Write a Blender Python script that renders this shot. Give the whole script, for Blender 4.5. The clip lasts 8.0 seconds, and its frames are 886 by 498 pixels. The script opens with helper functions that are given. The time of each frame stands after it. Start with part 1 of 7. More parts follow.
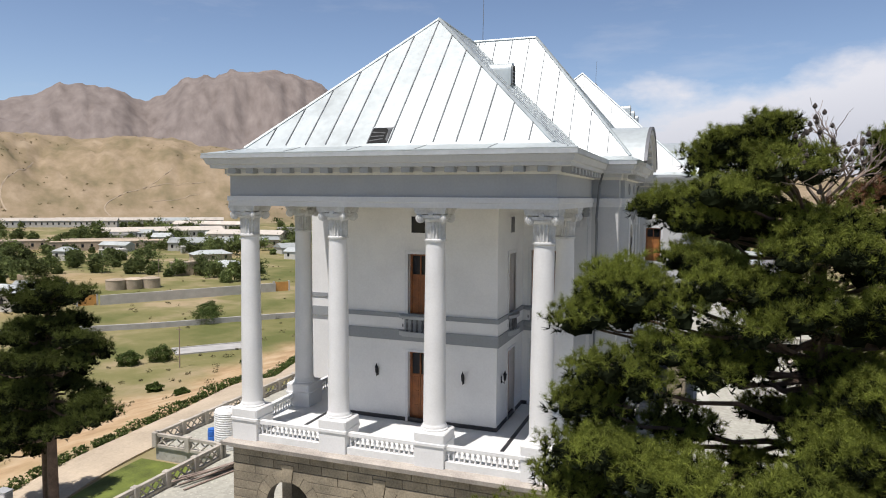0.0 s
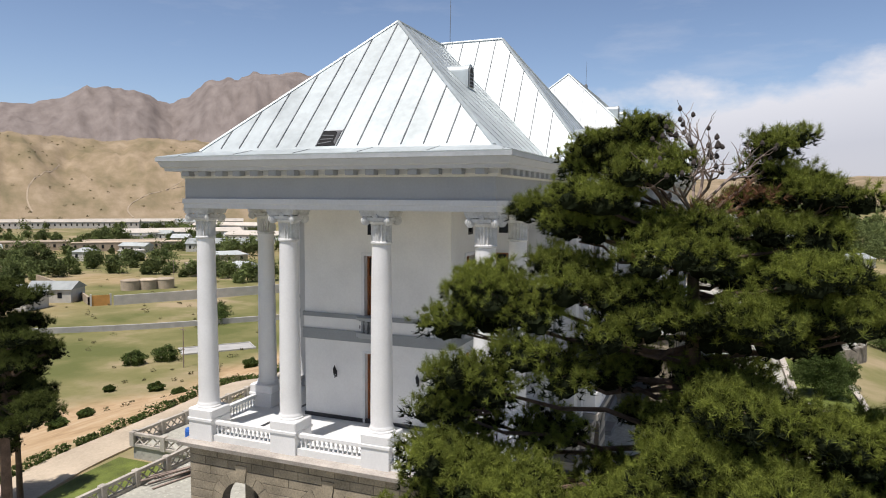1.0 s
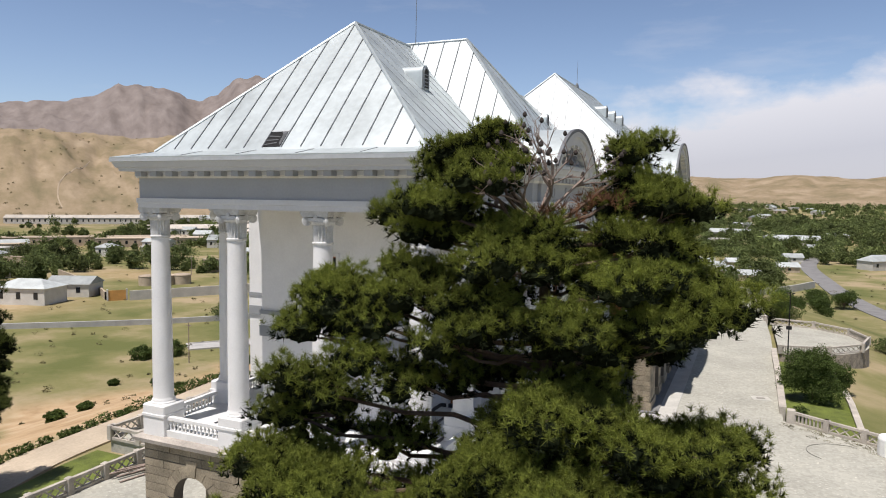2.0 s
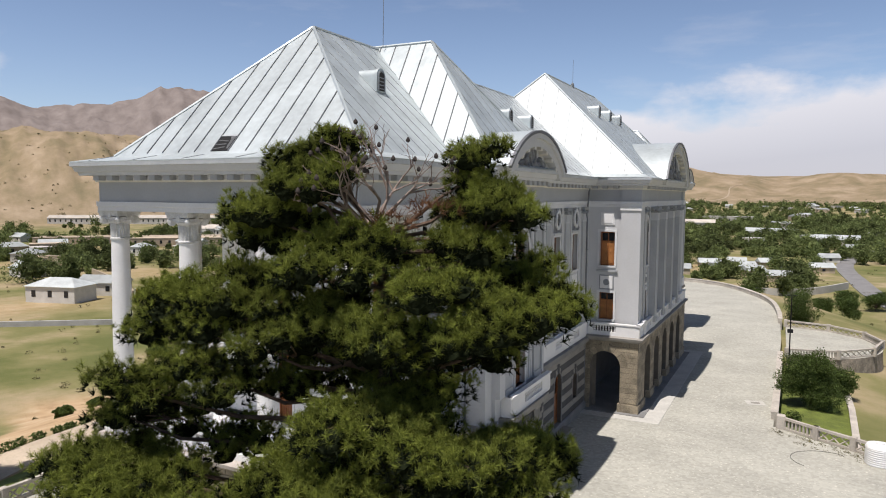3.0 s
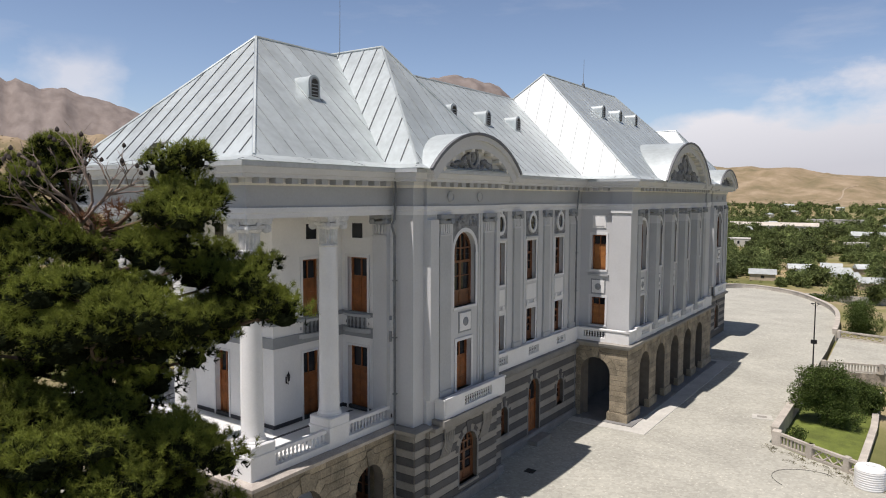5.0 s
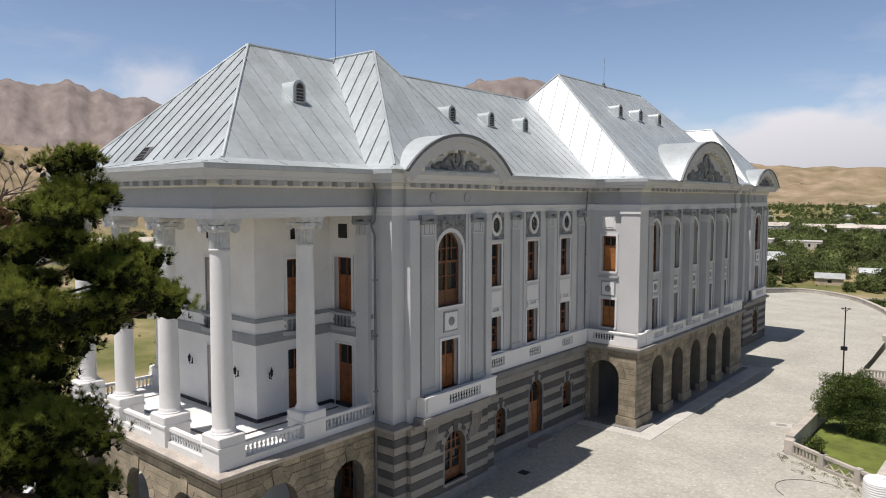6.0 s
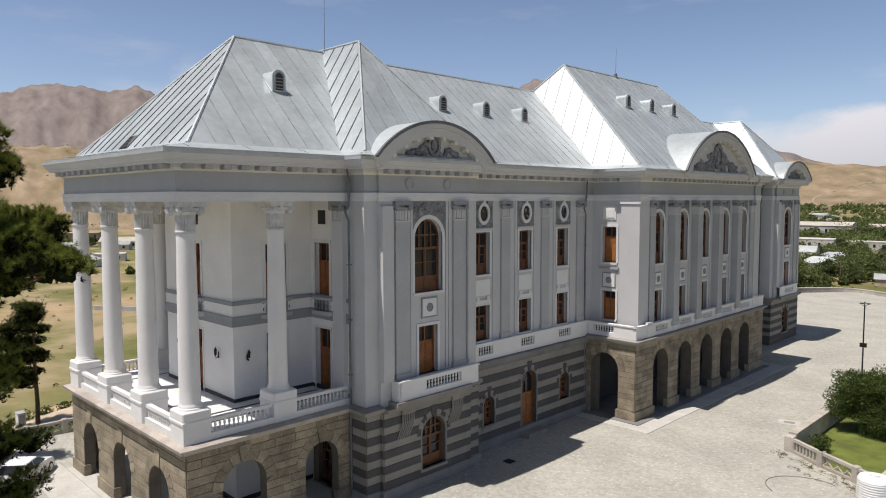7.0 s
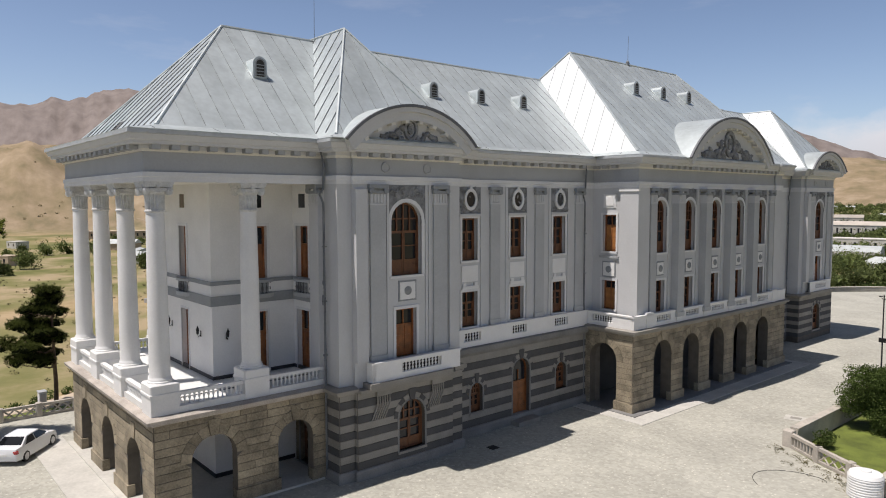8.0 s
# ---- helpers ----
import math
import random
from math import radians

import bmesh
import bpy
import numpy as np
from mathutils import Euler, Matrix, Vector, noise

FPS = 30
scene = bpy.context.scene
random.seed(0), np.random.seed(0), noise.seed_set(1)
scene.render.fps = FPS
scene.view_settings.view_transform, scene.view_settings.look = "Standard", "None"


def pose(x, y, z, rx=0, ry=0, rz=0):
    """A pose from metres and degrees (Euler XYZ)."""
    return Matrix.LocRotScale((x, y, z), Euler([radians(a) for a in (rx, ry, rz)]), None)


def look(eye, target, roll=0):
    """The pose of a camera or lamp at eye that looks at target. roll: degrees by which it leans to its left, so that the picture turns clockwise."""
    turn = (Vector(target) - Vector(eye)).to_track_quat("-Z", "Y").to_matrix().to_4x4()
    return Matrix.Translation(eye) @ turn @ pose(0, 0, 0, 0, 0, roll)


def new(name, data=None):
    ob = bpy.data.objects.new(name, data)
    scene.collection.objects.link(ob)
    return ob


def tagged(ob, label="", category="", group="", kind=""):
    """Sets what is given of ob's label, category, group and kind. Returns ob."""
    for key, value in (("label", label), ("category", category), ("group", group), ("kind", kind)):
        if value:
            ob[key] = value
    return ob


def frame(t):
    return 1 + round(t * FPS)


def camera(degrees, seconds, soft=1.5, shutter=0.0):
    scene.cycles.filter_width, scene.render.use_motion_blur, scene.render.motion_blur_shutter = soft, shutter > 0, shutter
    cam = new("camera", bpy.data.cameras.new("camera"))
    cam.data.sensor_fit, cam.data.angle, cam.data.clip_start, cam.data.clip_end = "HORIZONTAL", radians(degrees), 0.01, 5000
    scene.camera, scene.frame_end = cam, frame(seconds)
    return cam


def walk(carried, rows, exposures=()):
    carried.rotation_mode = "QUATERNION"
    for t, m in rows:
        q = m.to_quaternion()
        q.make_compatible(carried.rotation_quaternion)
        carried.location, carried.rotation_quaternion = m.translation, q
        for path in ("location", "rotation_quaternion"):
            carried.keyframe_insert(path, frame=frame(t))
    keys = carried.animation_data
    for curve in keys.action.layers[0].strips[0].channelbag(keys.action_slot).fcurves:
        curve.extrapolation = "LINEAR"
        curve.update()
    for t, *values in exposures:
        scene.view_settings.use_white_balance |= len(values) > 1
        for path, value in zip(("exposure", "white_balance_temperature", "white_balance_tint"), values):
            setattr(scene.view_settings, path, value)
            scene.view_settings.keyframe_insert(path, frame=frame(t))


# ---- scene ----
cam = camera(65.1, 8.0, soft=1.04)
PATH = [
    (0, (12.883, -27.221, 16.923), (12.194, -25.35, 16.773), 0.4),
    (0.5, (14.342, -26.623, 16.966), (13.625, -24.762, 16.817), 0.4),
    (1, (15.9, -26.055, 17.011), (15.153, -24.206, 16.863), 0.3),
    (1.5, (17.541, -25.431, 17.083), (16.763, -23.595, 16.932), 0.5),
    (3, (23.009, -22.991, 17.368), (22.102, -21.216, 17.211), 0.4),
    (3.5, (24.95, -22.024, 17.402), (23.987, -20.279, 17.246), 0.3),
    (4, (26.825, -21.078, 17.395), (25.809, -19.362, 17.24), 0.3),
    (4.5, (28.649, -20.016, 17.398), (27.577, -18.335, 17.245), 0.3),
    (6, (34.319, -16.479, 17.301), (33.03, -14.957, 17.158), 0.0),
    (6.5, (36.127, -15.176, 17.014), (34.774, -13.709, 16.874), -0.1),
    (7, (37.802, -13.743, 16.491), (36.395, -12.329, 16.351), -0.1),
    (7.5, (39.419, -12.233, 16.015), (37.958, -10.875, 15.878), -0.1),
    (8, (41.02, -10.56, 15.521), (39.502, -9.265, 15.383), -0.1),
]
walk(cam, [(t, look(eye, target, roll)) for t, eye, target, roll in PATH], [(0.0, 0.1, 6430.0, 13.5), (4.0, 0.09, 6540.0, 15.0), (8.0, 0.02, 6600.0, 15.0)])

# ---- light: high sun from behind the portico's left, clear sky with haze ----
SUN = Vector((-1.9, -7.0, 18.8)).normalized()
world = bpy.data.worlds.new("world")
scene.world = world
world.use_nodes = True
wn, wl = world.node_tree.nodes, world.node_tree.links
bg = wn["Background"]
sky = wn.new("ShaderNodeTexSky")
sky.sky_type = "NISHITA"
sky.sun_disc = False
sky.sun_elevation = math.asin(SUN.z)
sky.sun_rotation = math.atan2(SUN.x, SUN.y)
sky.altitude = 1800
sky.air_density, sky.dust_density, sky.ozone_density = 1.0, 4.5, 1.0
# a cloud bank low over the valley, mixed into the sky colour; its top edge sinks towards the mountains
def wmap(socket, a, b, c, d):
    n = wn.new("ShaderNodeMapRange")
    for k, v in zip(("From Min", "From Max", "To Min", "To Max"), (a, b, c, d)):
        n.inputs[k].default_value = v
    wl.new(socket, n.inputs["Value"])
    return n.outputs["Result"]


def wmath(op, a, b):
    n = wn.new("ShaderNodeMath")
    n.operation = op
    for k, v in enumerate((a, b)):
        if isinstance(v, (int, float)):
            n.inputs[k].default_value = v
        else:
            wl.new(v, n.inputs[k])
    return n.outputs["Value"]


tc = wn.new("ShaderNodeTexCoord")
sep = wn.new("ShaderNodeSeparateXYZ")
wl.new(tc.outputs["Generated"], sep.inputs["Vector"])


def cloud_noise(scale, stretch, detail):
    mp, cn = wn.new("ShaderNodeMapping"), wn.new("ShaderNodeTexNoise")
    mp.inputs["Scale"].default_value = (1.0, 1.0, stretch)
    wl.new(tc.outputs["Generated"], mp.inputs["Vector"])
    wl.new(mp.outputs["Vector"], cn.inputs["Vector"])
    cn.inputs["Scale"].default_value, cn.inputs["Detail"].default_value = scale, detail
    cn.inputs["Roughness"].default_value = 0.58
    return cn.outputs["Fac"]


billow, wisp = cloud_noise(7.0, 1.6, 9.0), cloud_noise(2.2, 4.5, 7.0)
edge_z = wmap(sep.outputs["X"], -0.5, 0.2, 0.085, 0.165)
under = wmath("SUBTRACT", edge_z, sep.outputs["Z"])
body = wmath("ADD", under, wmath("MULTIPLY", wmath("SUBTRACT", billow, 0.5), 0.16))
body = wmath("ADD", body, wmath("MULTIPLY", wmath("SUBTRACT", wisp, 0.5), 0.12))
bank = wmap(body, -0.006, 0.035, 0.0, 1.0)
bank = wmath("MULTIPLY", bank, wmap(sep.outputs["X"], -0.52, -0.28, 0.0, 1.0))
bank = wmath("MULTIPLY", bank, wmap(sep.outputs["Y"], -0.2, 0.3, 0.0, 1.0))
veil = wmath("MULTIPLY", wmap(wisp, 0.56, 0.72, 0.0, 0.3), wmap(sep.outputs["Z"], 0.42, 0.2, 0.0, 1.0))
# one small cloud over the mountains
puff_dir = wn.new("ShaderNodeVectorMath")
puff_dir.operation = "DISTANCE"
puff_dir.inputs[1].default_value = (-0.88, 0.45, 0.15)
wl.new(tc.outputs["Generated"], puff_dir.inputs[0])
puff = wmap(wmath("ADD", puff_dir.outputs["Value"], wmath("MULTIPLY", billow, 0.22)), 0.185, 0.125, 0.0, 0.7)
puff = wmath("MULTIPLY", puff, wmap(sep.outputs["Z"], 0.2, 0.165, 0.0, 1.0))
m3 = wmath("MAXIMUM", wmath("MAXIMUM", bank, veil), puff)
m3 = wmath("MULTIPLY", m3, 0.9)
# sunlit tops, greyer undersides towards the horizon
tone_c = wn.new("ShaderNodeMixRGB")
tone_c.inputs["Color1"].default_value, tone_c.inputs["Color2"].default_value = (11.6, 11.6, 11.9, 1), (8.6, 8.7, 9.4, 1)
wl.new(wmap(under, 0.015, 0.09, 0.0, 1.0), tone_c.inputs["Fac"])
mx = wn.new("ShaderNodeMixRGB")
wl.new(tone_c.outputs["Color"], mx.inputs["Color2"])
wl.new(m3, mx.inputs["Fac"])
# the haze makes the lowest sky brighter all round
hz = wn.new("ShaderNodeMapRange")
hz.inputs["From Min"].default_value, hz.inputs["From Max"].default_value = 0.05, 0.85
hz.inputs["To Min"].default_value, hz.inputs["To Max"].default_value = 2.05, 1.0
wl.new(sep.outputs["Z"], hz.inputs["Value"])
hm = wn.new("ShaderNodeVectorMath"); hm.operation = "SCALE"
# and the high mountain sky deepens towards the zenith
depth = wmap(sep.outputs["Z"], 0.4, 0.8, 1.0, 0.58)
wl.new(sky.outputs["Color"], hm.inputs[0]); wl.new(wmath("MULTIPLY", hz.outputs["Result"], depth), hm.inputs["Scale"])
wl.new(hm.outputs["Vector"], mx.inputs["Color1"])
wl.new(mx.outputs["Color"], bg.inputs["Color"])
bg.inputs["Strength"].default_value = 0.066
sun = new("sun", bpy.data.lights.new("sun", "SUN"))
sun.data.energy, sun.data.angle, sun.data.color = 4.9, radians(0.5), (1.0, 0.96, 0.9)
sun.matrix_world = Matrix.Translation((0, 0, 60)) @ (-SUN).to_track_quat("-Z", "Y").to_matrix().to_4x4()

# ---- materials ----
def mat(name, base, rough=0.7, metal=0.0, var=0.12, scale=1.2, fine=14.0, bump=0.15, dist=0.02, tint=None, rnd=0.0, island=0.0):
    """Paint, stone, metal, soil: a base colour varied at two scales, with fine relief."""
    m = bpy.data.materials.new(name)
    m.use_nodes = True
    n, l = m.node_tree.nodes, m.node_tree.links
    b = n["Principled BSDF"]
    geo = n.new("ShaderNodeNewGeometry")
    big, small = n.new("ShaderNodeTexNoise"), n.new("ShaderNodeTexNoise")
    for t, sc, det in ((big, scale, 5.0), (small, fine, 6.0)):
        t.inputs["Scale"].default_value, t.inputs["Detail"].default_value = sc, det
        l.new(geo.outputs["Position"], t.inputs["Vector"])
    ramp = n.new("ShaderNodeValToRGB")
    lo = [max(0.0, c * (1 - var * 1.6)) for c in base]
    hi = [min(1.0, c * (1 + var)) for c in base]
    if tint:
        lo = [c * (1 - var) for c in tint]
    ramp.color_ramp.elements[0].position, ramp.color_ramp.elements[1].position = 0.32, 0.66
    ramp.color_ramp.elements[0].color, ramp.color_ramp.elements[1].color = (*lo, 1), (*hi, 1)
    mixv = n.new("ShaderNodeMath")
    mixv.operation = "MULTIPLY_ADD"
    mixv.inputs[1].default_value = 0.4
    off = n.new("ShaderNodeMath")
    off.operation = "MULTIPLY"
    off.inputs[1].default_value = 0.6
    l.new(big.outputs["Fac"], off.inputs[0])
    l.new(small.outputs["Fac"], mixv.inputs[0])
    l.new(off.outputs["Value"], mixv.inputs[2])
    l.new(mixv.outputs["Value"], ramp.inputs["Fac"])
    col = ramp.outputs["Color"]
    if rnd or island:
        hsv = n.new("ShaderNodeHueSaturation")
        mr = n.new("ShaderNodeMapRange")
        amount = rnd or island
        mr.inputs["To Min"].default_value, mr.inputs["To Max"].default_value = 1 - amount, 1 + amount
        if rnd:
            oi = n.new("ShaderNodeObjectInfo")
            l.new(oi.outputs["Random"], mr.inputs["Value"])
        else:
            l.new(geo.outputs["Random Per Island"], mr.inputs["Value"])
        l.new(mr.outputs["Result"], hsv.inputs["Value"])
        l.new(col, hsv.inputs["Color"])
        col = hsv.outputs["Color"]
    l.new(col, b.inputs["Base Color"])
    b.inputs["Roughness"].default_value, b.inputs["Metallic"].default_value = rough, metal
    if bump:
        bp = n.new("ShaderNodeBump")
        bp.inputs["Strength"].default_value, bp.inputs["Distance"].default_value = bump, dist
        l.new(small.outputs["Fac"], bp.inputs["Height"])
        l.new(bp.outputs["Normal"], b.inputs["Normal"])
    return m


def leafy(name, base, var=0.35, rough=0.7, through_light=0.3, scale=0.8, patch=0.3):
    m = mat(name, base, rough, var=patch, scale=scale, fine=6.0, bump=0.0, island=var)
    n, l = m.node_tree.nodes, m.node_tree.links
    b = n["Principled BSDF"]
    b.inputs["Specular IOR Level"].default_value = 0.18
    # thin leaves let some of the sun through
    if through_light:
        tl, mix = n.new("ShaderNodeBsdfTranslucent"), n.new("ShaderNodeMixShader")
        l.new(b.inputs["Base Color"].links[0].from_socket, tl.inputs["Color"])
        mix.inputs["Fac"].default_value = through_light
        l.new(b.outputs["BSDF"], mix.inputs[1])
        l.new(tl.outputs["BSDF"], mix.inputs[2])
        l.new(mix.outputs["Shader"], n["Material Output"].inputs["Surface"])
    return m


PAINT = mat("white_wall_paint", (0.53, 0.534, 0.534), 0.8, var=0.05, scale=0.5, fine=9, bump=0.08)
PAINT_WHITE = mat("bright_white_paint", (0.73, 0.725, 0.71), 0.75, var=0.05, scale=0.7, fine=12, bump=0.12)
PAINT_TRIM = mat("off_white_trim_paint", (0.66, 0.66, 0.655), 0.8, var=0.06, scale=0.7, fine=10, bump=0.1)
PAINT_GREY = mat("pale_grey_paint", (0.37, 0.38, 0.386), 0.8, var=0.06, scale=0.6, fine=10, bump=0.08)
PAINT_DARK = mat("mid_grey_paint", (0.265, 0.278, 0.286), 0.8, var=0.08, scale=0.6, fine=10, bump=0.08)
PAINT_CAP = mat("dusty_capital_paint", (0.58, 0.58, 0.565), 0.85, var=0.16, scale=3.0, fine=16, bump=0.4)
PAINT_PILASTER = mat("pilaster_grey_paint", (0.42, 0.429, 0.432), 0.8, var=0.08, scale=0.6, fine=10, bump=0.08)
RELIEF = mat("weathered_grey_relief", (0.225, 0.23, 0.235), 0.85, var=0.4, scale=2.5, fine=18, bump=0.5)
STONE_TAN = mat("tan_ashlar", (0.275, 0.232, 0.163), 0.9, var=0.34, scale=0.9, fine=11, bump=0.6, dist=0.03, rnd=0.2)
JOINT = mat("dark_mortar", (0.125, 0.11, 0.09), 0.95, var=0.15, scale=2, fine=20)
STONE_CORNICE = mat("pale_pinkish_cornice_stone", (0.40, 0.36, 0.315), 0.9, var=0.22, scale=1.0, fine=14, bump=0.3)
STONE_LIGHT = mat("light_stone_course", (0.265, 0.25, 0.222), 0.9, var=0.14, scale=0.8, fine=16, bump=0.3)
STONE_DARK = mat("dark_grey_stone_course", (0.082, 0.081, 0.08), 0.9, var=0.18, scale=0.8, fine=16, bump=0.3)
STONE_GREY = mat("grey_plinth_stone", (0.21, 0.208, 0.2), 0.9, var=0.18, scale=0.6, fine=14, bump=0.3)
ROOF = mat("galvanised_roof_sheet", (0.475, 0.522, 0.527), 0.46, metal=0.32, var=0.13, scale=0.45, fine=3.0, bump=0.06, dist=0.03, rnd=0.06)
EDGE = mat("dull_dark_edge_metal", (0.15, 0.155, 0.165), 0.6, metal=0.3, var=0.2, scale=1.0, fine=6, bump=0.03)
HATCH_BLACK = mat("hatch_black_fill", (0.008, 0.008, 0.008), 0.9, var=0.2)
# whiter sheets, on the front slopes of the central and far blocks only
ROOF_WHITE = mat("white_roof_sheet", (0.80, 0.81, 0.81), 0.5, var=0.05, scale=0.5, fine=3.5, bump=0.05, dist=0.02)
SEAM = mat("dull_seam_metal", (0.17, 0.18, 0.19), 0.7, metal=0.2, var=0.25, scale=1.5, fine=9, bump=0)
# two front slopes take the dark seams, the other slopes these paler ones
SEAM_PALE = mat("paler_seam_metal", (0.27, 0.295, 0.295), 0.65, metal=0.3, var=0.45, scale=1.2, fine=6, bump=0)
GUTTER = mat("gutter_metal", (0.47, 0.49, 0.50), 0.5, metal=0.3, var=0.1, scale=0.8, fine=5, bump=0.03)
WOOD = mat("varnished_orange_wood", (0.25, 0.084, 0.022), 0.45, var=0.3, scale=2.5, fine=22, bump=0.1, dist=0.005)
WOOD_DARK = mat("dark_varnished_casement_wood", (0.145, 0.056, 0.021), 0.5, var=0.35, scale=2.5, fine=22, bump=0.1, dist=0.005)
# brighter copy of the wood: sun on the shutters put into colour
WOOD_SUNLIT = mat("sunlit_orange_shutter_wood", (0.36, 0.145, 0.04), 0.5, var=0.25, scale=2.5, fine=22, bump=0.1, dist=0.005)
IRON = mat("black_iron", (0.025, 0.025, 0.027), 0.55, metal=0.6, var=0.2, bump=0.05)
IRON_GREY = mat("grey_painted_iron", (0.10, 0.103, 0.108), 0.7, var=0.2, bump=0.05)
MARBLE = mat("pale_terrace_floor", (0.72, 0.72, 0.70), 0.45, var=0.06, scale=0.8, fine=8, bump=0.02)
APRON = mat("pale_concrete_slabs", (0.49, 0.475, 0.43), 0.9, var=0.12, scale=0.6, fine=6, bump=0.2)
BLACK = mat("black_skirting", (0.03, 0.03, 0.033), 0.4, var=0.2, bump=0.02)
CEIL = mat("cream_soffit", (0.66, 0.64, 0.58), 0.85, var=0.06, scale=0.6, fine=8)
# even dark fill; behind the balusters it stands for the gap's shade
DARK_FILL = mat("dark_fill", (0.05, 0.045, 0.04), 0.9, var=0.2)


def glass_mat(name):
    m = bpy.data.materials.new(name)
    m.use_nodes = True
    b = m.node_tree.nodes["Principled BSDF"]
    b.inputs["Base Color"].default_value = (0.02, 0.022, 0.026, 1)
    b.inputs["Roughness"].default_value = 0.06
    b.inputs["Specular IOR Level"].default_value = 0.4
    return m


GLASS = glass_mat("dark_window_glass")


# ---- mesh helpers ----
class Geo:
    """Vertices and faces of one mesh."""

    def __init__(self):
        self.v, self.f = [], []

    def add(self, verts, faces):
        k = len(self.v)
        self.v += [tuple(p) for p in verts]
        self.f += [tuple(i + k for i in f) for f in faces]
        return self

    def box(self, x0, x1, y0, y1, z0, z1):
        return self.add([(x, y, z) for z in (z0, z1) for x, y in ((x0, y0), (x1, y0), (x1, y1), (x0, y1))],
                        [(3, 2, 1, 0), (4, 5, 6, 7), (0, 1, 5, 4), (1, 2, 6, 5), (2, 3, 7, 6), (3, 0, 4, 7)])

    def cham(self, x0, x1, y0, y1, z0, z1, c=0.03):
        """A box with chamfered upright and top edges."""
        def ring(x0, x1, y0, y1, z, c):
            return [(x0 + c, y0, z), (x1 - c, y0, z), (x1, y0 + c, z), (x1, y1 - c, z), (x1 - c, y1, z), (x0 + c, y1, z), (x0, y1 - c, z), (x0, y0 + c, z)]
        pts = ring(x0, x1, y0, y1, z0, c) + ring(x0, x1, y0, y1, z1 - c, c) + ring(x0 + c, x1 - c, y0 + c, y1 - c, z1, c)
        faces = [tuple(range(7, -1, -1)), tuple(range(16, 24))]
        for k in (0, 8):
            faces += [(k + i, k + (i + 1) % 8, k + 8 + (i + 1) % 8, k + 8 + i) for i in range(8)]
        return self.add(pts, faces)

    def lathe(self, cx, cy, prof, n=16, flute=0.0, flutes=0):
        pts, faces = [], []
        for r, z in prof:
            for i in range(n):
                a = 2 * math.pi * i / n
                rr = r * (1 - flute * (0.5 - 0.5 * math.cos(a * flutes))) if flutes else r
                pts.append((cx + rr * math.cos(a), cy + rr * math.sin(a), z))
        for j in range(len(prof) - 1):
            faces += [(j * n + i, j * n + (i + 1) % n, (j + 1) * n + (i + 1) % n, (j + 1) * n + i) for i in range(n)]
        faces += [tuple(range(n - 1, -1, -1)), tuple((len(prof) - 1) * n + i for i in range(n))]
        return self.add(pts, faces)

    def tube(self, path, radii, n=8):
        """A round limb along a path of points."""
        path = [Vector(p) for p in path]
        pts, faces = [], []
        for j, p in enumerate(path):
            d = (path[min(j + 1, len(path) - 1)] - path[max(j - 1, 0)]).normalized()
            a = d.cross(Vector((0, 0, 1))) if abs(d.z) < 0.9 else d.cross(Vector((1, 0, 0)))
            a.normalize()
            b = d.cross(a)
            for i in range(n):
                t = 2 * math.pi * i / n
                pts.append(p + radii[j] * (math.cos(t) * a + math.sin(t) * b))
        for j in range(len(path) - 1):
            faces += [(j * n + i, j * n + (i + 1) % n, (j + 1) * n + (i + 1) % n, (j + 1) * n + i) for i in range(n)]
        faces += [tuple(range(n - 1, -1, -1)), tuple((len(path) - 1) * n + i for i in range(n))]
        return self.add(pts, faces)

    def moved(self, m):
        self.v = [tuple(m @ Vector(p)) for p in self.v]
        return self

    def merge(self, other, m=None):
        return self.add([m @ Vector(p) for p in other.v] if m else other.v, other.f)

    def mesh(self, name, material):
        me = bpy.data.meshes.new(name)
        me.from_pydata(self.v, [], self.f)
        bm = bmesh.new()
        bm.from_mesh(me)
        bmesh.ops.remove_doubles(bm, verts=bm.verts, dist=0.0005)
        bmesh.ops.recalc_face_normals(bm, faces=bm.faces)
        bm.to_mesh(me)
        bm.free()
        me.materials.append(material)
        return me


def smooth(ob, angle=40):
    me = ob.data
    for p in me.polygons:
        p.use_smooth = True
    me.set_sharp_from_angle(angle=radians(angle))
    return ob


def part(name, geo, material, parent=None, label="", m=None):
    """One mesh object under a thing or a part."""
    data = geo if isinstance(geo, bpy.types.Mesh) else geo.mesh(name, material)
    ob = new(name, data)
    if parent:
        ob.parent = parent
    if m is not None:
        ob.matrix_basis = m
    return tagged(ob, label)


def holder(name, label="", category="", group="", kind="", at=(0, 0, 0), parent=None):
    ob = new(name)
    ob.empty_display_size = 0.3
    ob.location = at
    if parent:
        ob.parent = parent
    return tagged(ob, label, category, group, kind)


def thing(name, geo, material, label, category, group="", kind="", m=None):
    ob = part(name, geo, material, None, label, m)
    return tagged(ob, label, category, group, kind)


def facing(x, y, side):
    """A wall's frame: local u along the wall, w into it, z up. side: the way the wall faces."""
    u, w = {"-y": ((1, 0), (0, 1)), "+x": ((0, 1), (-1, 0)), "+y": ((-1, 0), (0, -1)), "-x": ((0, -1), (1, 0))}[side]
    return Matrix(((u[0], w[0], 0, x), (u[1], w[1], 0, y), (0, 0, 1, 0), (0, 0, 0, 1)))


def arc_top(a, b, h, n=12):
    r = (b - a) / 2
    return [((a + b) / 2 - r * math.cos(math.pi * i / n), h - r + r * math.sin(math.pi * i / n)) for i in range(n + 1)]


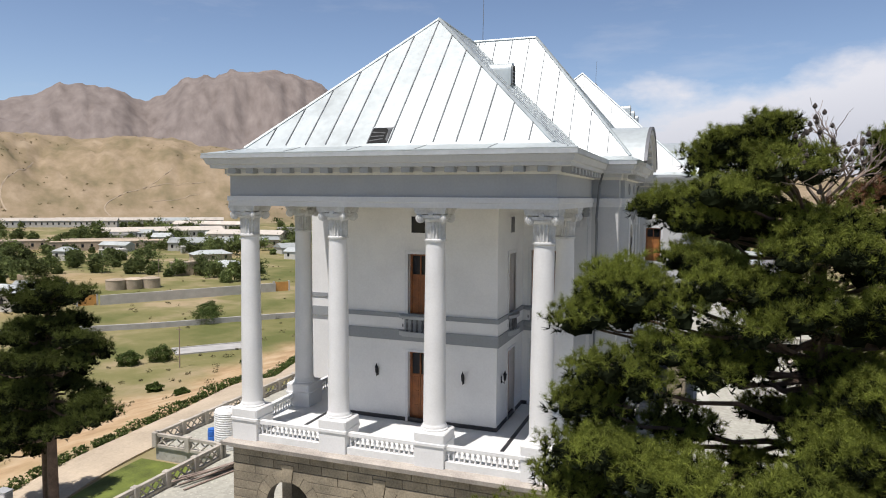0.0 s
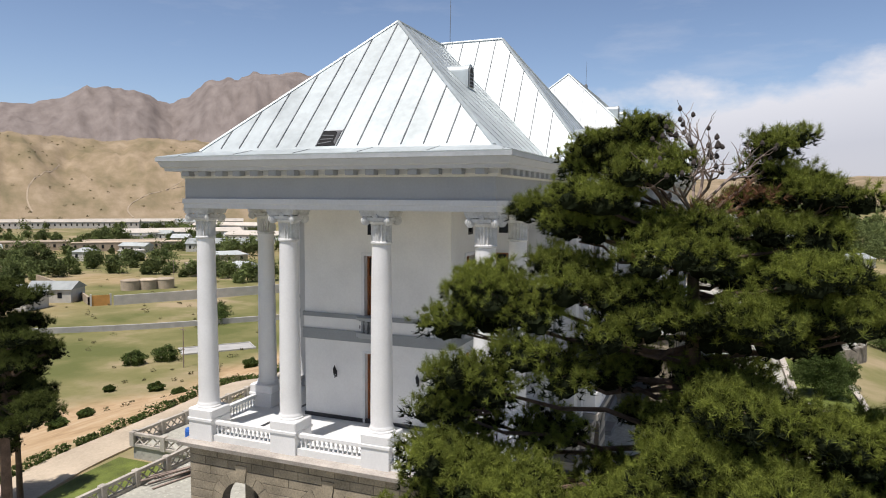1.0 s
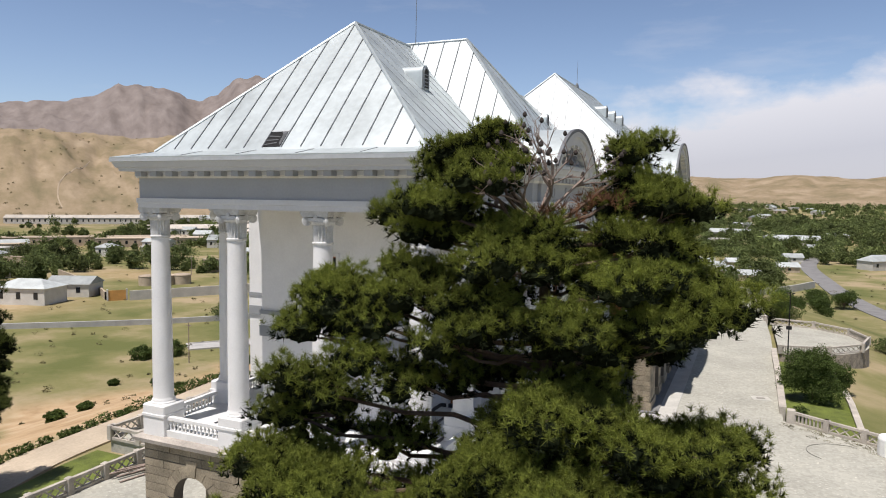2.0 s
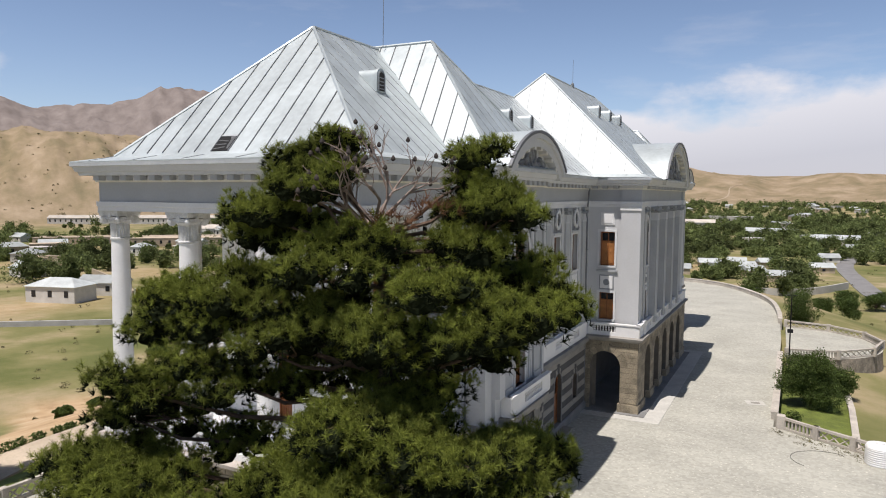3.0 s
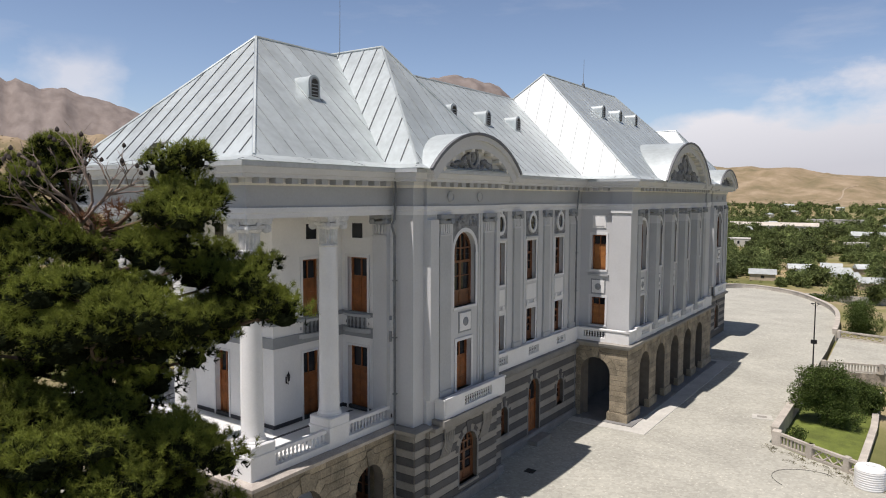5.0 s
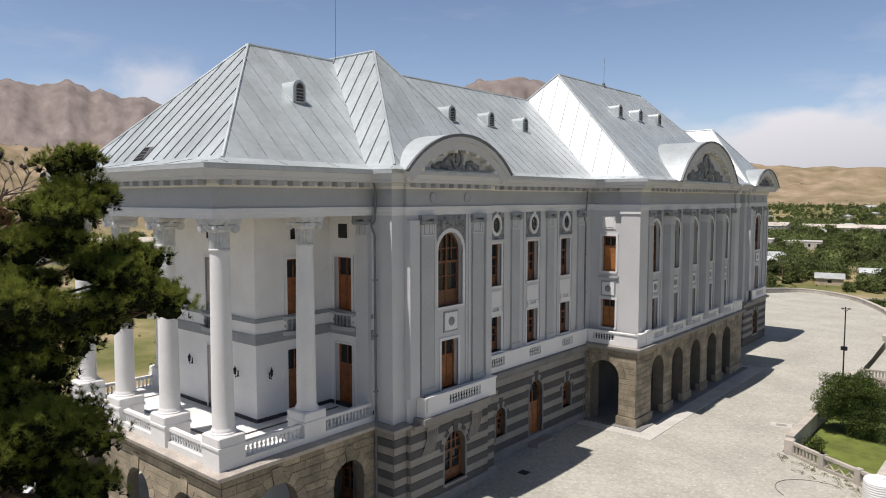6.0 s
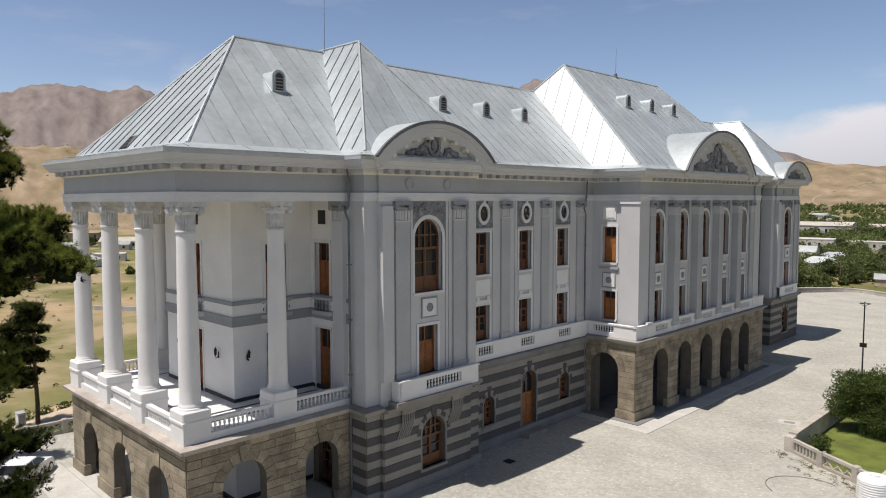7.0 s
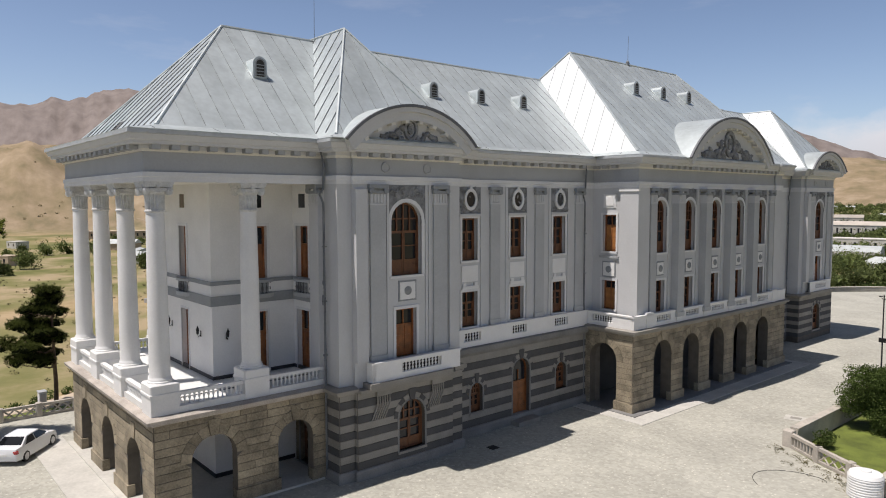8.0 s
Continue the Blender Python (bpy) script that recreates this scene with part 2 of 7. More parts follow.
def wall(g, m, u0, u1, z0, z1, th, holes=()):
    """A wall slab, mitred at its ends, with through openings (u0, u1, sill, head, arched)."""
    v, f = [], []

    def back(u):
        return u0 + th if u <= u0 + 1e-6 else u1 - th if u >= u1 - 1e-6 else u

    def quad(pts):
        k = len(v)
        for w in (0, th):
            v.extend((back(u) if w else u, w, z) for u, z in pts)
        n = len(pts)
        f.append(tuple(range(k, k + n)))
        f.append(tuple(range(k + 2 * n - 1, k + n - 1, -1)))

    def rim(pts, closed=True):
        k, n = len(v), len(pts)
        for w in (0, th):
            v.extend((back(u) if w else u, w, z) for u, z in pts)
        for i in range(n if closed else n - 1):
            j = (i + 1) % n
            f.append((k + i, k + n + i, k + n + j, k + j))

    at = u0
    for a, b, s, h, arched in sorted(holes):
        if a > at:
            quad([(at, z0), (a, z0), (a, z1), (at, z1)])
        if s > z0:
            quad([(a, z0), (b, z0), (b, s), (a, s)])
        top = arc_top(a, b, h) if arched else [(a, h), (b, h)]
        for p, q in zip(top, top[1:]):
            quad([p, q, (q[0], z1), (p[0], z1)])
        rim([(a, s)] + top + [(b, s)])
        at = b
    if u1 > at:
        quad([(at, z0), (u1, z0), (u1, z1), (at, z1)])
    rim([(u0, z0), (u1, z0), (u1, z1), (u0, z1)])
    return g.add([m @ Vector(p) for p in v], f)


def sweep(g, path, prof, closed=False):
    """A moulding: profile of (outward, z) points along a plan path, mitred; outward is to the right of travel."""
    n = len(path)
    pts, k = [], len(prof)
    for i, p in enumerate(path):
        p = Vector(p)
        d0 = (p - Vector(path[i - 1])).normalized() if (i or closed) else None
        d1 = (Vector(path[(i + 1) % n]) - p).normalized() if (i < n - 1 or closed) else None
        d0, d1 = d0 or d1, d1 or d0
        n0, n1 = Vector((d0.y, -d0.x)), Vector((d1.y, -d1.x))
        mid = (n0 + n1) / (1 + n0.dot(n1))
        pts += [(p.x + mid.x * o, p.y + mid.y * o, z) for o, z in prof]
    faces = []
    for i in range(n if closed else n - 1):
        j = (i + 1) % n
        faces += [(i * k + a, j * k + a, j * k + (a + 1) % k, i * k + (a + 1) % k) for a in range(k)]
    if not closed:
        faces += [tuple(range(k - 1, -1, -1)), tuple((n - 1) * k + a for a in range(k))]
    return g.add(pts, faces)


# ---- ground: one sheet from the plaza's foot to the mountains ----
PLAZA = [(-15.5, -60), (-15.5, 9), (-21, 9), (-21, 26), (-15, 26), (-15, 80), (-8, 112), (3, 126), (11, 122), (17, 109), (19.8, 100),
         (21.3, 86), (21.8, 70), (22.0, 34.2), (24.6, 32.4), (29, 30), (44, 24), (60, -10), (60, -60)]


def plaza_dist(x, y):
    """Metres outside the plaza's outline; 0 within."""
    inside, best = False, 1e9
    for (ax, ay), (bx, by) in zip(PLAZA, PLAZA[1:] + PLAZA[:1]):
        if (ay > y) != (by > y) and x < (bx - ax) * (y - ay) / (by - ay) + ax:
            inside = not inside
        dx, dy = bx - ax, by - ay
        t = max(0.0, min(1.0, ((x - ax) * dx + (y - ay) * dy) / (dx * dx + dy * dy)))
        best = min(best, math.hypot(x - ax - t * dx, y - ay - t * dy))
    return 0.0 if inside else best


def step(a, b, x):
    t = max(0.0, min(1.0, (x - a) / (b - a)))
    return t * t * (3 - 2 * t)


# skyline: bearing from +y towards -x, and height in degrees, of the bare foothills and of the mountains behind
FOOT = [(-180, 2), (-40, 2), (-10, 1.7), (2, 1.5), (10, 2.1), (18, 2.9), (30, 3.5), (40, 3.8), (50, 4.2), (60, 4.0), (80, 3.8), (110, 3), (180, 2)]
PEAK = [(-180, 2), (-30, 1.5), (9, 1.8), (15, 2.6), (17, 3.1), (20, 4.3), (23.3, 5.5), (26.4, 6.2), (28.3, 7.5), (30.5, 9.1), (32.5, 9.7), (37, 9.9), (40, 9.1), (43.6, 7.0),
        (46, 8.0), (49, 7.9), (52.4, 6.5), (57.4, 6.1), (61, 7.0), (64, 7.9), (69, 8.3), (74, 8.4), (77, 7.6), (81, 6.8), (100, 6), (180, 2)]


def along(table, a):
    return float(np.interp(a, [p[0] for p in table], [p[1] for p in table]))


def ground_z(x, y):
    d = plaza_dist(x, y) if -160 < x < 160 and -160 < y < 240 else 200.0
    z = -0.9 - 9.1 * step(1.0, 42.0, d)
    r = math.hypot(x - 25, y + 18)
    if d > 42:
        z += 0.5 * noise.noise((x / 60, y / 60, 0))
    if r > 300:
        a = math.degrees(math.atan2(-(x - 25), y + 18))
        # the valley runs out further on the right-hand side, rising gently
        far = step(36, 24, a)
        z += 14 * far * step(300, 1250, r)
        r0, r1 = 600 + 650 * far, 1500 + 900 * far
        foot = r1 * math.tan(radians(along(FOOT, a))) + 27 - 14 * far
        lump = noise.fractal((a * 0.22, r / 620, 1.7), 0.9, 2.1, 5)
        gully = abs(noise.fractal((a * 0.35 + r / 900, r / 1600, 7.7), 0.8, 2.2, 5))
        rise = step(r0, r1, r)
        z += foot * rise * (1 + (0.26 * lump - 0.16 * gully) * step(r0, r0 + 400, r) * (1 - 0.6 * step(r1 - 500, r1, r))) * (1 - 0.25 * step(r1, r1 + 500, r))
        if r > r1 + 200:
            peak = 3900 * math.tan(radians(along(PEAK, a)))
            peak *= 1 + 0.05 * noise.noise((a * 0.55, 3.1, 0)) + 0.03 * noise.noise((a * 1.7, 7.7, 0))
            cut = abs(noise.fractal((a * 0.42 + r / 2600, r / 6000, 2.2), 0.9, 2.2, 4)) + 0.3 * abs(noise.noise((a * 1.5 - r / 1800, r / 5000, 5.5)))
            ridge = 1 - min(1.0, abs(noise.fractal((a * 0.17, r / 1500, 4.2), 0.85, 2.2, 5)))
            rise = step(r1 + 200, 3900, r)
            z += max(0.0, peak - z) * rise * (0.62 + 0.38 * ridge * (1 - rise) + 0.38 * rise * (0.85 + 0.15 * ridge)) * (1 - 0.3 * step(4000, 4900, r))
            z -= 55 * cut * rise * (1 - rise) * 2.2
    return z


def ground_material():
    m = bpy.data.materials.new("bare_ground_and_grass")
    m.use_nodes = True
    n, l = m.node_tree.nodes, m.node_tree.links
    b = n["Principled BSDF"]
    b.inputs["Roughness"].default_value = 0.95
    b.inputs["Specular IOR Level"].default_value = 0.1
    geo = n.new("ShaderNodeNewGeometry")
    zone = n.new("ShaderNodeAttribute")
    zone.attribute_name = "zone"
    sp = n.new("ShaderNodeSeparateColor")
    l.new(zone.outputs["Color"], sp.inputs["Color"])

    flow = n.new("ShaderNodeAttribute")
    flow.attribute_name = "flow"
    near = n.new("ShaderNodeMapping")
    near.inputs["Scale"].default_value = (0.9, 3.2, 1.0)
    l.new(flow.outputs["Vector"], near.inputs["Vector"])

    def tone(scale, detail, stops, where=None):
        t, r = n.new("ShaderNodeTexNoise"), n.new("ShaderNodeValToRGB")
        t.inputs["Scale"].default_value, t.inputs["Detail"].default_value = scale, detail
        t.inputs["Roughness"].default_value = 0.62
        l.new(where or geo.outputs["Position"], t.inputs["Vector"])
        l.new(t.outputs["Fac"], r.inputs["Fac"])
        e = r.color_ramp.elements
        e[0].position, e[1].position = stops[0][0], stops[-1][0]
        e[0].color, e[1].color = (*stops[0][1], 1), (*stops[-1][1], 1)
        for p, c in stops[1:-1]:
            e.new(p).color = (*c, 1)
        return r.outputs["Color"], t.outputs["Fac"]

    def mixed(fac, a, b_):
        x = n.new("ShaderNodeMixRGB")
        l.new(fac, x.inputs["Fac"])
        l.new(a, x.inputs["Color1"])
        l.new(b_, x.inputs["Color2"])
        return x.outputs["Color"]

    plain, h0 = tone(0.045, 8, [(0.36, (0.12, 0.13, 0.045)), (0.5, (0.195, 0.182, 0.078)), (0.64, (0.34, 0.27, 0.165))])
    sand, h1 = tone(0.35, 8, [(0.34, (0.34, 0.23, 0.13)), (0.5, (0.44, 0.31, 0.18)), (0.68, (0.50, 0.38, 0.25))])
    hill, h2 = tone(0.55, 14, [(0.32, (0.165, 0.14, 0.08)), (0.45, (0.235, 0.185, 0.112)), (0.55, (0.285, 0.22, 0.142)), (0.68, (0.36, 0.285, 0.195))], near.outputs["Vector"])
    # muted, low-contrast rock: distance haze is put into these tones
    rock, h3 = tone(1.1, 14, [(0.32, (0.155, 0.13, 0.117)), (0.5, (0.205, 0.174, 0.158)), (0.7, (0.255, 0.22, 0.2))], flow.outputs["Vector"])
    c = mixed(sp.outputs["Red"], plain, sand)
    c = mixed(sp.outputs["Green"], c, hill)
    c = mixed(sp.outputs["Blue"], c, rock)
    l.new(c, b.inputs["Base Color"])
    bp = n.new("ShaderNodeBump")
    bp.inputs["Strength"].default_value, bp.inputs["Distance"].default_value = 0.5, 0.3
    l.new(h1, bp.inputs["Height"])
    bq = n.new("ShaderNodeBump")
    bq.inputs["Strength"].default_value, bq.inputs["Distance"].default_value = 0.1, 3.0
    l.new(h2, bq.inputs["Height"])
    l.new(bp.outputs["Normal"], bq.inputs["Normal"])
    l.new(bq.outputs["Normal"], b.inputs["Normal"])
    return m


def build_ground():
    az = list(np.radians(np.arange(-24, 90, 0.28))) + list(np.radians(np.arange(90, 336, 4.0)))
    radii = [0.0] + list(np.geomspace(3, 600, 95)) + list(np.arange(620, 2600, 24)) + list(np.arange(2600, 4100, 36)) + [4300, 4600, 4950]
    cx, cy = 25.0, -18.0
    v, f, zone, run = [], [], [], []
    n = len(az)
    for r in radii[1:]:
        for a in az:
            x, y = cx - r * math.sin(a), cy + r * math.cos(a)
            z = ground_z(x, y)
            v.append((x, y, z))
            run.append((math.degrees(a), r / 230, 0.0))
            d = plaza_dist(x, y) if abs(x) < 160 and abs(y) < 240 else 200
            w = 9 * noise.noise((x / 14, y / 14, 3)) + 3 * noise.noise((x / 4, y / 4, 8))
            left = step(-12, -22, x)
            reach = float(np.interp(y, [0, 10, 25], [6, 12, 39]))
            sand = step(5, 9, d + w * 0.25) * (1 - step(reach - 2, reach + 4, d + 0.6 * w)) * left
            sand = max(sand, 0.55 * step(0.1, 0.5, noise.noise((x / 55, y / 40, 6))) * step(90, 130, d))
            zone.append((sand, step(0, 160, r - 560 - 620 * step(36, 24, math.degrees(a)) + 60 * noise.noise((x / 90, y / 90, 2))), step(1700, 2300, r - 1000 * step(36, 24, math.degrees(a)) + 300 * noise.noise((x / 500, y / 500, 2))), 1))
    for j in range(len(radii) - 2):
        f += [(j * n + i, j * n + (i + 1) % n, (j + 1) * n + (i + 1) % n, (j + 1) * n + i) for i in range(n)]
    f.append(tuple(range(n)))
    me = bpy.data.meshes.new("ground")
    me.from_pydata(v, [], f)
    at = me.color_attributes.new("zone", "FLOAT_COLOR", "POINT")
    at.data.foreach_set("color", np.array(zone, dtype=np.float32).ravel())
    fl = me.attributes.new("flow", "FLOAT_VECTOR", "POINT")
    fl.data.foreach_set("vector", np.array(run, dtype=np.float32).ravel())
    me.materials.append(ground_material())
    ob = new("ground", me)
    smooth(ob, 180)
    return tagged(ob, "dry valley floor, ochre foothills and grey rocky mountains", "ground", kind="structure")


build_ground()

PAVE = mat("pale_stone_paving", (0.385, 0.376, 0.322), 0.92, var=0.13, scale=0.22, fine=5.0, bump=0.3, dist=0.02)


def add_setts(m, scale=4.5, amount=0.11):
    """Small paving stones: every cell a little lighter or darker."""
    n, l = m.node_tree.nodes, m.node_tree.links
    b = n["Principled BSDF"]
    old = b.inputs["Base Color"].links[0].from_socket
    geo, vo = n.new("ShaderNodeNewGeometry"), n.new("ShaderNodeTexVoronoi")
    vo.inputs["Scale"].default_value = scale
    l.new(geo.outputs["Position"], vo.inputs["Vector"])
    sp, mr, hs = n.new("ShaderNodeSeparateColor"), n.new("ShaderNodeMapRange"), n.new("ShaderNodeHueSaturation")
    l.new(vo.outputs["Color"], sp.inputs["Color"])
    mr.inputs["To Min"].default_value, mr.inputs["To Max"].default_value = 1 - amount, 1 + amount
    l.new(sp.outputs["Red"], mr.inputs["Value"])
    # pale chips here and there
    chip, some, both = n.new("ShaderNodeMath"), n.new("ShaderNodeMath"), n.new("ShaderNodeMath")
    chip.operation, some.operation, both.operation = "LESS_THAN", "GREATER_THAN", "MULTIPLY"
    chip.inputs[1].default_value, some.inputs[1].default_value = 0.28, 0.78
    l.new(vo.outputs["Distance"], chip.inputs[0])
    l.new(sp.outputs["Green"], some.inputs[0])
    l.new(chip.outputs["Value"], both.inputs[0])
    l.new(some.outputs["Value"], both.inputs[1])
    add = n.new("ShaderNodeMath")
    add.operation = "MULTIPLY_ADD"
    add.inputs[1].default_value = 0.34
    l.new(both.outputs["Value"], add.inputs[0])
    l.new(mr.outputs["Result"], add.inputs[2])
    l.new(add.outputs["Value"], hs.inputs["Value"])
    l.new(old, hs.inputs["Color"])
    l.new(hs.outputs["Color"], b.inputs["Base Color"])


add_setts(PAVE)


def build_plaza():
    g = Geo()
    n = len(PLAZA)
    g.add([(x, y, 0) for x, y in PLAZA] + [(x, y, -3.0) for x, y in PLAZA],
          [tuple(range(n))] + [(i, (i + 1) % n, n + (i + 1) % n, n + i) for i in range(n)])
    return thing("pavement", g, PAVE, "pale grey dusty stone paved plaza round the palace", "plaza", kind="structure")


build_plaza()

# ---- the palace ----
palace = holder("palace", "white neoclassical palace with a standing-seam metal roof and colonnaded end portico", "palace")
Z_EAVE, Z_CAP, Z_FLOOR = 18.78, 16.45, 5.65
Y2A, Y2B = 32.8, 56.0        # central block, upper storeys
RIGHT = [(7.65, 9.3), (9.0, 9.3), (9.0, 10.2), (9.2, 10.2), (9.2, 17.2), (9.0, 17.2), (9.0, 18.1), (7.8, 18.1), (7.8, 33.0), (10.45, 33.0),
         (10.45, 32.75), (12.0, 32.75), (12.0, 34.2), (11.85, 34.2), (11.85, 54.6), (12.0, 54.6), (12.0, 55.9), (7.8, 55.9), (7.8, 67.4), (9.0, 67.4),
         (9.0, 68.3), (9.2, 68.3), (9.2, 75.3), (9.0, 75.3), (9.0, 76.2)]
LEFT = [(-9.0, 76.2), (-9.0, 67.4), (-7.8, 67.4), (-7.8, 18.1), (-9.0, 18.1), (-9.0, 9.3), (-7.65, 9.3)]
PORTICO = [(-7.65, 9.3), (-7.65, -0.2), (7.65, -0.2), (7.65, 9.3)]
TOP_OUTLINE = PORTICO[1:3] + RIGHT + LEFT

# entablature: architrave, frieze, cornice and gutter, round the whole plan
def band(name, path, prof, material, label="", closed=True):
    return part(name, sweep(Geo(), path, prof, closed), material, palace, label)


band("architrave", TOP_OUTLINE, [(-0.5, 16.45), (0.06, 16.45), (0.06, 16.66), (0.1, 16.68), (0.1, 16.9), (-0.5, 16.9)], PAINT_TRIM)
band("frieze", TOP_OUTLINE, [(-0.5, 16.9), (0.0, 16.9), (0.0, 17.9), (-0.5, 17.9)], PAINT_GREY, "grey painted frieze")
band("cornice", TOP_OUTLINE, [(-0.5, 17.9), (0.1, 17.9), (0.14, 18.14), (0.62, 18.16), (0.64, 18.3), (0.74, 18.34), (0.84, 18.58), (-0.5, 18.58)], PAINT, "moulded cornice")
band("gutter", TOP_OUTLINE, [(-0.5, 18.58), (0.86, 18.58), (0.92, 18.6), (0.92, 18.76), (0.5, 18.84), (-0.5, 18.84)], GUTTER, "metal eaves gutter")


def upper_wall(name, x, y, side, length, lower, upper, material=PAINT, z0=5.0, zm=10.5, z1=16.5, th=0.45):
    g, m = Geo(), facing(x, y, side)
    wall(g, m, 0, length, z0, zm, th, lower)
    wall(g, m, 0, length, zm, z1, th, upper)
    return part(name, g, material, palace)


WINDOWS = []      # (frame, u0, u1, sill, head, arched, kind)


def openings(m, items):
    for it in items:
        WINDOWS.append((m, *it))
    return [it[:5] for it in items]


# end wall behind the portico and its projecting bay
BAY = 4.05
m_end = facing(-9.0, 9.3, "-y")
lo = openings(m_end, [(3.1, 4.5, 5.65, 9.2, False, "door"), (13.5, 14.9, 5.65, 9.2, False, "door")])
up = openings(m_end, [(3.1, 4.5, 10.95, 14.1, False, "door"), (13.5, 14.9, 10.95, 14.1, False, "door")])
upper_wall("wall", -9.0, 9.3, "-y", 16.65, lo, up, PAINT_WHITE)
for side, x, y, n, us in (("-y", -BAY, 4.3, 2 * BAY, [(3.5, 4.6)]), ("+x", BAY, 4.3, 5.0, [(2.0, 3.3)]), ("-x", -BAY, 9.3, 5.0, [(1.7, 3.0)])):
    m = facing(x, y, side)
    lo = openings(m, [(a, b, 5.65, 9.2, False, "door") for a, b in us])
    up = openings(m, [(a, b, 10.95, 14.1, False, "door") for a, b in us])
    g = Geo()
    wall(g, m, 0, n, 0.0, 10.5, 0.35, lo)
    wall(g, m, 0, n, 10.5, 16.5, 0.35, up)
    part("wall", g, PAINT_WHITE, palace)

# long side: corner block, recessed bays, central block, far block
BAYS = (20.05, 24.5, 28.95)
for x, y, n in ((9.0, 9.3, 0.9), (9.0, 17.2, 0.9)):
    upper_wall("wall", x, y, "+x", n, [], [], th=0.4)
for x, y, side, n in ((7.65, 9.3, "-y", 1.35), (9.0, 10.2, "-y", 0.2), (9.2, 17.2, "+y", 0.2), (9.0, 68.3, "-y", 0.2), (9.2, 75.3, "+y", 0.2),
                      (10.45, 32.75, "-y", 1.55), (12.0, 32.75, "+x", 1.45), (12.0, 34.2, "+y", 0.15), (11.85, 54.6, "-y", 0.15), (12.0, 54.6, "+x", 1.3)):
    upper_wall("wall", x, y, side, n, [], [], th=min(0.3, n / 2.2))
m = facing(9.2, 10.2, "+x")
lo = openings(m, [(2.8, 4.3, 6.5, 9.3, False, "door")])
up = openings(m, [(2.5, 4.7, 11.25, 15.45, True, "tall")])
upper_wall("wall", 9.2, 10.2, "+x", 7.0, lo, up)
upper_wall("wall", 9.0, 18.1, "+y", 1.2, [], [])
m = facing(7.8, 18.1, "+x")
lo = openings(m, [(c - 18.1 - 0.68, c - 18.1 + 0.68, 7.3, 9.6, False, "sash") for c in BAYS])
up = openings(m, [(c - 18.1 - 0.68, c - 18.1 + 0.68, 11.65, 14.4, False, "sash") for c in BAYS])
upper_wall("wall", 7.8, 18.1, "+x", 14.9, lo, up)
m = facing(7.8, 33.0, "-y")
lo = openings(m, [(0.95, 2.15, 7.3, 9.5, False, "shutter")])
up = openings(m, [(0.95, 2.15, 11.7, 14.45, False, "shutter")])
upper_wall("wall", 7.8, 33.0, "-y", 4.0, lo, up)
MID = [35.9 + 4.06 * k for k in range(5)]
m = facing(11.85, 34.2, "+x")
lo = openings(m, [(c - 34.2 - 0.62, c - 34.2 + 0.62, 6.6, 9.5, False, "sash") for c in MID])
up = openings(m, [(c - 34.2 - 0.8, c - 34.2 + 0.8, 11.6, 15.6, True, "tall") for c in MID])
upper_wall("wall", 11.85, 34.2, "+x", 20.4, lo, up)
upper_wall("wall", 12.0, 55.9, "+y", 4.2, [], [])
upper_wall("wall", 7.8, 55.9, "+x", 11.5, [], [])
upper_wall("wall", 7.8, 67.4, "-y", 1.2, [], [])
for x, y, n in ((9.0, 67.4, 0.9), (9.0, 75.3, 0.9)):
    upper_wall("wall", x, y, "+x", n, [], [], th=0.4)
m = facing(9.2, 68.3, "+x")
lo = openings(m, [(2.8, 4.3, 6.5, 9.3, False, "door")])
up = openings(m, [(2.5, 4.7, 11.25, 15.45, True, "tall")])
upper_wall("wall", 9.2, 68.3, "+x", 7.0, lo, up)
upper_wall("wall", 9.0, 76.2, "+y", 18.0, [], [], z0=0)
upper_wall("wall", -9.0, 76.2, "-x", 8.8, [], [], z0=0)
upper_wall("wall", -7.8, 67.4, "-x", 49.3, [], [], z0=0)
upper_wall("wall", -9.0, 18.1, "-x", 8.8, [], [], z0=0)

# floors, portico ceiling
part("terrace_floor", Geo().box(-7.7, 7.7, -0.1, 9.3, Z_FLOOR - 0.5, Z_FLOOR), MARBLE, palace, "pale stone terrace floor")
part("portico_ceiling", Geo().box(-7.3, 7.3, 0.1, 9.3, 16.5, 16.75), CEIL, palace, "cream portico ceiling")
part("floor_slab", Geo().box(-7.4, 7.4, 9.8, 76, 10.3, 10.6), DARK_FILL, palace)
part("floor_slab", Geo().box(-7.4, 7.4, 9.8, 76, 5.2, 5.5), DARK_FILL, palace)

# ---- roofs ----
roof = holder("roof", "pale galvanised standing-seam metal roof", parent=palace)


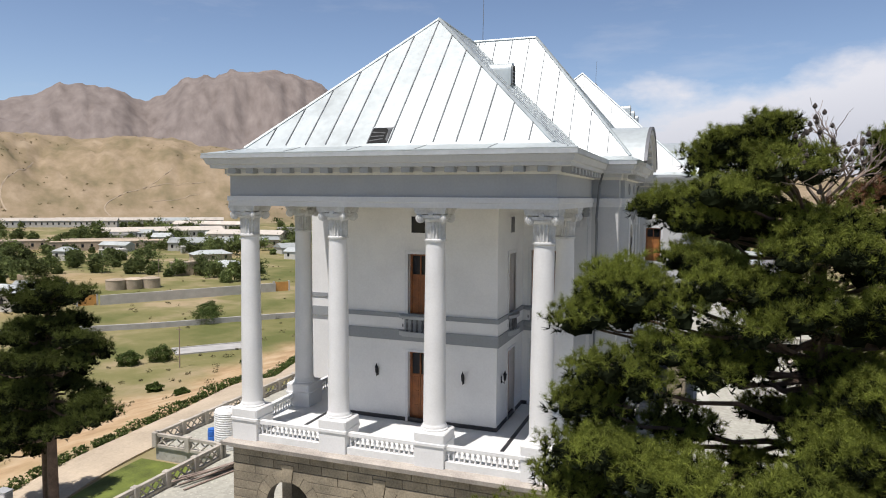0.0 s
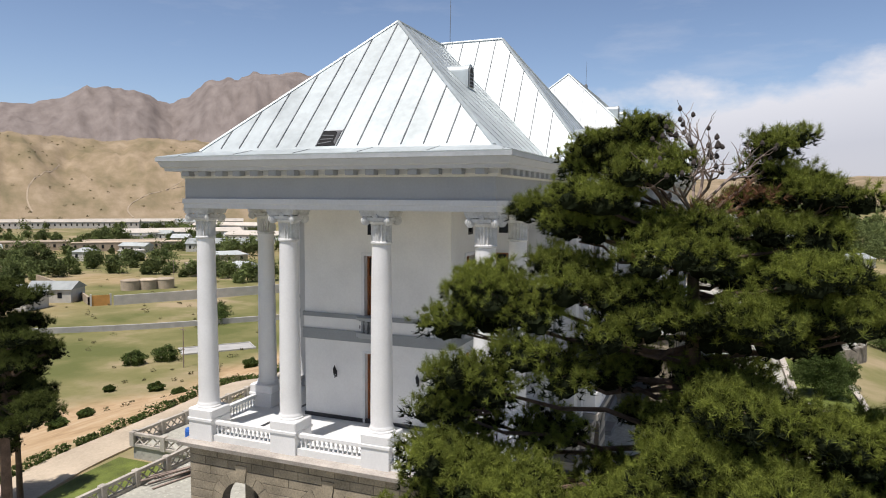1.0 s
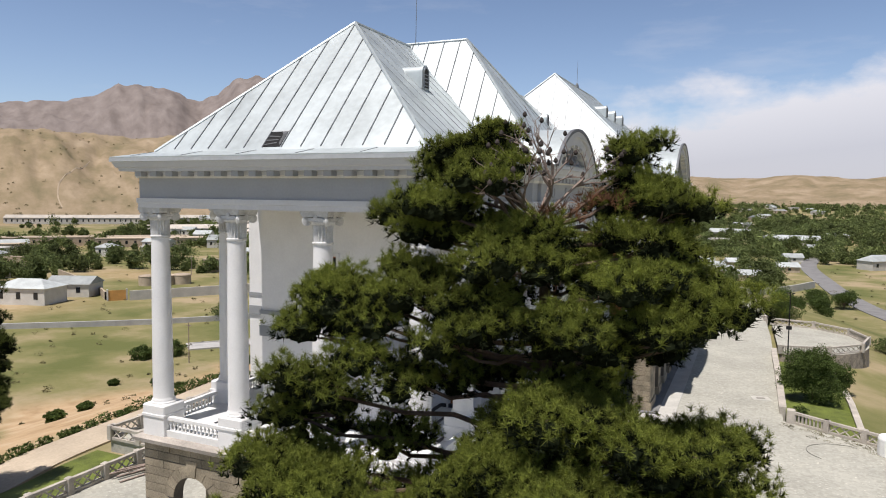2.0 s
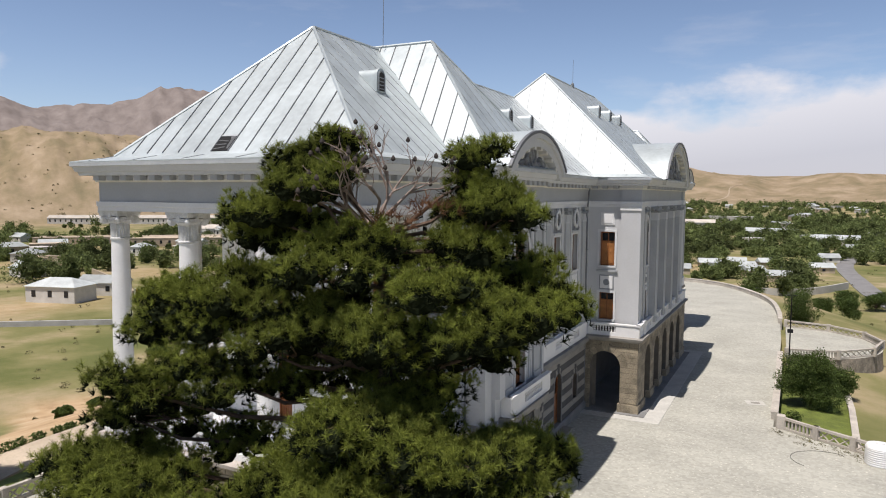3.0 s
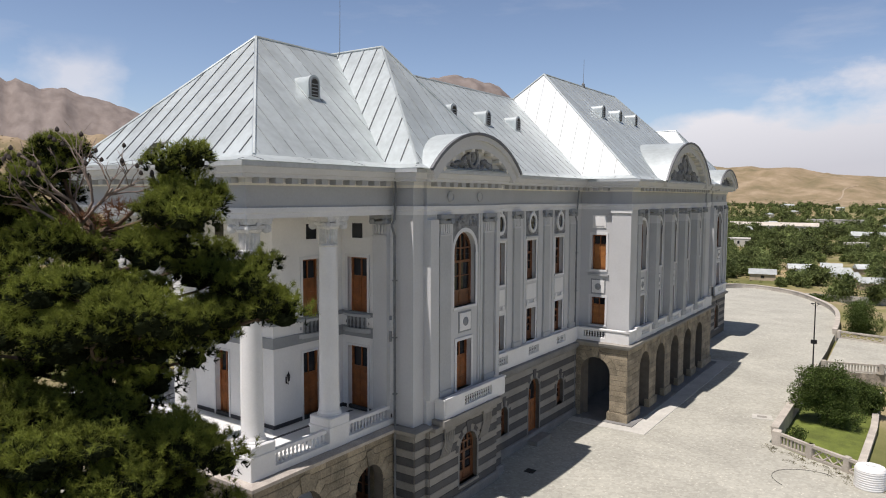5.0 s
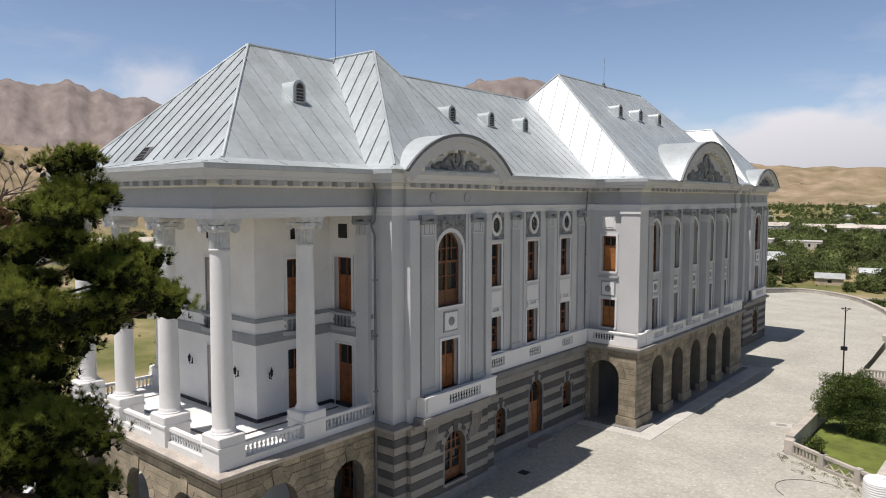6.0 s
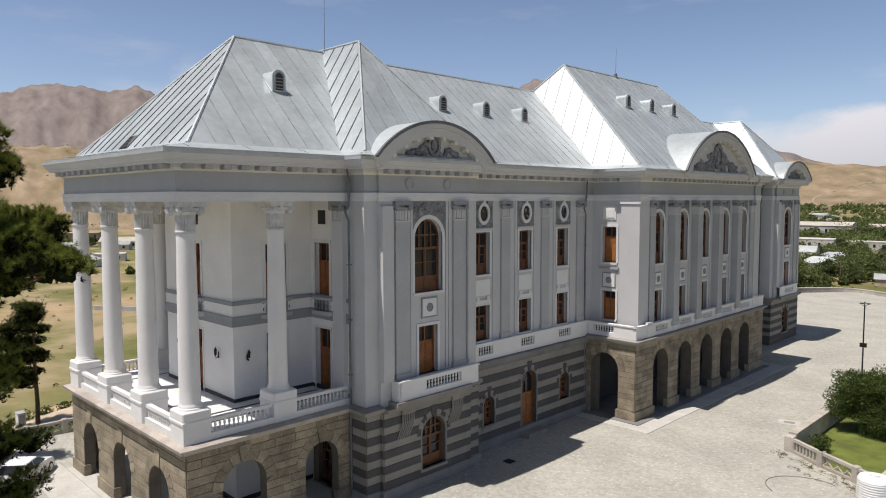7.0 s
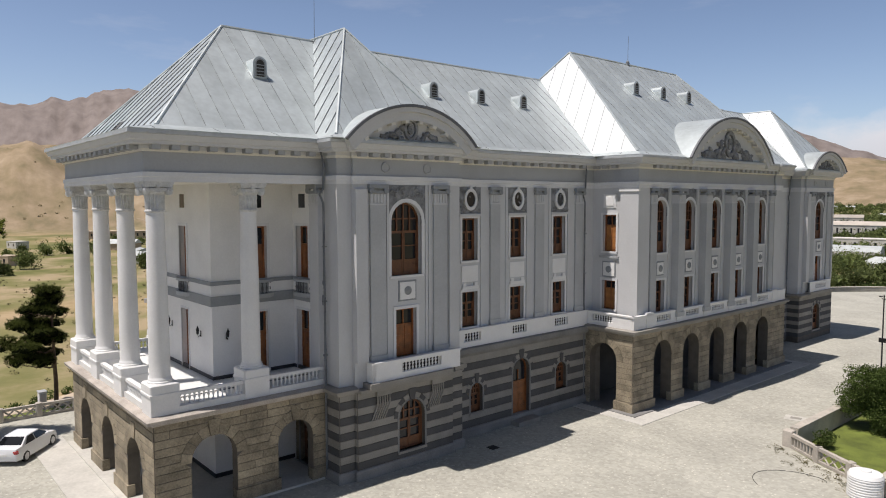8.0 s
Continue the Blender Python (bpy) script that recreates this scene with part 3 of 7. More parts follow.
def roof_face(pts, pitch=1.28, start=0.5, tall=0.045, seams=True):
    """A roof slope with raised seams running up it; returns its sheets and seams."""
    p = [Vector(q) for q in pts]
    nrm = (p[1] - p[0]).cross(p[2] - p[0]).normalized()
    if nrm.z < 0:
        nrm = -nrm
    su = Vector((0, 0, 1)).cross(nrm).normalized()
    up = nrm.cross(su).normalized()
    sheets, ribs = [], []
    n = len(p)
    loc = [((q - p[0]).dot(su), (q - p[0]).dot(up)) for q in p]
    s0, s1 = min(s for s, _ in loc), max(s for s, _ in loc)

    def span(s):
        hits = []
        for (a, c), (b, d) in zip(loc, loc[1:] + loc[:1]):
            if (a <= s < b) or (b <= s < a):
                hits.append(c + (d - c) * (s - a) / (b - a))
        return (min(hits), max(hits)) if len(hits) >= 2 else None

    marks = [s0]
    s = s0 + start
    while s < s1 - 0.15:
        marks.append(s)
        s += pitch
    marks.append(s1)
    # sheets between the seams
    cuts = sorted(set(round(x, 4) for x in marks) | set(round(a, 4) for a, _ in loc))
    for a, b in zip(cuts, cuts[1:]):
        if b - a < 1e-3:
            continue
        ra, rb = span(a + 1e-4), span(b - 1e-4)
        if not ra or not rb:
            continue
        q = [p[0] + su * x + up * y for x, y in ((a, ra[0]), (b, rb[0]), (b, rb[1]), (a, ra[1]))]
        sheets.append(Geo().add(q + [c - nrm * 0.05 for c in q], [(0, 1, 2, 3), (7, 6, 5, 4), (0, 4, 5, 1), (1, 5, 6, 2), (2, 6, 7, 3), (3, 7, 4, 0)]))
    if seams:
        for s in marks[1:-1]:
            r = span(s)
            if r and r[1] - r[0] > 0.4:
                a, b = p[0] + su * s + up * (r[0] + 0.15), p[0] + su * s + up * (r[1] - 0.1)
                w, h = su * (0.022 if tall > 0.03 else 0.014), nrm * tall
                ribs.append(Geo().add([a - w, a + w, a + w + h, a - w + h, b - w, b + w, b + w + h, b - w + h],
                         [(0, 1, 2, 3), (7, 6, 5, 4), (0, 4, 5, 1), (1, 5, 6, 2), (2, 6, 7, 3), (3, 7, 4, 0)]))
    return sheets, ribs


def joined(pieces):
    g = Geo()
    for p in pieces:
        g.merge(p)
    return g


def slope(pts, start=0.5, pitch=1.28, seam=None, cover=None, laid=True):
    """One roof slope; laid: its sheets are parts of their own."""
    sheets, ribs = roof_face(pts, pitch, start, 0.045 if seam else 0.016)
    if laid:
        for sheet in sheets:
            part("roof_sheet", sheet, cover or ROOF, roof, "white metal sheet" if cover else "")
    else:
        part("slope", joined(sheets), cover or ROOF, roof)
    for rib in ribs:
        part("seam", rib, seam or SEAM_PALE, roof)


def ridge_cap(a, b, r=0.085):
    part("ridge_cap", Geo().tube([a, b], [r, r], 6), ROOF, roof)


def skirt(pts):
    """The flatter sheet between the gutter and the foot of a slope."""
    sheets, ribs = roof_face(pts, 3.1, 1.2, 0.02)
    part("skirt", joined(sheets), ROOF, roof)
    for rib in ribs:
        part("seam", rib, SEAM_PALE, roof)


ZE, ZA, ZF = 18.82, 26.05, 19.13
A0, A1 = (0, 6.95, ZA), (0, 13.4, ZA)
BL, BR, BLF, BRF = (-8.55, -1.1, ZE), (8.55, -1.1, ZE), (-7.35, 0.5, ZF), (7.35, 0.5, ZF)
BT, BTF, CT, CTF = (8.55, 13.6, ZE), (7.35, 13.6, ZF), (-8.55, 13.6, ZE), (-7.35, 13.6, ZF)
skirt([BL, BR, BRF, BLF])
skirt([BR, BT, BTF, BRF])
skirt([CT, BL, BLF, CTF])
slope([BLF, BRF, A0], 1.18, 1.04, seam=SEAM)
slope([BRF, BTF, A1, A0], 0.4, 1.02)
slope([CTF, BLF, A0, A1], 0.4, 1.02, laid=False)
for a, b in ((BLF, A0), (BRF, A0), (A0, A1)):
    ridge_cap(a, b)


def end_block_roof(ya, yb, e=0.55, cover=None, zr=26.2):
    ym = (ya + yb) / 2 - 0.38
    out = [(-10.1, ya, ZE), (10.1, ya, ZE), (10.1, yb, ZE), (-10.1, yb, ZE)]
    bl, br, tr, tl = foot = [(-10.1 + e, ya + e, 19.05), (10.1 - e, ya + e, 19.05), (10.1 - e, yb - e, 19.05), (-10.1 + e, yb - e, 19.05)]
    for i in range(4):
        j = (i + 1) % 4
        skirt([out[i], out[j], foot[j], foot[i]])
    a, b = (3.65, ym, zr), (-3.65, ym, zr)
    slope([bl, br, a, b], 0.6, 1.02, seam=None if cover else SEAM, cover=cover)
    slope([br, tr, a], 0.5, 1.02)
    slope([tr, tl, b, a], laid=False)
    slope([tl, bl, b], laid=False)
    for p, q in ((br, a), (tr, a), (a, b), (bl, b), (tl, b)):
        ridge_cap(p, q)


end_block_roof(8.4, 18.95)
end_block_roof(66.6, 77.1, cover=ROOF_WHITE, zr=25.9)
R0, R1 = (0.2, 13.6, 25.92), (0.2, 72, 25.92)
for k in (-1, 1):
    f0, f1 = (k * 8.2, 13.6, 19.05), (k * 8.2, 72, 19.05)
    e0, e1 = (k * 8.72, 13.6, ZE), (k * 8.72, 72, ZE)
    skirt([e0, e1, f1, f0] if k > 0 else [e1, e0, f0, f1])
    slope([f0, f1, R1, R0] if k > 0 else [f1, f0, R0, R1], pitch=1.0, laid=k > 0)
ridge_cap(R0, R1)
C0, C1 = (2.7, 36.2, 28.0), (2.7, 52.6, 28.0)
co = [(-8.9, 31.85, ZE), (12.7, 31.85, ZE), (12.7, 56.9, ZE), (-8.9, 56.9, ZE)]
cb = [(-8.4, 32.3, 19.08), (12.15, 32.3, 19.08), (12.15, 56.4, 19.08), (-8.4, 56.4, 19.08)]
for i in range(4):
    j = (i + 1) % 4
    skirt([co[i], co[j], cb[j], cb[i]])
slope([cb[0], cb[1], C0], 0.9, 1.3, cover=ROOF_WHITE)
slope([cb[1], cb[2], C1, C0], pitch=1.0)
slope([cb[2], cb[3], C1], laid=False)
slope([cb[3], cb[0], C0, C1], laid=False)
for a, b in ((cb[0], C0), (cb[1], C0), (C0, C1), (cb[2], C1), (cb[3], C1)):
    ridge_cap(a, b)

# ---- base storey: ashlar and striped stone ----
def ring(g, m, uc, zc, r0, r1, w0, w1, a0=0.0, a1=math.pi, n=14):
    """A curved band round (uc, zc) between two radii, from depth w0 to w1."""
    v, f = [], []
    for i in range(n + 1):
        a = a0 + (a1 - a0) * i / n
        for r, w in ((r0, w0), (r1, w0), (r1, w1), (r0, w1)):
            v.append(m @ Vector((uc - r * math.cos(a), w, zc + r * math.sin(a))))
    for i in range(n):
        for k in range(4):
            f.append((4 * i + k, 4 * i + 4 + k, 4 * i + 4 + (k + 1) % 4, 4 * i + (k + 1) % 4))
    f += [(3, 2, 1, 0), (4 * n, 4 * n + 1, 4 * n + 2, 4 * n + 3)]
    return g.add(v, f)


def slab(g, m, u0, u1, w0, w1, z0, z1):
    b = Geo().box(u0, u1, w0, w1, z0, z1)
    return g.merge(b, m)


CACHE = {}


def stone(name, key, pts, proud, c, material, parent, m):
    """A dressed stone: an outline of four (u, z) points, its face proud of the wall, edges eased."""
    key = (name, proud, material.name, *(round(v, 2) for p in pts for v in p))
    if key not in CACHE:
        cu, cz = sum(p[0] for p in pts) / 4, sum(p[1] for p in pts) / 4
        inner = [(u + c * (1 if u < cu else -1), z + c * (1 if z < cz else -1)) for u, z in pts]
        v = [(u, 0.02, z) for u, z in pts] + [(u, -proud + c, z) for u, z in pts] + [(u, -proud, z) for u, z in inner]
        f = [(8, 9, 10, 11)]
        for k in (0, 4):
            f += [(k + i, k + (i + 1) % 4, k + 4 + (i + 1) % 4, k + 4 + i) for i in range(4)]
        CACHE[key] = Geo().add(v, f).mesh(name, material)
    return part(name, CACHE[key], None, parent, m=m)


def courses(parent, m, u0, u1, z0, z1, count, length, proud, mats, holes=(), voussoir=0.5, name="stone", gap=0.013):
    """Courses of stones up a wall, cut round its openings (u0, u1, sill, head, arched), with wedge stones over the arches."""
    h = (z1 - z0) / count
    r = random.Random(int(u1 * 100) + count)

    def half(o, z):
        a, b, s, t, arched = o
        w = (b - a) / 2
        if z < s - 1e-4 or (not arched and z > t + 1e-4):
            return 0.0
        if not arched or z <= t - w:
            return w
        big = w + voussoir
        d = big * big - (z - t + w) ** 2
        return math.sqrt(d) if d > 0 else 0.0

    for k in range(count):
        zb, zt = z0 + k * h + gap, z0 + (k + 1) * h - gap
        edge, runs = (u0 + gap, u0 + gap), []
        for o in sorted(holes):
            hb, ht = half(o, zb), half(o, zt)
            if zb < o[2] < zt:
                hb = ht = half(o, zt) if o[2] - zb < 0.5 * h else 0.0
            if hb == 0 and ht == 0:
                continue
            uc = (o[0] + o[1]) / 2
            runs.append((edge, (uc - hb, uc - ht)))
            edge = (uc + hb, uc + ht)
        runs.append((edge, (u1 - gap, u1 - gap)))
        for (lb, lt), (rb, rt) in runs:
            width = min(rb, rt) - max(lb, lt)
            if width < 0.08:
                continue
            n = max(1, round(width / length)) if length else 1
            cuts = []
            for i in range(1, n):
                c = max(lb, lt) + width * (i + (0.25 if k % 2 else -0.2) + r.uniform(-0.08, 0.08)) / n
                cuts.append(round(c, 2))
            ends = [(lb, lt)] + [(c, c) for c in cuts] + [(rb, rt)]
            for (ab, at_), (bb, bt) in zip(ends, ends[1:]):
                ua = min(ab, at_)
                pts = [(ab - ua + gap, 0.0), (bb - ua - gap, 0.0), (bt - ua - gap, zt - zb), (at_ - ua + gap, zt - zb)]
                stone(name, None, pts, proud, 0.012, mats[k % len(mats)], parent, m @ Matrix.Translation((ua, 0, zb)))
    for a, b, s, t, arched in holes:
        if not arched:
            continue
        w, n = (b - a) / 2, 9
        big = w + voussoir - 0.01
        for i in range(n):
            a0, a1 = math.pi * i / n + 0.012, math.pi * (i + 1) / n - 0.012
            key = i == n // 2
            p2 = proud + (0.05 if key else 0.006)
            g = ring(Geo(), Matrix.Identity(4), 0, 0, w, big + (0.28 if key else 0), -p2, 0.05, a0, a1, 2)
            ck = ("voussoir", round(w, 2), i, p2, mats[i % len(mats)].name, voussoir)
            if ck not in CACHE:
                CACHE[ck] = g.mesh("voussoir", mats[i % len(mats)])
            part("voussoir", CACHE[ck], None, parent, m=m @ Matrix.Translation(((a + b) / 2, 0, t - w)))


LATER = []       # stones are laid last


def base_wall(x, y, side, length, holes, style, th=0.6, z1=5.0, z0=-0.3):
    m = facing(x, y, side)
    core = STONE_TAN if style == "plain" else JOINT
    ob = part("base_wall", wall(Geo(), m, 0, length, z0, z1, min(th, length / 2.2), holes), core, palace,
              "tan ashlar stone wall with arched openings" if style == "ashlar" else "light and dark striped stone wall" if style == "striped" else "")
    if style == "ashlar":
        LATER.append((ob, m, 0, length, 0.0, z1, round(z1 / 0.42), 1.25, 0.03, [STONE_TAN], holes, 0.55, "stone"))
    elif style == "striped":
        LATER.append((ob, m, 0, length, 0.62, z1, 10, 0, 0.035, [STONE_DARK, STONE_LIGHT], holes, 0.4, "stone_course"))
    return ob


FRONT_ARCH = [(7.75 + c - 1.2, 7.75 + c + 1.2, -0.3, 3.6, True) for c in (-4.7, 0, 4.7)]
base_wall(-7.75, -0.15, "-y", 15.5, FRONT_ARCH, "ashlar")
base_wall(7.75, -0.15, "+x", 9.4, [(1.75, 4.1, -0.3, 3.9, True), (6.4, 8.5, -0.3, 3.7, True)], "ashlar")
base_wall(-7.75, 9.25, "-x", 9.4, [(0.9, 3.0, -0.3, 3.7, True), (5.3, 7.65, -0.3, 3.9, True)], "plain")
base_wall(-9.0, 9.3, "-y", 16.75, [(13.6, 14.9, 0.1, 3.2, True)], "plain")
m_ = facing(-9.0, 9.3, "-y")
WINDOWS.append((m_, 13.6, 14.9, 0.1, 3.2, True, "tall"))
for x, y, side, n in ((7.75, 9.2, "-y", 1.4), (9.15, 9.2, "+x", 1.0), (9.15, 10.2, "-y", 0.25), (9.4, 17.2, "+y", 0.25), (9.15, 17.2, "+x", 1.0), (9.15, 18.2, "+y", 1.15)):
    base_wall(x, y, side, n, [], "striped")
G1 = [(2.85, 4.75, 1.0, 3.95, True)]
base_wall(9.4, 10.2, "+x", 7.0, G1, "striped")
G2 = [(1.75, 2.85, 1.5, 3.5, True), (5.75, 7.45, 0.15, 4.5, True), (10.3, 11.5, 1.6, 3.6, True)]
base_wall(8.0, 18.2, "+x", 13.8, G2, "striped", z1=5.4)
for mm, hs in ((facing(9.4, 10.2, "+x"), G1), (facing(8.0, 18.2, "+x"), G2)):
    WINDOWS.extend((mm, *hh, "tall" if hh[3] < 4.2 else "bigdoor") for hh in hs)
G3 = [(c - 32.0 - 1.2, c - 32.0 + 1.2, -0.3, 5.0, True) for c in MID]
base_wall(7.8, 32.0, "-y", 4.45, [(0.65, 3.05, -0.3, 4.9, True)], "ashlar", z1=5.75, th=0.9)
base_wall(12.25, 32.0, "+x", 24.7, G3, "ashlar", z1=5.75, th=0.9)
base_wall(12.25, 56.7, "+y", 4.3, [], "plain", z1=5.75)
base_wall(7.95, 56.7, "+x", 10.8, [], "striped")
base_wall(7.8, 67.4, "-y", 1.4, [], "striped")
base_wall(9.2, 67.4, "+x", 8.8, [(3.6, 5.5, 1.0, 3.95, True)], "striped")
WINDOWS.append((facing(9.2, 67.4, "+x"), 3.6, 5.5, 1.0, 3.95, True, "tall"))
part("arcade_ceiling", Geo().box(7.8, 12.2, 32.1, 56.6, 5.3, 5.7), CEIL, palace)
# dark stone here paints the deep shade inside the arcade
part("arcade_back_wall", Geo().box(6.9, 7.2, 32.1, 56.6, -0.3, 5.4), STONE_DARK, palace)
part("arcade_floor", Geo().box(7.2, 12.9, 31.4, 57.2, -0.05, 0.1), STONE_GREY, palace)
part("portico_floor", Geo().box(-7.9, 7.9, -0.6, 9.0, -0.05, 0.12), APRON, palace)
# pier feet of the arcades
for m_, us, d in ((facing(12.25, 32.0, "+x"), [0.0] + [v for c in MID for v in (c - 33.2, c - 30.8)] + [24.7], 0.12),
                  (facing(7.8, 32.0, "-y"), [3.05, 4.4], 0.14),
                  (facing(-7.75, -0.15, "-y"), [0.0, 1.85, 4.25, 6.55, 8.95, 11.25, 13.65, 15.5], 0.1),
                  (facing(7.75, -0.15, "+x"), [0.0, 1.75, 4.1, 6.4, 8.5, 9.3], 0.1)):
    for a, b in zip(us[::2], us[1::2]):
        part("pier_foot", slab(Geo(), m_, a - d, b + d, -d, 0.3, -0.2, 0.75), STONE_TAN, palace)
# plinth under the striped walls
PL = [(7.75, 9.2), (9.15, 9.2), (9.15, 10.2), (9.4, 10.2), (9.4, 17.2), (9.15, 17.2), (9.15, 18.2), (8.0, 18.2), (8.0, 32.0)]
band("plinth", PL, [(-0.3, -0.2), (0.14, -0.2), (0.14, 0.5), (0.06, 0.6), (-0.3, 0.6)], STONE_GREY, "grey stone plinth", closed=False)
part("door_step", Geo().box(8.0, 8.9, 23.7, 25.9, -0.05, 0.32), STONE_LIGHT, palace, "pale stone door step")

# cornices between base and upper storeys
CP = [(-0.6, 4.9), (0.08, 4.9), (0.16, 5.02), (0.38, 5.06), (0.42, 5.24), (0.1, 5.34), (-0.6, 5.34)]
band("base_cornice", [(-7.75, 9.25), (-7.75, -0.15), (7.75, -0.15), (7.75, 9.2)], CP, STONE_CORNICE, "projecting pale stone cornice", closed=False)
band("base_cornice", PL[:1] + PL[1:3], CP, STONE_LIGHT, closed=False)
band("base_cornice", PL[6:7] + [(8.0, 18.2)], CP, STONE_LIGHT, closed=False)
band("ledge", [(8.0, 18.2), (8.0, 32.0)], [(-0.3, 5.4), (0.1, 5.4), (0.3, 5.62), (0.34, 5.95), (0.1, 6.02), (-0.3, 6.02)], STONE_GREY, "grey stone ledge", closed=False)
band("base_cornice", [(7.8, 32.0), (12.25, 32.0), (12.25, 56.7), (7.9, 56.7)], [(-0.8, 5.72), (0.06, 5.72), (0.14, 5.86), (0.3, 5.9), (0.34, 6.08), (0.0, 6.16), (-0.8, 6.16)], STONE_LIGHT, "stone cornice", closed=False)
band("base_cornice", [(7.8, 67.4), (9.2, 67.4), (9.2, 76.2)], CP, STONE_LIGHT, closed=False)

# ---- parapets with balusters ----
BAL = Geo().lathe(0, 0, [(0.07, 0.0), (0.07, 0.05), (0.032, 0.09), (0.074, 0.19), (0.034, 0.3), (0.034, 0.36), (0.074, 0.47), (0.032, 0.57), (0.07, 0.61), (0.07, 0.66)], 10).mesh("baluster", PAINT_WHITE)


def balustrade(m, u0, u1, z, h, name="balustrade", w=0.26, pitch=0.225, rail=0.16, foot=0.14, parent=None, material=None):
    """Rail, foot and a row of turned balusters."""
    b = holder(name, "white balustrade", parent=parent or palace)
    part("rail", slab(Geo(), m, u0, u1, -w / 2, w / 2, z + h - rail, z + h), material or PAINT_WHITE, b)
    part("foot_rail", slab(Geo(), m, u0, u1, -w / 2, w / 2, z, z + foot), material or PAINT_WHITE, b)
    n = max(2, int((u1 - u0) / pitch))
    s = (h - rail - foot) / 0.66
    for i in range(n):
        o = part("baluster", BAL, None, b, m=m @ Matrix.Translation((u0 + (i + 0.5) * (u1 - u0) / n, 0, z + foot)) @ Matrix.Diagonal((1, 1, s, 1)))
        smooth(o, 50) if i == 0 and o.data.users < 3 else None
    return b


def parapet(m, u0, u1, z0, z1, gaps, th=0.22, proud=0.0, ends=True):
    """A solid parapet wall pierced by short rows of balusters."""
    hz0, hz1 = z0 + (z1 - z0) * 0.3, z0 + (z1 - z0) * 0.78
    g = Geo()
    wall(g, m @ Matrix.Translation((0, -proud, 0)), u0, u1, z0, z1 - 0.1, th, [(a, b, hz0, hz1, False) for a, b in gaps])
    p = part("parapet", g, PAINT_WHITE, palace, "white parapet with baluster openings")
    part("coping", slab(Geo(), m, u0 - 0.04, u1 + 0.04, -proud - 0.06, -proud + th + 0.05, z1 - 0.1, z1), PAINT_WHITE, p)
    for a, b in gaps:
        # dark sheet that paints the shadowed gap behind the balusters
        part("recess", slab(Geo(), m, a - 0.05, b + 0.05, -proud + th + 0.004, -proud + th + 0.03, hz0 - 0.05, hz1 + 0.05), DARK_FILL, p)
        n = max(3, round((b - a) / 0.24))
        for i in range(n):
            part("baluster", BAL, None, p, m=m @ Matrix.Translation((a + (i + 0.5) * (b - a) / n, -proud + th / 2, hz0)) @ Matrix.Diagonal((1, 1, (hz1 - hz0) / 0.66, 1)))
    return p


mf, mr, ml = facing(0, 0.45 - 0.35, "-y"), facing(7.4, 0, "+x"), facing(-7.4, 0, "-x")
for a, b in ((-6.37, -3.03), (-1.67, 1.67), (3.03, 6.37)):
    balustrade(mf, a, b, 5.3, 1.0)
for a, b in ((1.13, 4.47), (5.83, 9.2)):
    balustrade(mr, a, b, 5.3, 1.0)
    balustrade(ml, -b, -a, 5.3, 1.0)
# corner block balcony
m_ = facing(9.4, 10.2, "+x")
part("balcony_slab", slab(Geo(), m_, 0.0, 7.0, -0.4, 0.3, 4.95, 5.16).merge(slab(Geo(), m_, 0.5, 6.5, -0.62, 0.3, 5.16, 5.46)), STONE_LIGHT, palace, "projecting pale stone balcony slab")
parapet(m_, 0.75, 7.2, 5.46, 6.58, [(2.75, 5.7)], proud=0.45)
part("parapet_end", Geo().cham(9.2, 9.85, 10.95, 11.17, 5.46, 6.58, 0.02), PAINT_WHITE, palace)
# recessed bays
parapet(facing(8.0, 18.2, "+x"), 0.0, 13.8, 6.02, 7.2, [(c - 18.2 - 0.75, c - 18.2 + 0.75) for c in BAYS], proud=0.12)
# central block terrace
mc, me_ = facing(12.3, 32.0, "+x"), facing(7.9, 32.05, "-y")
parapet(mc, 0.0, 24.6, 6.16, 7.15, [(c - 32.0 - 0.95, c - 32.0 + 0.95) for c in MID], th=0.24)
parapet(me_, 0.1, 4.4, 6.16, 7.15, [(0.7, 2.5)], th=0.24)
for c in [34.0 + 4.06 * k for k in range(6)]:
    part("parapet_post", Geo().cham(12.1, 12.36, c - 0.45, c + 0.45, 6.16, 7.3, 0.02), PAINT_WHITE, palace)
part("terrace_deck", Geo().box(7.8, 12.0, 32.3, 56.5, 5.9, 6.2), MARBLE, palace)
m_ = facing(9.2, 67.4, "+x")
part("balcony_slab", slab(Geo(), m_, 1.4, 7.4, -0.6, 0.3, 5.16, 5.46), STONE_LIGHT, palace)
parapet(m_, 1.6, 7.2, 5.46, 6.58, [(3.0, 5.8)], proud=0.45)

# ---- columns ----
def column_mesh():
    z0, z1 = 6.85, 15.05
    prof = [(0.6, z0), (0.6, z0 + 0.07), (0.55, z0 + 0.12), (0.55, z0 + 0.18), (0.505, z0 + 0.24)]
    prof += [(0.49 - 0.075 * (t / 10) ** 1.6, z0 + 0.3 + (z1 - z0 - 0.3) * t / 10) for t in range(0, 11)]
    return Geo().lathe(0, 0, prof, 32)


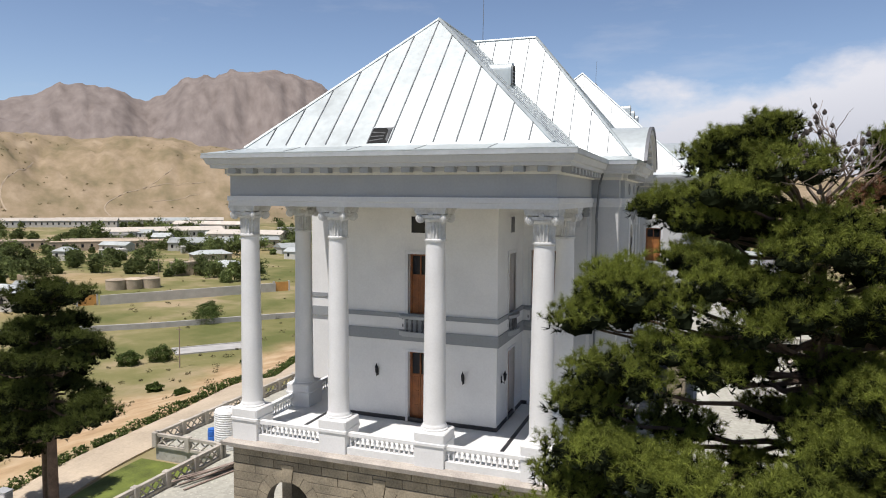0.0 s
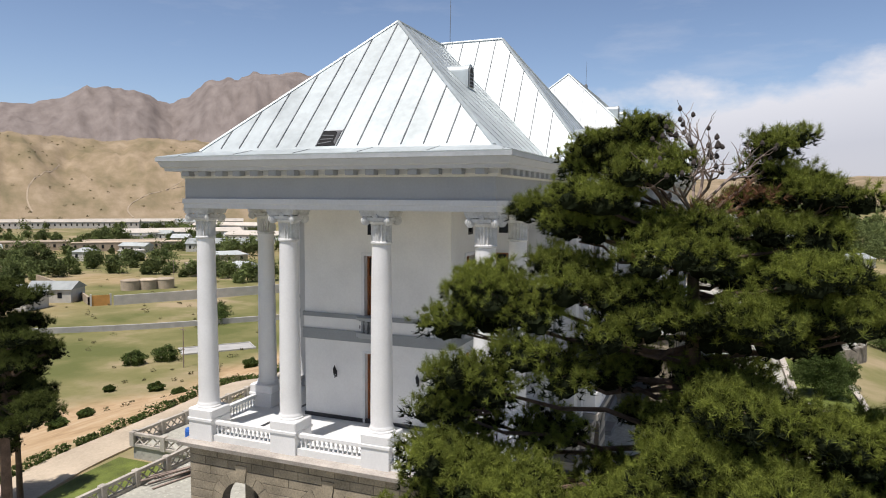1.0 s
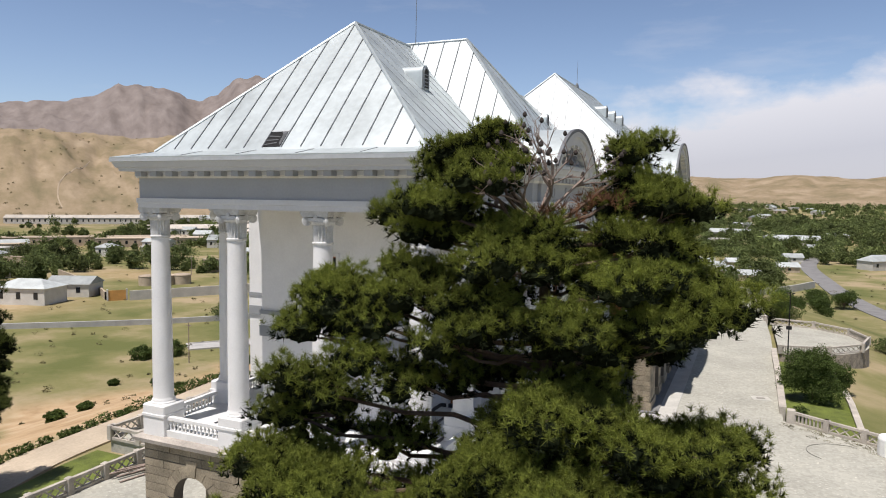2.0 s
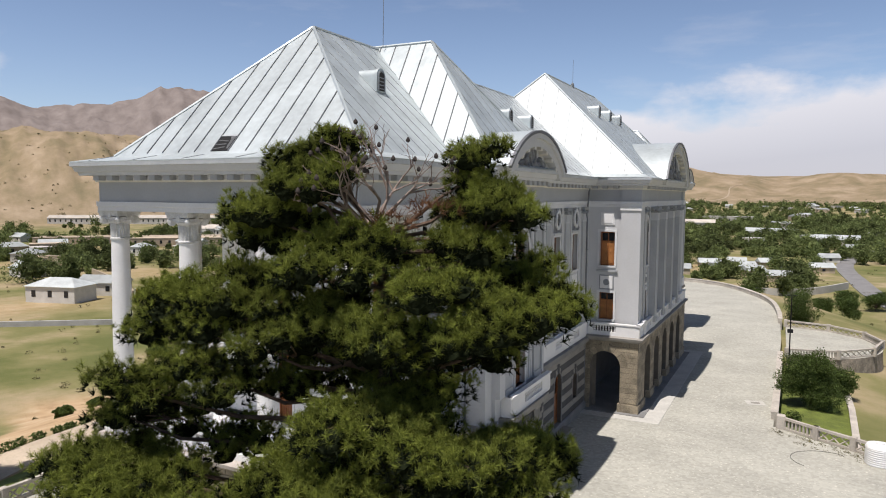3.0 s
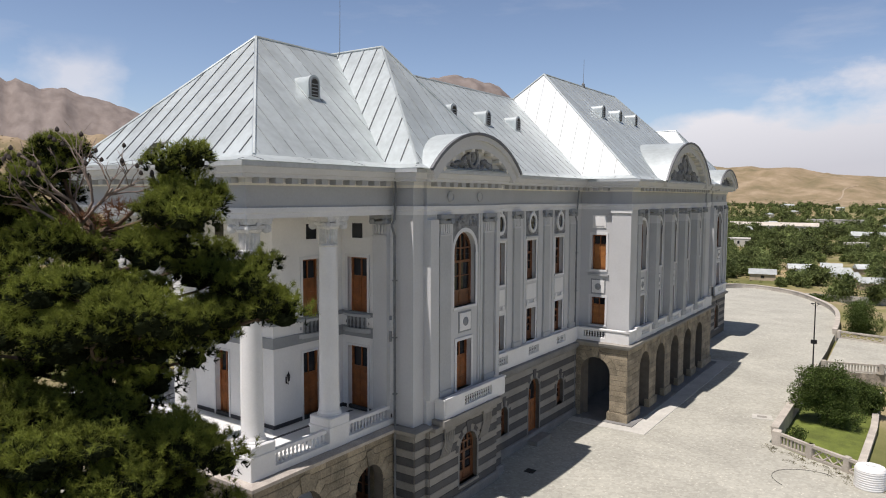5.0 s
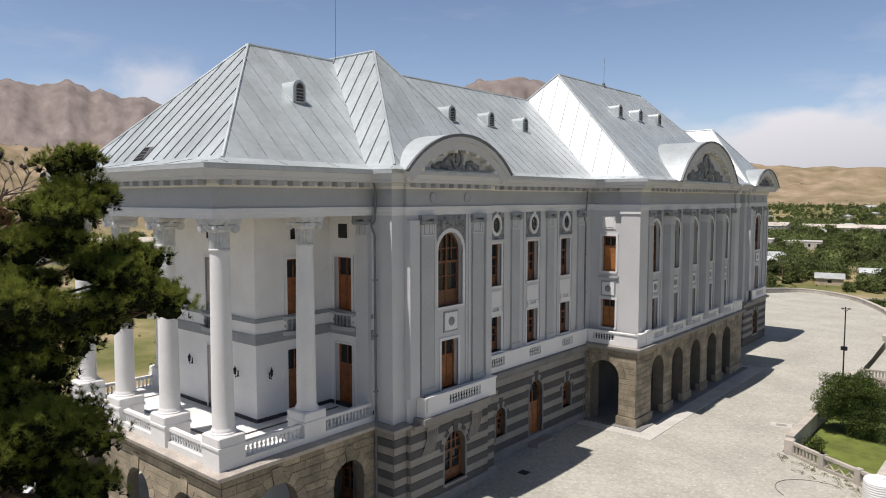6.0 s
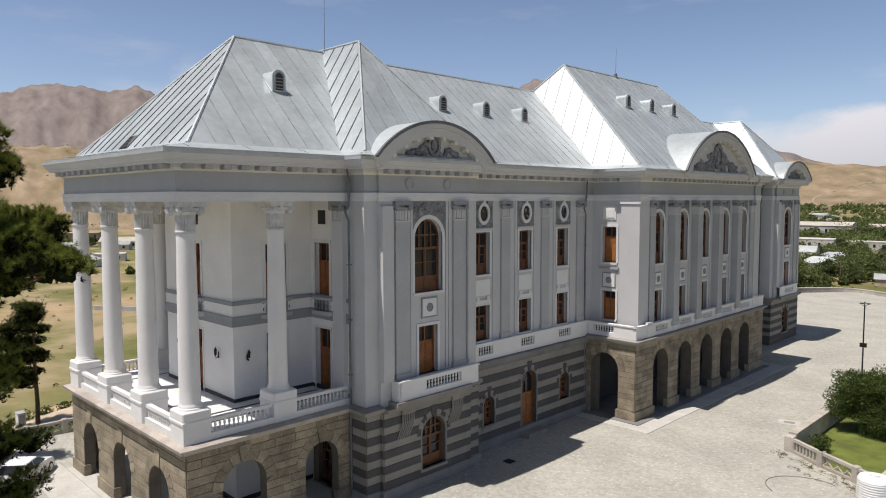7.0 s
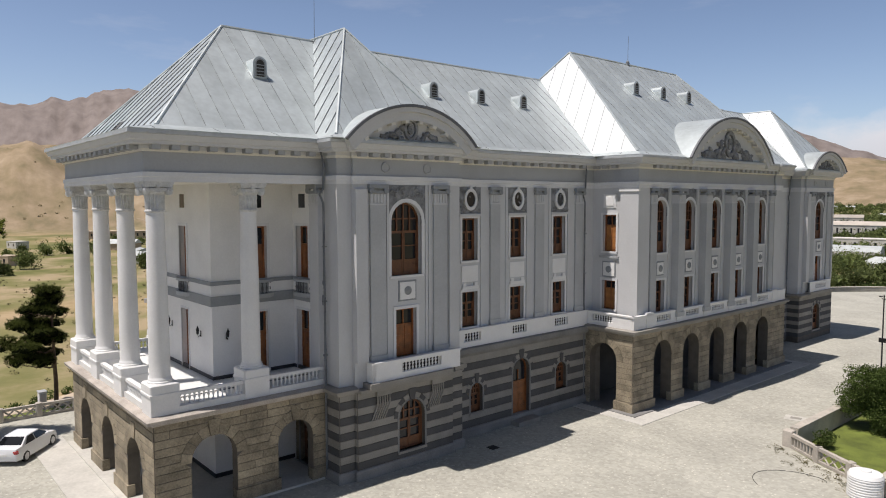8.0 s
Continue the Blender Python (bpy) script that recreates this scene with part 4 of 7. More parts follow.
def capital_mesh():
    """Ring, fluted neck, egg moulding, four corner scrolls and a concave abacus."""
    g = Geo()
    g.lathe(0, 0, [(0.42, 15.0), (0.47, 15.04), (0.47, 15.1), (0.42, 15.14)], 32)
    g.lathe(0, 0, [(0.44, 15.12), (0.445, 15.5), (0.46, 15.85)], 72, flute=0.16, flutes=18)
    g.lathe(0, 0, [(0.44, 15.85), (0.52, 15.9), (0.56, 15.98), (0.52, 16.08), (0.4, 16.1)], 32)
    for sx in (-1, 1):
        for sy in (-1, 1):
            m = Matrix.Translation((sx * 0.5, sy * 0.5, 16.02)) @ Matrix.Rotation(math.atan2(sy, sx), 4, "Z") @ Matrix.Rotation(math.pi / 2, 4, "X")
            for r, w in ((0.21, 0.07), (0.13, 0.1), (0.06, 0.13)):
                g.merge(Geo().lathe(0, 0, [(r * 0.9, -w), (r, -w + 0.02), (r, w - 0.02), (r * 0.9, w)], 14), m)
    for a in range(4):
        m = Matrix.Rotation(a * math.pi / 2, 4, "Z")
        g.merge(Geo().box(-0.4, 0.4, -0.56, -0.44, 16.02, 16.16), m)
        g.merge(Geo().lathe(0, 0, [(0.01, -0.06), (0.11, -0.04), (0.11, 0.04), (0.01, 0.06)], 10), m @ Matrix.Translation((0, -0.55, 16.2)) @ Matrix.Rotation(math.pi / 2, 4, "X"))
    k = []
    for a in range(4):
        for t in range(5):
            s = t / 4 * 2 - 1
            p = Matrix.Rotation(a * math.pi / 2, 4, "Z") @ Vector((s * 0.66, -0.55 - 0.11 * s * s, 0))
            k.append(p)
    n = len(k)
    for z0, z1, e in ((16.2, 16.33, 1.0), (16.33, 16.45, 1.06)):
        g.add([(p.x * e, p.y * e, z0) for p in k] + [(p.x * e, p.y * e, z1) for p in k],
              [tuple(range(n - 1, -1, -1)), tuple(range(n, 2 * n))] + [(i, (i + 1) % n, n + (i + 1) % n, n + i) for i in range(n)])
    return g


SHAFT = column_mesh().mesh("shaft", PAINT_WHITE)
CAPITAL = capital_mesh().mesh("capital", PAINT_CAP)
PEDESTAL = Geo().cham(-0.68, 0.68, -0.68, 0.68, 5.3, 6.32, 0.02).cham(-0.73, 0.73, -0.73, 0.73, 6.28, 6.42, 0.03).cham(-0.7, 0.7, -0.7, 0.7, 6.4, 6.86, 0.06).mesh("pedestal", PAINT_WHITE)
for x, y in [(-7.05, 0.45), (-2.35, 0.45), (2.35, 0.45), (7.05, 0.45), (7.05, 5.15), (-7.05, 5.15)]:
    col = holder("column", "white plastered column with a fluted scroll capital", at=(x, y, 0), parent=palace)
    smooth(part("shaft", SHAFT, None, col))
    smooth(part("capital", CAPITAL, None, col), 35)
    part("pedestal", PEDESTAL, None, col)

# ---- pilasters ----
def pilaster(m, uc, z0, w=0.9, d=0.14, material=None, cap=True, z1=16.45):
    p = holder("pilaster", "grey pilaster with a fluted capital", parent=palace)
    mt = material or PAINT_PILASTER
    part("shaft", slab(Geo(), m, uc - w / 2, uc + w / 2, -d, 0.02, z0, 15.35), mt, p)
    part("foot", slab(Geo(), m, uc - w / 2 - 0.06, uc + w / 2 + 0.06, -d - 0.06, 0.02, z0, z0 + 0.35), mt, p)
    g = Geo()
    slab(g, m, uc - w / 2 - 0.03, uc + w / 2 + 0.03, -d - 0.03, 0.02, 15.3, 15.38)
    n = 5
    slab(g, m, uc - w / 2, uc + w / 2, -d + 0.03, 0.02, 15.38, 15.95)
    part("neck", g, PAINT, p)
    for i in range(n):
        a = uc - w / 2 + (i + 0.14) * w / n
        part("flute", slab(Geo(), m, a, a + 0.72 * w / n, -d - 0.03, 0.0, 15.42, 15.92), PAINT, p)
    g = Geo()
    slab(g, m, uc - w / 2 - 0.06, uc + w / 2 + 0.06, -d - 0.08, 0.02, 15.95, 16.1)
    for s in (-1, 1):
        q = m @ Matrix.Translation((uc + s * w * 0.46, -d - 0.06, 16.1)) @ Matrix.Rotation(math.pi / 2, 4, "X")
        g.merge(Geo().lathe(0, 0, [(0.15, -0.1), (0.17, -0.08), (0.17, 0.08), (0.15, 0.1)], 12), q)
        g.merge(Geo().lathe(0, 0, [(0.07, -0.1), (0.07, 0.13)], 10), q)
    slab(g, m, uc - w / 2 - 0.1, uc + w / 2 + 0.1, -d - 0.14, 0.02, 16.22, 16.45)
    part("capital", g, PAINT_DARK, p, "dark grey scroll capital")
    return p


mb = facing(9.2, 0, "+x")
for yc in (11.75, 16.3):
    pilaster(mb, yc, 6.5, 1.05)
mb2 = facing(9.2, 58.1, "+x")
for yc in (11.75, 16.3):
    pilaster(mb2, yc, 6.5, 1.05)
mbay = facing(7.8, 0, "+x")
for yc in (22.3, 26.75, 31.2):
    pilaster(mbay, yc, 7.2, 0.9)
mmid = facing(11.85, 0, "+x")
for k in range(6):
    pilaster(mmid, 33.87 + 4.06 * k + (0.9 if k == 0 else -0.2 if k == 5 else 0), 6.6, 0.8 if k in (0, 5) else 0.92, 0.18 if k in (0, 5) else 0.6)
pilaster(facing(0, 9.3, "-y"), 7.0, 5.65, 0.95, 0.3, PAINT)
pilaster(facing(0, 9.3, "-y"), -7.0, 5.65, 0.95, 0.3, PAINT)
# plain strips that frame the bays
for uc, z0 in [(c + s * 1.05, 7.2) for c in BAYS for s in (-1, 1)]:
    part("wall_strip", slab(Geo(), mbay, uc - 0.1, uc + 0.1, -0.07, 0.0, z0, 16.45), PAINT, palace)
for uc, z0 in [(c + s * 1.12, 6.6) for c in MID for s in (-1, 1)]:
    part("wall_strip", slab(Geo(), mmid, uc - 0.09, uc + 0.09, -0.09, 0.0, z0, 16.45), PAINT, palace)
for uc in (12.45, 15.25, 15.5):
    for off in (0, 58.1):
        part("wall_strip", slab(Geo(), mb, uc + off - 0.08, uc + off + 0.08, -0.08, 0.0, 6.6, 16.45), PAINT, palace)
for u0, u1 in ((10.2, 10.95), (16.92, 17.2)):
    for off in (0, 58.1):
        part("corner_strip", slab(Geo(), mb, u0 + off, u1 + off, -0.262, 0.0, 6.6, 16.18), PAINT, palace)
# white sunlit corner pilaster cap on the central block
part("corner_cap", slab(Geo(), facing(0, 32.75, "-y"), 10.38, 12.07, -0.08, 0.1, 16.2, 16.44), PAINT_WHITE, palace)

# ---- windows and doors ----
RIM = PAINT_TRIM


def outline(a, b, s, h, arched, n=12):
    return [(a, s)] + (arc_top(a, b, h, n) if arched else [(a, h), (b, h)]) + [(b, s)]


def frame_band(g, m, pts, width, w0, w1, closed=False):
    """A moulding that follows an opening's outline, width inward (negative: outward)."""
    n = len(pts)
    uc = sum(p[0] for p in pts) / n
    off = []
    for i, (u, z) in enumerate(pts):
        p0, p1 = pts[max(i - 1, 0)], pts[min(i + 1, n - 1)]
        d0 = Vector((u - p0[0], z - p0[1])) if i else Vector((p1[0] - u, p1[1] - z))
        d1 = Vector((p1[0] - u, p1[1] - z)) if i < n - 1 else d0
        d0.normalize(); d1.normalize()
        n0, n1 = Vector((d0.y, -d0.x)), Vector((d1.y, -d1.x))
        q = (n0 + n1) / max(0.3, 1 + n0.dot(n1))
        off.append((u + q.x * width, z + q.y * width))
    v, f = [], []
    for (u, z), (ou, oz) in zip(pts, off):
        v += [m @ Vector(p) for p in ((u, w0, z), (u, w1, z), (ou, w1, oz), (ou, w0, oz))]
    for i in range(n - 1):
        for k in range(4):
            f.append((4 * i + k, 4 * i + (k + 1) % 4, 4 * i + 4 + (k + 1) % 4, 4 * i + 4 + k))
    f += [(0, 1, 2, 3), (4 * n - 1, 4 * n - 2, 4 * n - 3, 4 * n - 4)]
    return g.add(v, f)


def panel_fill(g, m, a, b, s, h, arched, w):
    """A thin sheet that fills an opening."""
    pts = outline(a, b, s, h, arched)
    n = len(pts)
    g.add([m @ Vector((u, w, z)) for u, z in pts] + [m @ Vector((u, w + 0.02, z)) for u, z in pts],
          [tuple(range(n)), tuple(range(2 * n - 1, n - 1, -1))] + [(i, (i + 1) % n, n + (i + 1) % n, n + i) for i in range(n)])
    return g


def bars(g, m, a, b, s, h, us, zs, w=0.2, t=0.031):
    for u in us:
        slab(g, m, a + (b - a) * u - t, a + (b - a) * u + t, w - 0.05, w + 0.03, s, h)
    for z in zs:
        slab(g, m, a, b, w - 0.045, w + 0.025, s + (h - s) * z - t, s + (h - s) * z + t)
    return g


def window(m, a, b, s, h, arched, kind):
    top = h - (b - a) / 2 if arched else h
    is_door = kind in ("door", "bigdoor")
    p = holder("door" if is_door else "window", {"door": "orange-brown wooden door under a dark glass transom", "bigdoor": "tall arched orange-brown wooden door",
               "tall": "arched wooden window with dark panes", "sash": "brown wooden casement window with dark panes",
               "shutter": "window with half-closed orange wooden shutters"}[kind], parent=palace)
    D = 0.33
    part("pane", panel_fill(Geo(), m, a, b, s, h, arched, D + 0.05), GLASS, p, "dark glass")
    g = Geo()
    frame_band(g, m, outline(a, b, s, h, arched), 0.1, D - 0.06, D + 0.06)
    slab(g, m, a, b, D - 0.06, D + 0.06, s, s + 0.1)
    part("frame", g, WOOD if is_door or kind == "shutter" else WOOD_DARK, p, "brown wooden frame")
    if is_door:
        leaf = s + (h - s) * (0.66 if kind == "door" else 0.62)
        g = bars(Geo(), m, a + 0.1, b - 0.1, leaf, top, (0.5,), (0.0,), D)
        part("transom", g, WOOD, p)
        for k in (0, 1):
            u0, u1 = a + 0.1 + k * (b - a - 0.2) / 2 + 0.01, a + 0.1 + (k + 1) * (b - a - 0.2) / 2 - 0.01
            g = slab(Geo(), m, u0, u1, D - 0.02, D + 0.04, s + 0.02, leaf)
            for z0, z1 in ((0.06, 0.34), (0.4, 0.66), (0.72, 0.95)):
                slab(g, m, u0 + 0.1, u1 - 0.1, D - 0.05, D, s + (leaf - s) * z0, s + (leaf - s) * z1)
            part("door_leaf", g, WOOD, p, "panelled wooden door leaf")
    elif kind == "shutter":
        cut = s + (h - s) * 0.72
        g = bars(Geo(), m, a, b, s, h, (0.5,), (0.72,), D)
        part("mullion", g, WOOD, p)
        for k in (0, 1):
            u0, u1 = a + 0.1 + k * (b - a - 0.2) / 2 + 0.02, a + 0.1 + (k + 1) * (b - a - 0.2) / 2 - 0.02
            g = Geo()
            slab(g, m, u0, u1, D - 0.03, D + 0.03, s + 0.1, cut)
            for z0, z1 in ((0.08, 0.45), (0.53, 0.92)):
                slab(g, m, u0 + 0.08, u1 - 0.08, D - 0.05, D, s + (cut - s) * z0, s + (cut - s) * z1)
            part("shutter", g, WOOD_SUNLIT, p, "orange wooden shutter")
    else:
        # two casement leaves under a fixed light, each with its own stiles and panelled foot
        head = s + (h - s) * (0.6 if kind == "tall" else 0.68)
        part("glazing_bar", bars(Geo(), m, a + 0.08, b - 0.08, head, h - 0.05, (0.5,) if kind == "sash" else (0.27, 0.5, 0.73), (0.0, 0.45) if kind == "tall" else (0.0,), D, 0.042), WOOD_DARK, p)
        foot = s + (h - s) * (0.24 if kind == "sash" else 0.2)
        mid = (a + b) / 2
        for u0, u1 in ((a + 0.1, mid - 0.012), (mid + 0.012, b - 0.1)):
            g = Geo()
            for v0, v1, y0, y1 in ((u0, u0 + 0.085, s + 0.1, head), (u1 - 0.085, u1, s + 0.1, head), (u0 + 0.085, u1 - 0.085, head - 0.1, head), (u0 + 0.085, u1 - 0.085, foot - 0.06, foot + 0.05),
                                   (u0 + 0.085, u1 - 0.085, (foot + head) / 2 - 0.03, (foot + head) / 2 + 0.03)):
                slab(g, m, v0, v1, D - 0.035, D + 0.03, y0, y1)
            slab(g, m, u0 + 0.085, u1 - 0.085, D - 0.01, D + 0.03, s + 0.1, foot - 0.06)
            part("casement", g, WOOD_DARK, p, "dark brown wooden casement leaf")
    if s > 0.5 or kind != "bigdoor":
        part("sill", slab(Geo(), m, a - 0.12, b + 0.12, -0.1, 0.3, s - 0.14, s), RIM if s > 5 else STONE_LIGHT, p)
    if s > 5 and not (kind == "door" and s < 5.7):
        g = frame_band(Geo(), m, outline(a, b, s, h, arched), -0.17 if not arched else -0.22, -0.06, 0.05)
        part("surround", g, RIM, p, "pale moulded surround")
    else:
        g = frame_band(Geo(), m, outline(a, b, s, h, arched), -0.12, -0.045, 0.03)
        part("surround", g, RIM if s > 5 else STONE_GREY, p)


for w_ in WINDOWS:
    window(*w_)


# relief panels: over the arched windows and round the oval lights
def scrolls(g, m, u0, u1, z0, z1, seed, n=26, d=0.1):
    """Carved leaf scrolls, as small rounded bosses on a panel."""
    r = random.Random(seed)
    for i in range(n):
        u, z = r.uniform(u0 + 0.1, u1 - 0.1), r.uniform(z0 + 0.1, z1 - 0.1)
        a, s = r.uniform(0, 3.14), r.uniform(0.1, 0.22)
        q = m @ Matrix.Translation((u, -0.02, z)) @ Matrix.Rotation(a, 4, "Y") @ Matrix.Diagonal((s, d, s * 0.45, 1))
        b = Geo().lathe(0, 0, [(0.2, -1), (0.75, -0.6), (1, 0), (0.75, 0.6), (0.2, 1)], 8)
        g.merge(b, q)
    return g


def oval_light(m, uc, z0=14.72, z1=16.42, w=1.65):
    p = holder("oval_window", "oval light in a carved grey panel", parent=palace)
    g = slab(Geo(), m, uc - w / 2 - 0.2, uc + w / 2 + 0.2, -0.05, 0.02, z0, z1)
    part("panel", g, RELIEF, p, "dark grey carved panel")
    part("carving", scrolls(Geo(), m, uc - w / 2 - 0.15, uc + w / 2 + 0.15, z0, z1, int(uc * 10), 22), RELIEF, p)["kind"] = "stuff"
    zc = (z0 + z1) / 2 + 0.05
    q = m @ Matrix.Translation((uc, 0, zc)) @ Matrix.Diagonal((0.78, 1, 1, 1))
    part("oval_frame", ring(Geo(), q, 0, 0, 0.5, 0.72, -0.17, 0.0, 0, 2 * math.pi, 24), RIM, p, "white oval moulding")
    part("key", slab(Geo(), m, uc - 0.09, uc + 0.09, -0.2, 0, zc + 0.62, z1 + 0.02), RIM, p)
    g = Geo().lathe(0, 0, [(0.5, -0.02), (0.5, 0.02)], 24)
    part("pane", g.moved(q @ Matrix.Translation((0, -0.06, 0)) @ Matrix.Rotation(math.pi / 2, 4, "X")), GLASS, p)


for c in BAYS:
    oval_light(mbay, c)
    pn = holder("apron_panel", "pale moulded panel", parent=palace)
    part("panel", slab(Geo(), mbay, c - 0.72, c + 0.72, -0.05, 0.0, 10.25, 11.3), PAINT_WHITE, pn)
    g = slab(Geo(), mbay, c - 0.72, c + 0.72, -0.12, 0.0, 9.78, 9.98)
    for s in (-1, 1):
        slab(g, mbay, c + s * 0.5 - 0.14, c + s * 0.5 + 0.14, -0.1, 0, 9.98, 10.2)
    part("bracket", g, PAINT_WHITE, pn)
    part("hood", slab(Geo(), mbay, c - 0.95, c + 0.95, -0.16, 0.0, 14.52, 14.68), PAINT, pn)


def spandrel(m, uc, half, z0, z1, wide=0.12):
    """Carved panel above an arched window, open below along the arch."""
    p = holder("spandrel_panel", "carved grey panel over the arched window", parent=palace)
    g = Geo()
    wall(g, m @ Matrix.Translation((0, -0.05, 0)), uc - half - wide, uc + half + wide, z0 - 1.3, z1, 0.05, [(uc - half + 0.02, uc + half - 0.02, z0 - 1.3, z0 + 0.02, True)])
    part("panel", g, RELIEF, p)
    part("carving", scrolls(Geo(), m, uc - half - wide + 0.1, uc + half + wide - 0.1, z0 + 0.2, z1, int(uc * 7), 26, 0.14), RELIEF, p)["kind"] = "stuff"


def rosette_panel(m, uc, zc, w=0.55, h=0.5):
    p = holder("rosette_panel", "white panel with a round rosette", parent=palace)
    part("panel", slab(Geo(), m, uc - w, uc + w, -0.07, 0.0, zc - h, zc + h), PAINT_WHITE, p)
    part("border", slab(Geo(), m, uc - w - 0.1, uc + w + 0.1, -0.04, 0.0, zc - h - 0.1, zc + h + 0.1), PAINT_DARK, p)
    q = m @ Matrix.Translation((uc, -0.07, zc)) @ Matrix.Rotation(math.pi / 2, 4, "X")
    g = Geo().lathe(0, 0, [(0.26, 0.0), (0.26, 0.03), (0.2, 0.05), (0.2, 0.02), (0.09, 0.06), (0.02, 0.08)], 14)
    part("rosette", g.moved(q), PAINT_DARK, p, "grey round rosette")


for off in (0, 58.1):
    spandrel(mb, 13.8 + off, 1.1, 15.5, 16.42, 0.34)
    rosette_panel(mb, 13.85 + off, 10.35)
    for yc in (12.35, 15.35):
        q = mb @ Matrix.Translation((yc + off, -0.02, 17.4)) @ Matrix.Rotation(math.pi / 2, 4, "X")
        part("roundel", Geo().lathe(0, 0, [(0.3, 0.0), (0.3, 0.05), (0.24, 0.07), (0.22, 0.03), (0.02, 0.05)], 18).moved(q), PAINT_GREY, palace)
for c in MID:
    spandrel(mmid, c, 0.8, 15.65, 16.45)
    rosette_panel(mmid, c, 10.4, 0.42, 0.45)
me2 = facing(7.8, 33.0, "-y")
rosette_panel(me2, 1.55, 10.35, 0.5, 0.5)
part("blank_panel", slab(Geo(), me2, 1.0, 2.1, -0.06, 0, 15.0, 16.0).merge(slab(Geo(), me2, 1.15, 1.95, -0.1, 0, 15.15, 15.85)), PAINT_WHITE, palace)
part("window_hood", slab(Geo(), me2, 0.7, 2.4, -0.14, 0, 11.2, 11.36), PAINT_GREY, palace)

BAL_GREY = Geo().lathe(0, 0, [(0.07, 0.0), (0.07, 0.06), (0.035, 0.1), (0.07, 0.26), (0.065, 0.36), (0.03, 0.5), (0.035, 0.56), (0.07, 0.6), (0.07, 0.66)], 10).mesh("baluster", IRON_GREY)
# grey string courses round the portico bay, with small bowed balconies at the upper doors
SC = [(-9.0, 9.3), (-BAY, 9.3), (-BAY, 4.3), (BAY, 4.3), (BAY, 9.3), (7.6, 9.3)]
band("string_course", SC, [(-0.1, 9.75), (0.1, 9.75), (0.1, 10.3), (-0.1, 10.3)], PAINT_DARK, "dark grey string course", closed=False)
band("string_course", SC, [(-0.1, 10.3), (0.04, 10.3), (0.04, 10.9), (-0.1, 10.9)], PAINT_WHITE, closed=False)
band("string_course", SC, [(-0.1, 10.9), (0.09, 10.9), (0.09, 11.12), (-0.1, 11.12)], PAINT_DARK, "grey string course", closed=False)
band("skirting", SC, [(-0.1, 5.65), (0.04, 5.65), (0.04, 5.85), (-0.1, 5.85)], BLACK, "black skirting", closed=False)
band("skirting", [(-BAY, 9.3), (-BAY, 4.3), (BAY, 4.3), (BAY, 9.2)], [(-0.1, 0.12), (0.04, 0.12), (0.04, 0.35), (-0.1, 0.35)], BLACK, closed=False)
for m_, uc in ((facing(0, 4.3, "-y"), 0.0), (facing(BAY, 0, "+x"), 6.95), (facing(0, 9.3, "-y"), 5.2), (facing(0, 9.3, "-y"), -5.2), (facing(-BAY, 0, "-x"), -6.95)):
    p = holder("balconet", "small bowed balcony with turned balusters", parent=palace)
    for z0, z1, r, mt in ((10.02, 10.24, 2.0, PAINT_GREY), (10.88, 11.02, 2.0, PAINT_GREY)):
        part("rail", ring(Geo(), m_ @ Matrix.Translation((0, 0, z0)) @ Matrix(((1, 0, 0, 0), (0, 0, -1, 1.62), (0, 1, 0, 0), (0, 0, 0, 1))), uc, 0, 1.6, r, 0, z1 - z0, radians(60), radians(120), 8), mt, p)
    for i in range(7):
        a = radians(63 + 54 * i / 6)
        part("baluster", BAL_GREY, None, p, m=m_ @ Matrix.Translation((uc - 1.8 * math.cos(a), 1.62 - 1.8 * math.sin(a), 10.22)))
    part("floor", slab(Geo(), m_, uc - 0.8, uc + 0.8, -0.2, 0.1, 9.98, 10.04), PAINT_GREY, p)
    # grey sheet over the white course paints the dark gaps between balusters
    part("backing", slab(Geo(), m_, uc - 0.7, uc + 0.7, -0.115, -0.1, 10.3, 10.88), PAINT_DARK, p)
# small square lights under the portico ceiling
for m_, uc in ((facing(0, 4.3, "-y"), 0.0), (facing(BAY, 0, "+x"), 6.95), (facing(0, 9.3, "-y"), 5.2), (facing(0, 9.3, "-y"), -5.2)):
    p = holder("window", "small square window under the ceiling", parent=palace)
    part("surround", frame_band(Geo(), m_, outline(uc - 0.38, uc + 0.38, 15.15, 15.95, False), -0.1, -0.03, 0.05), PAINT_WHITE, p)
    part("pane", slab(Geo(), m_, uc - 0.38, uc + 0.38, -0.015, 0.05, 15.15, 15.95), GLASS, p)
# black iron wall lamps
for m_, uc in ((facing(0, 4.3, "-y"), -2.2), (facing(0, 4.3, "-y"), 2.4), (facing(BAY, 0, "+x"), 5.1)):
    p = holder("wall_lamp", "black iron wall lantern", "wall lamp")
    g = slab(Geo(), m_, uc - 0.03, uc + 0.03, -0.04, 0.0, 7.85, 8.2)
    g.tube([m_ @ Vector((uc, -0.03, 7.95)), m_ @ Vector((uc, -0.17, 7.85)), m_ @ Vector((uc, -0.2, 8.05))], [0.025] * 3, 6)
    part("bracket", g, IRON, p)
    g = Geo().lathe(0, 0, [(0.035, 0.0), (0.065, 0.05), (0.08, 0.26), (0.1, 0.28), (0.03, 0.42), (0.015, 0.5)], 6)
    part("lantern", g.moved(m_ @ Matrix.Translation((uc, -0.2, 8.0))), IRON, p)
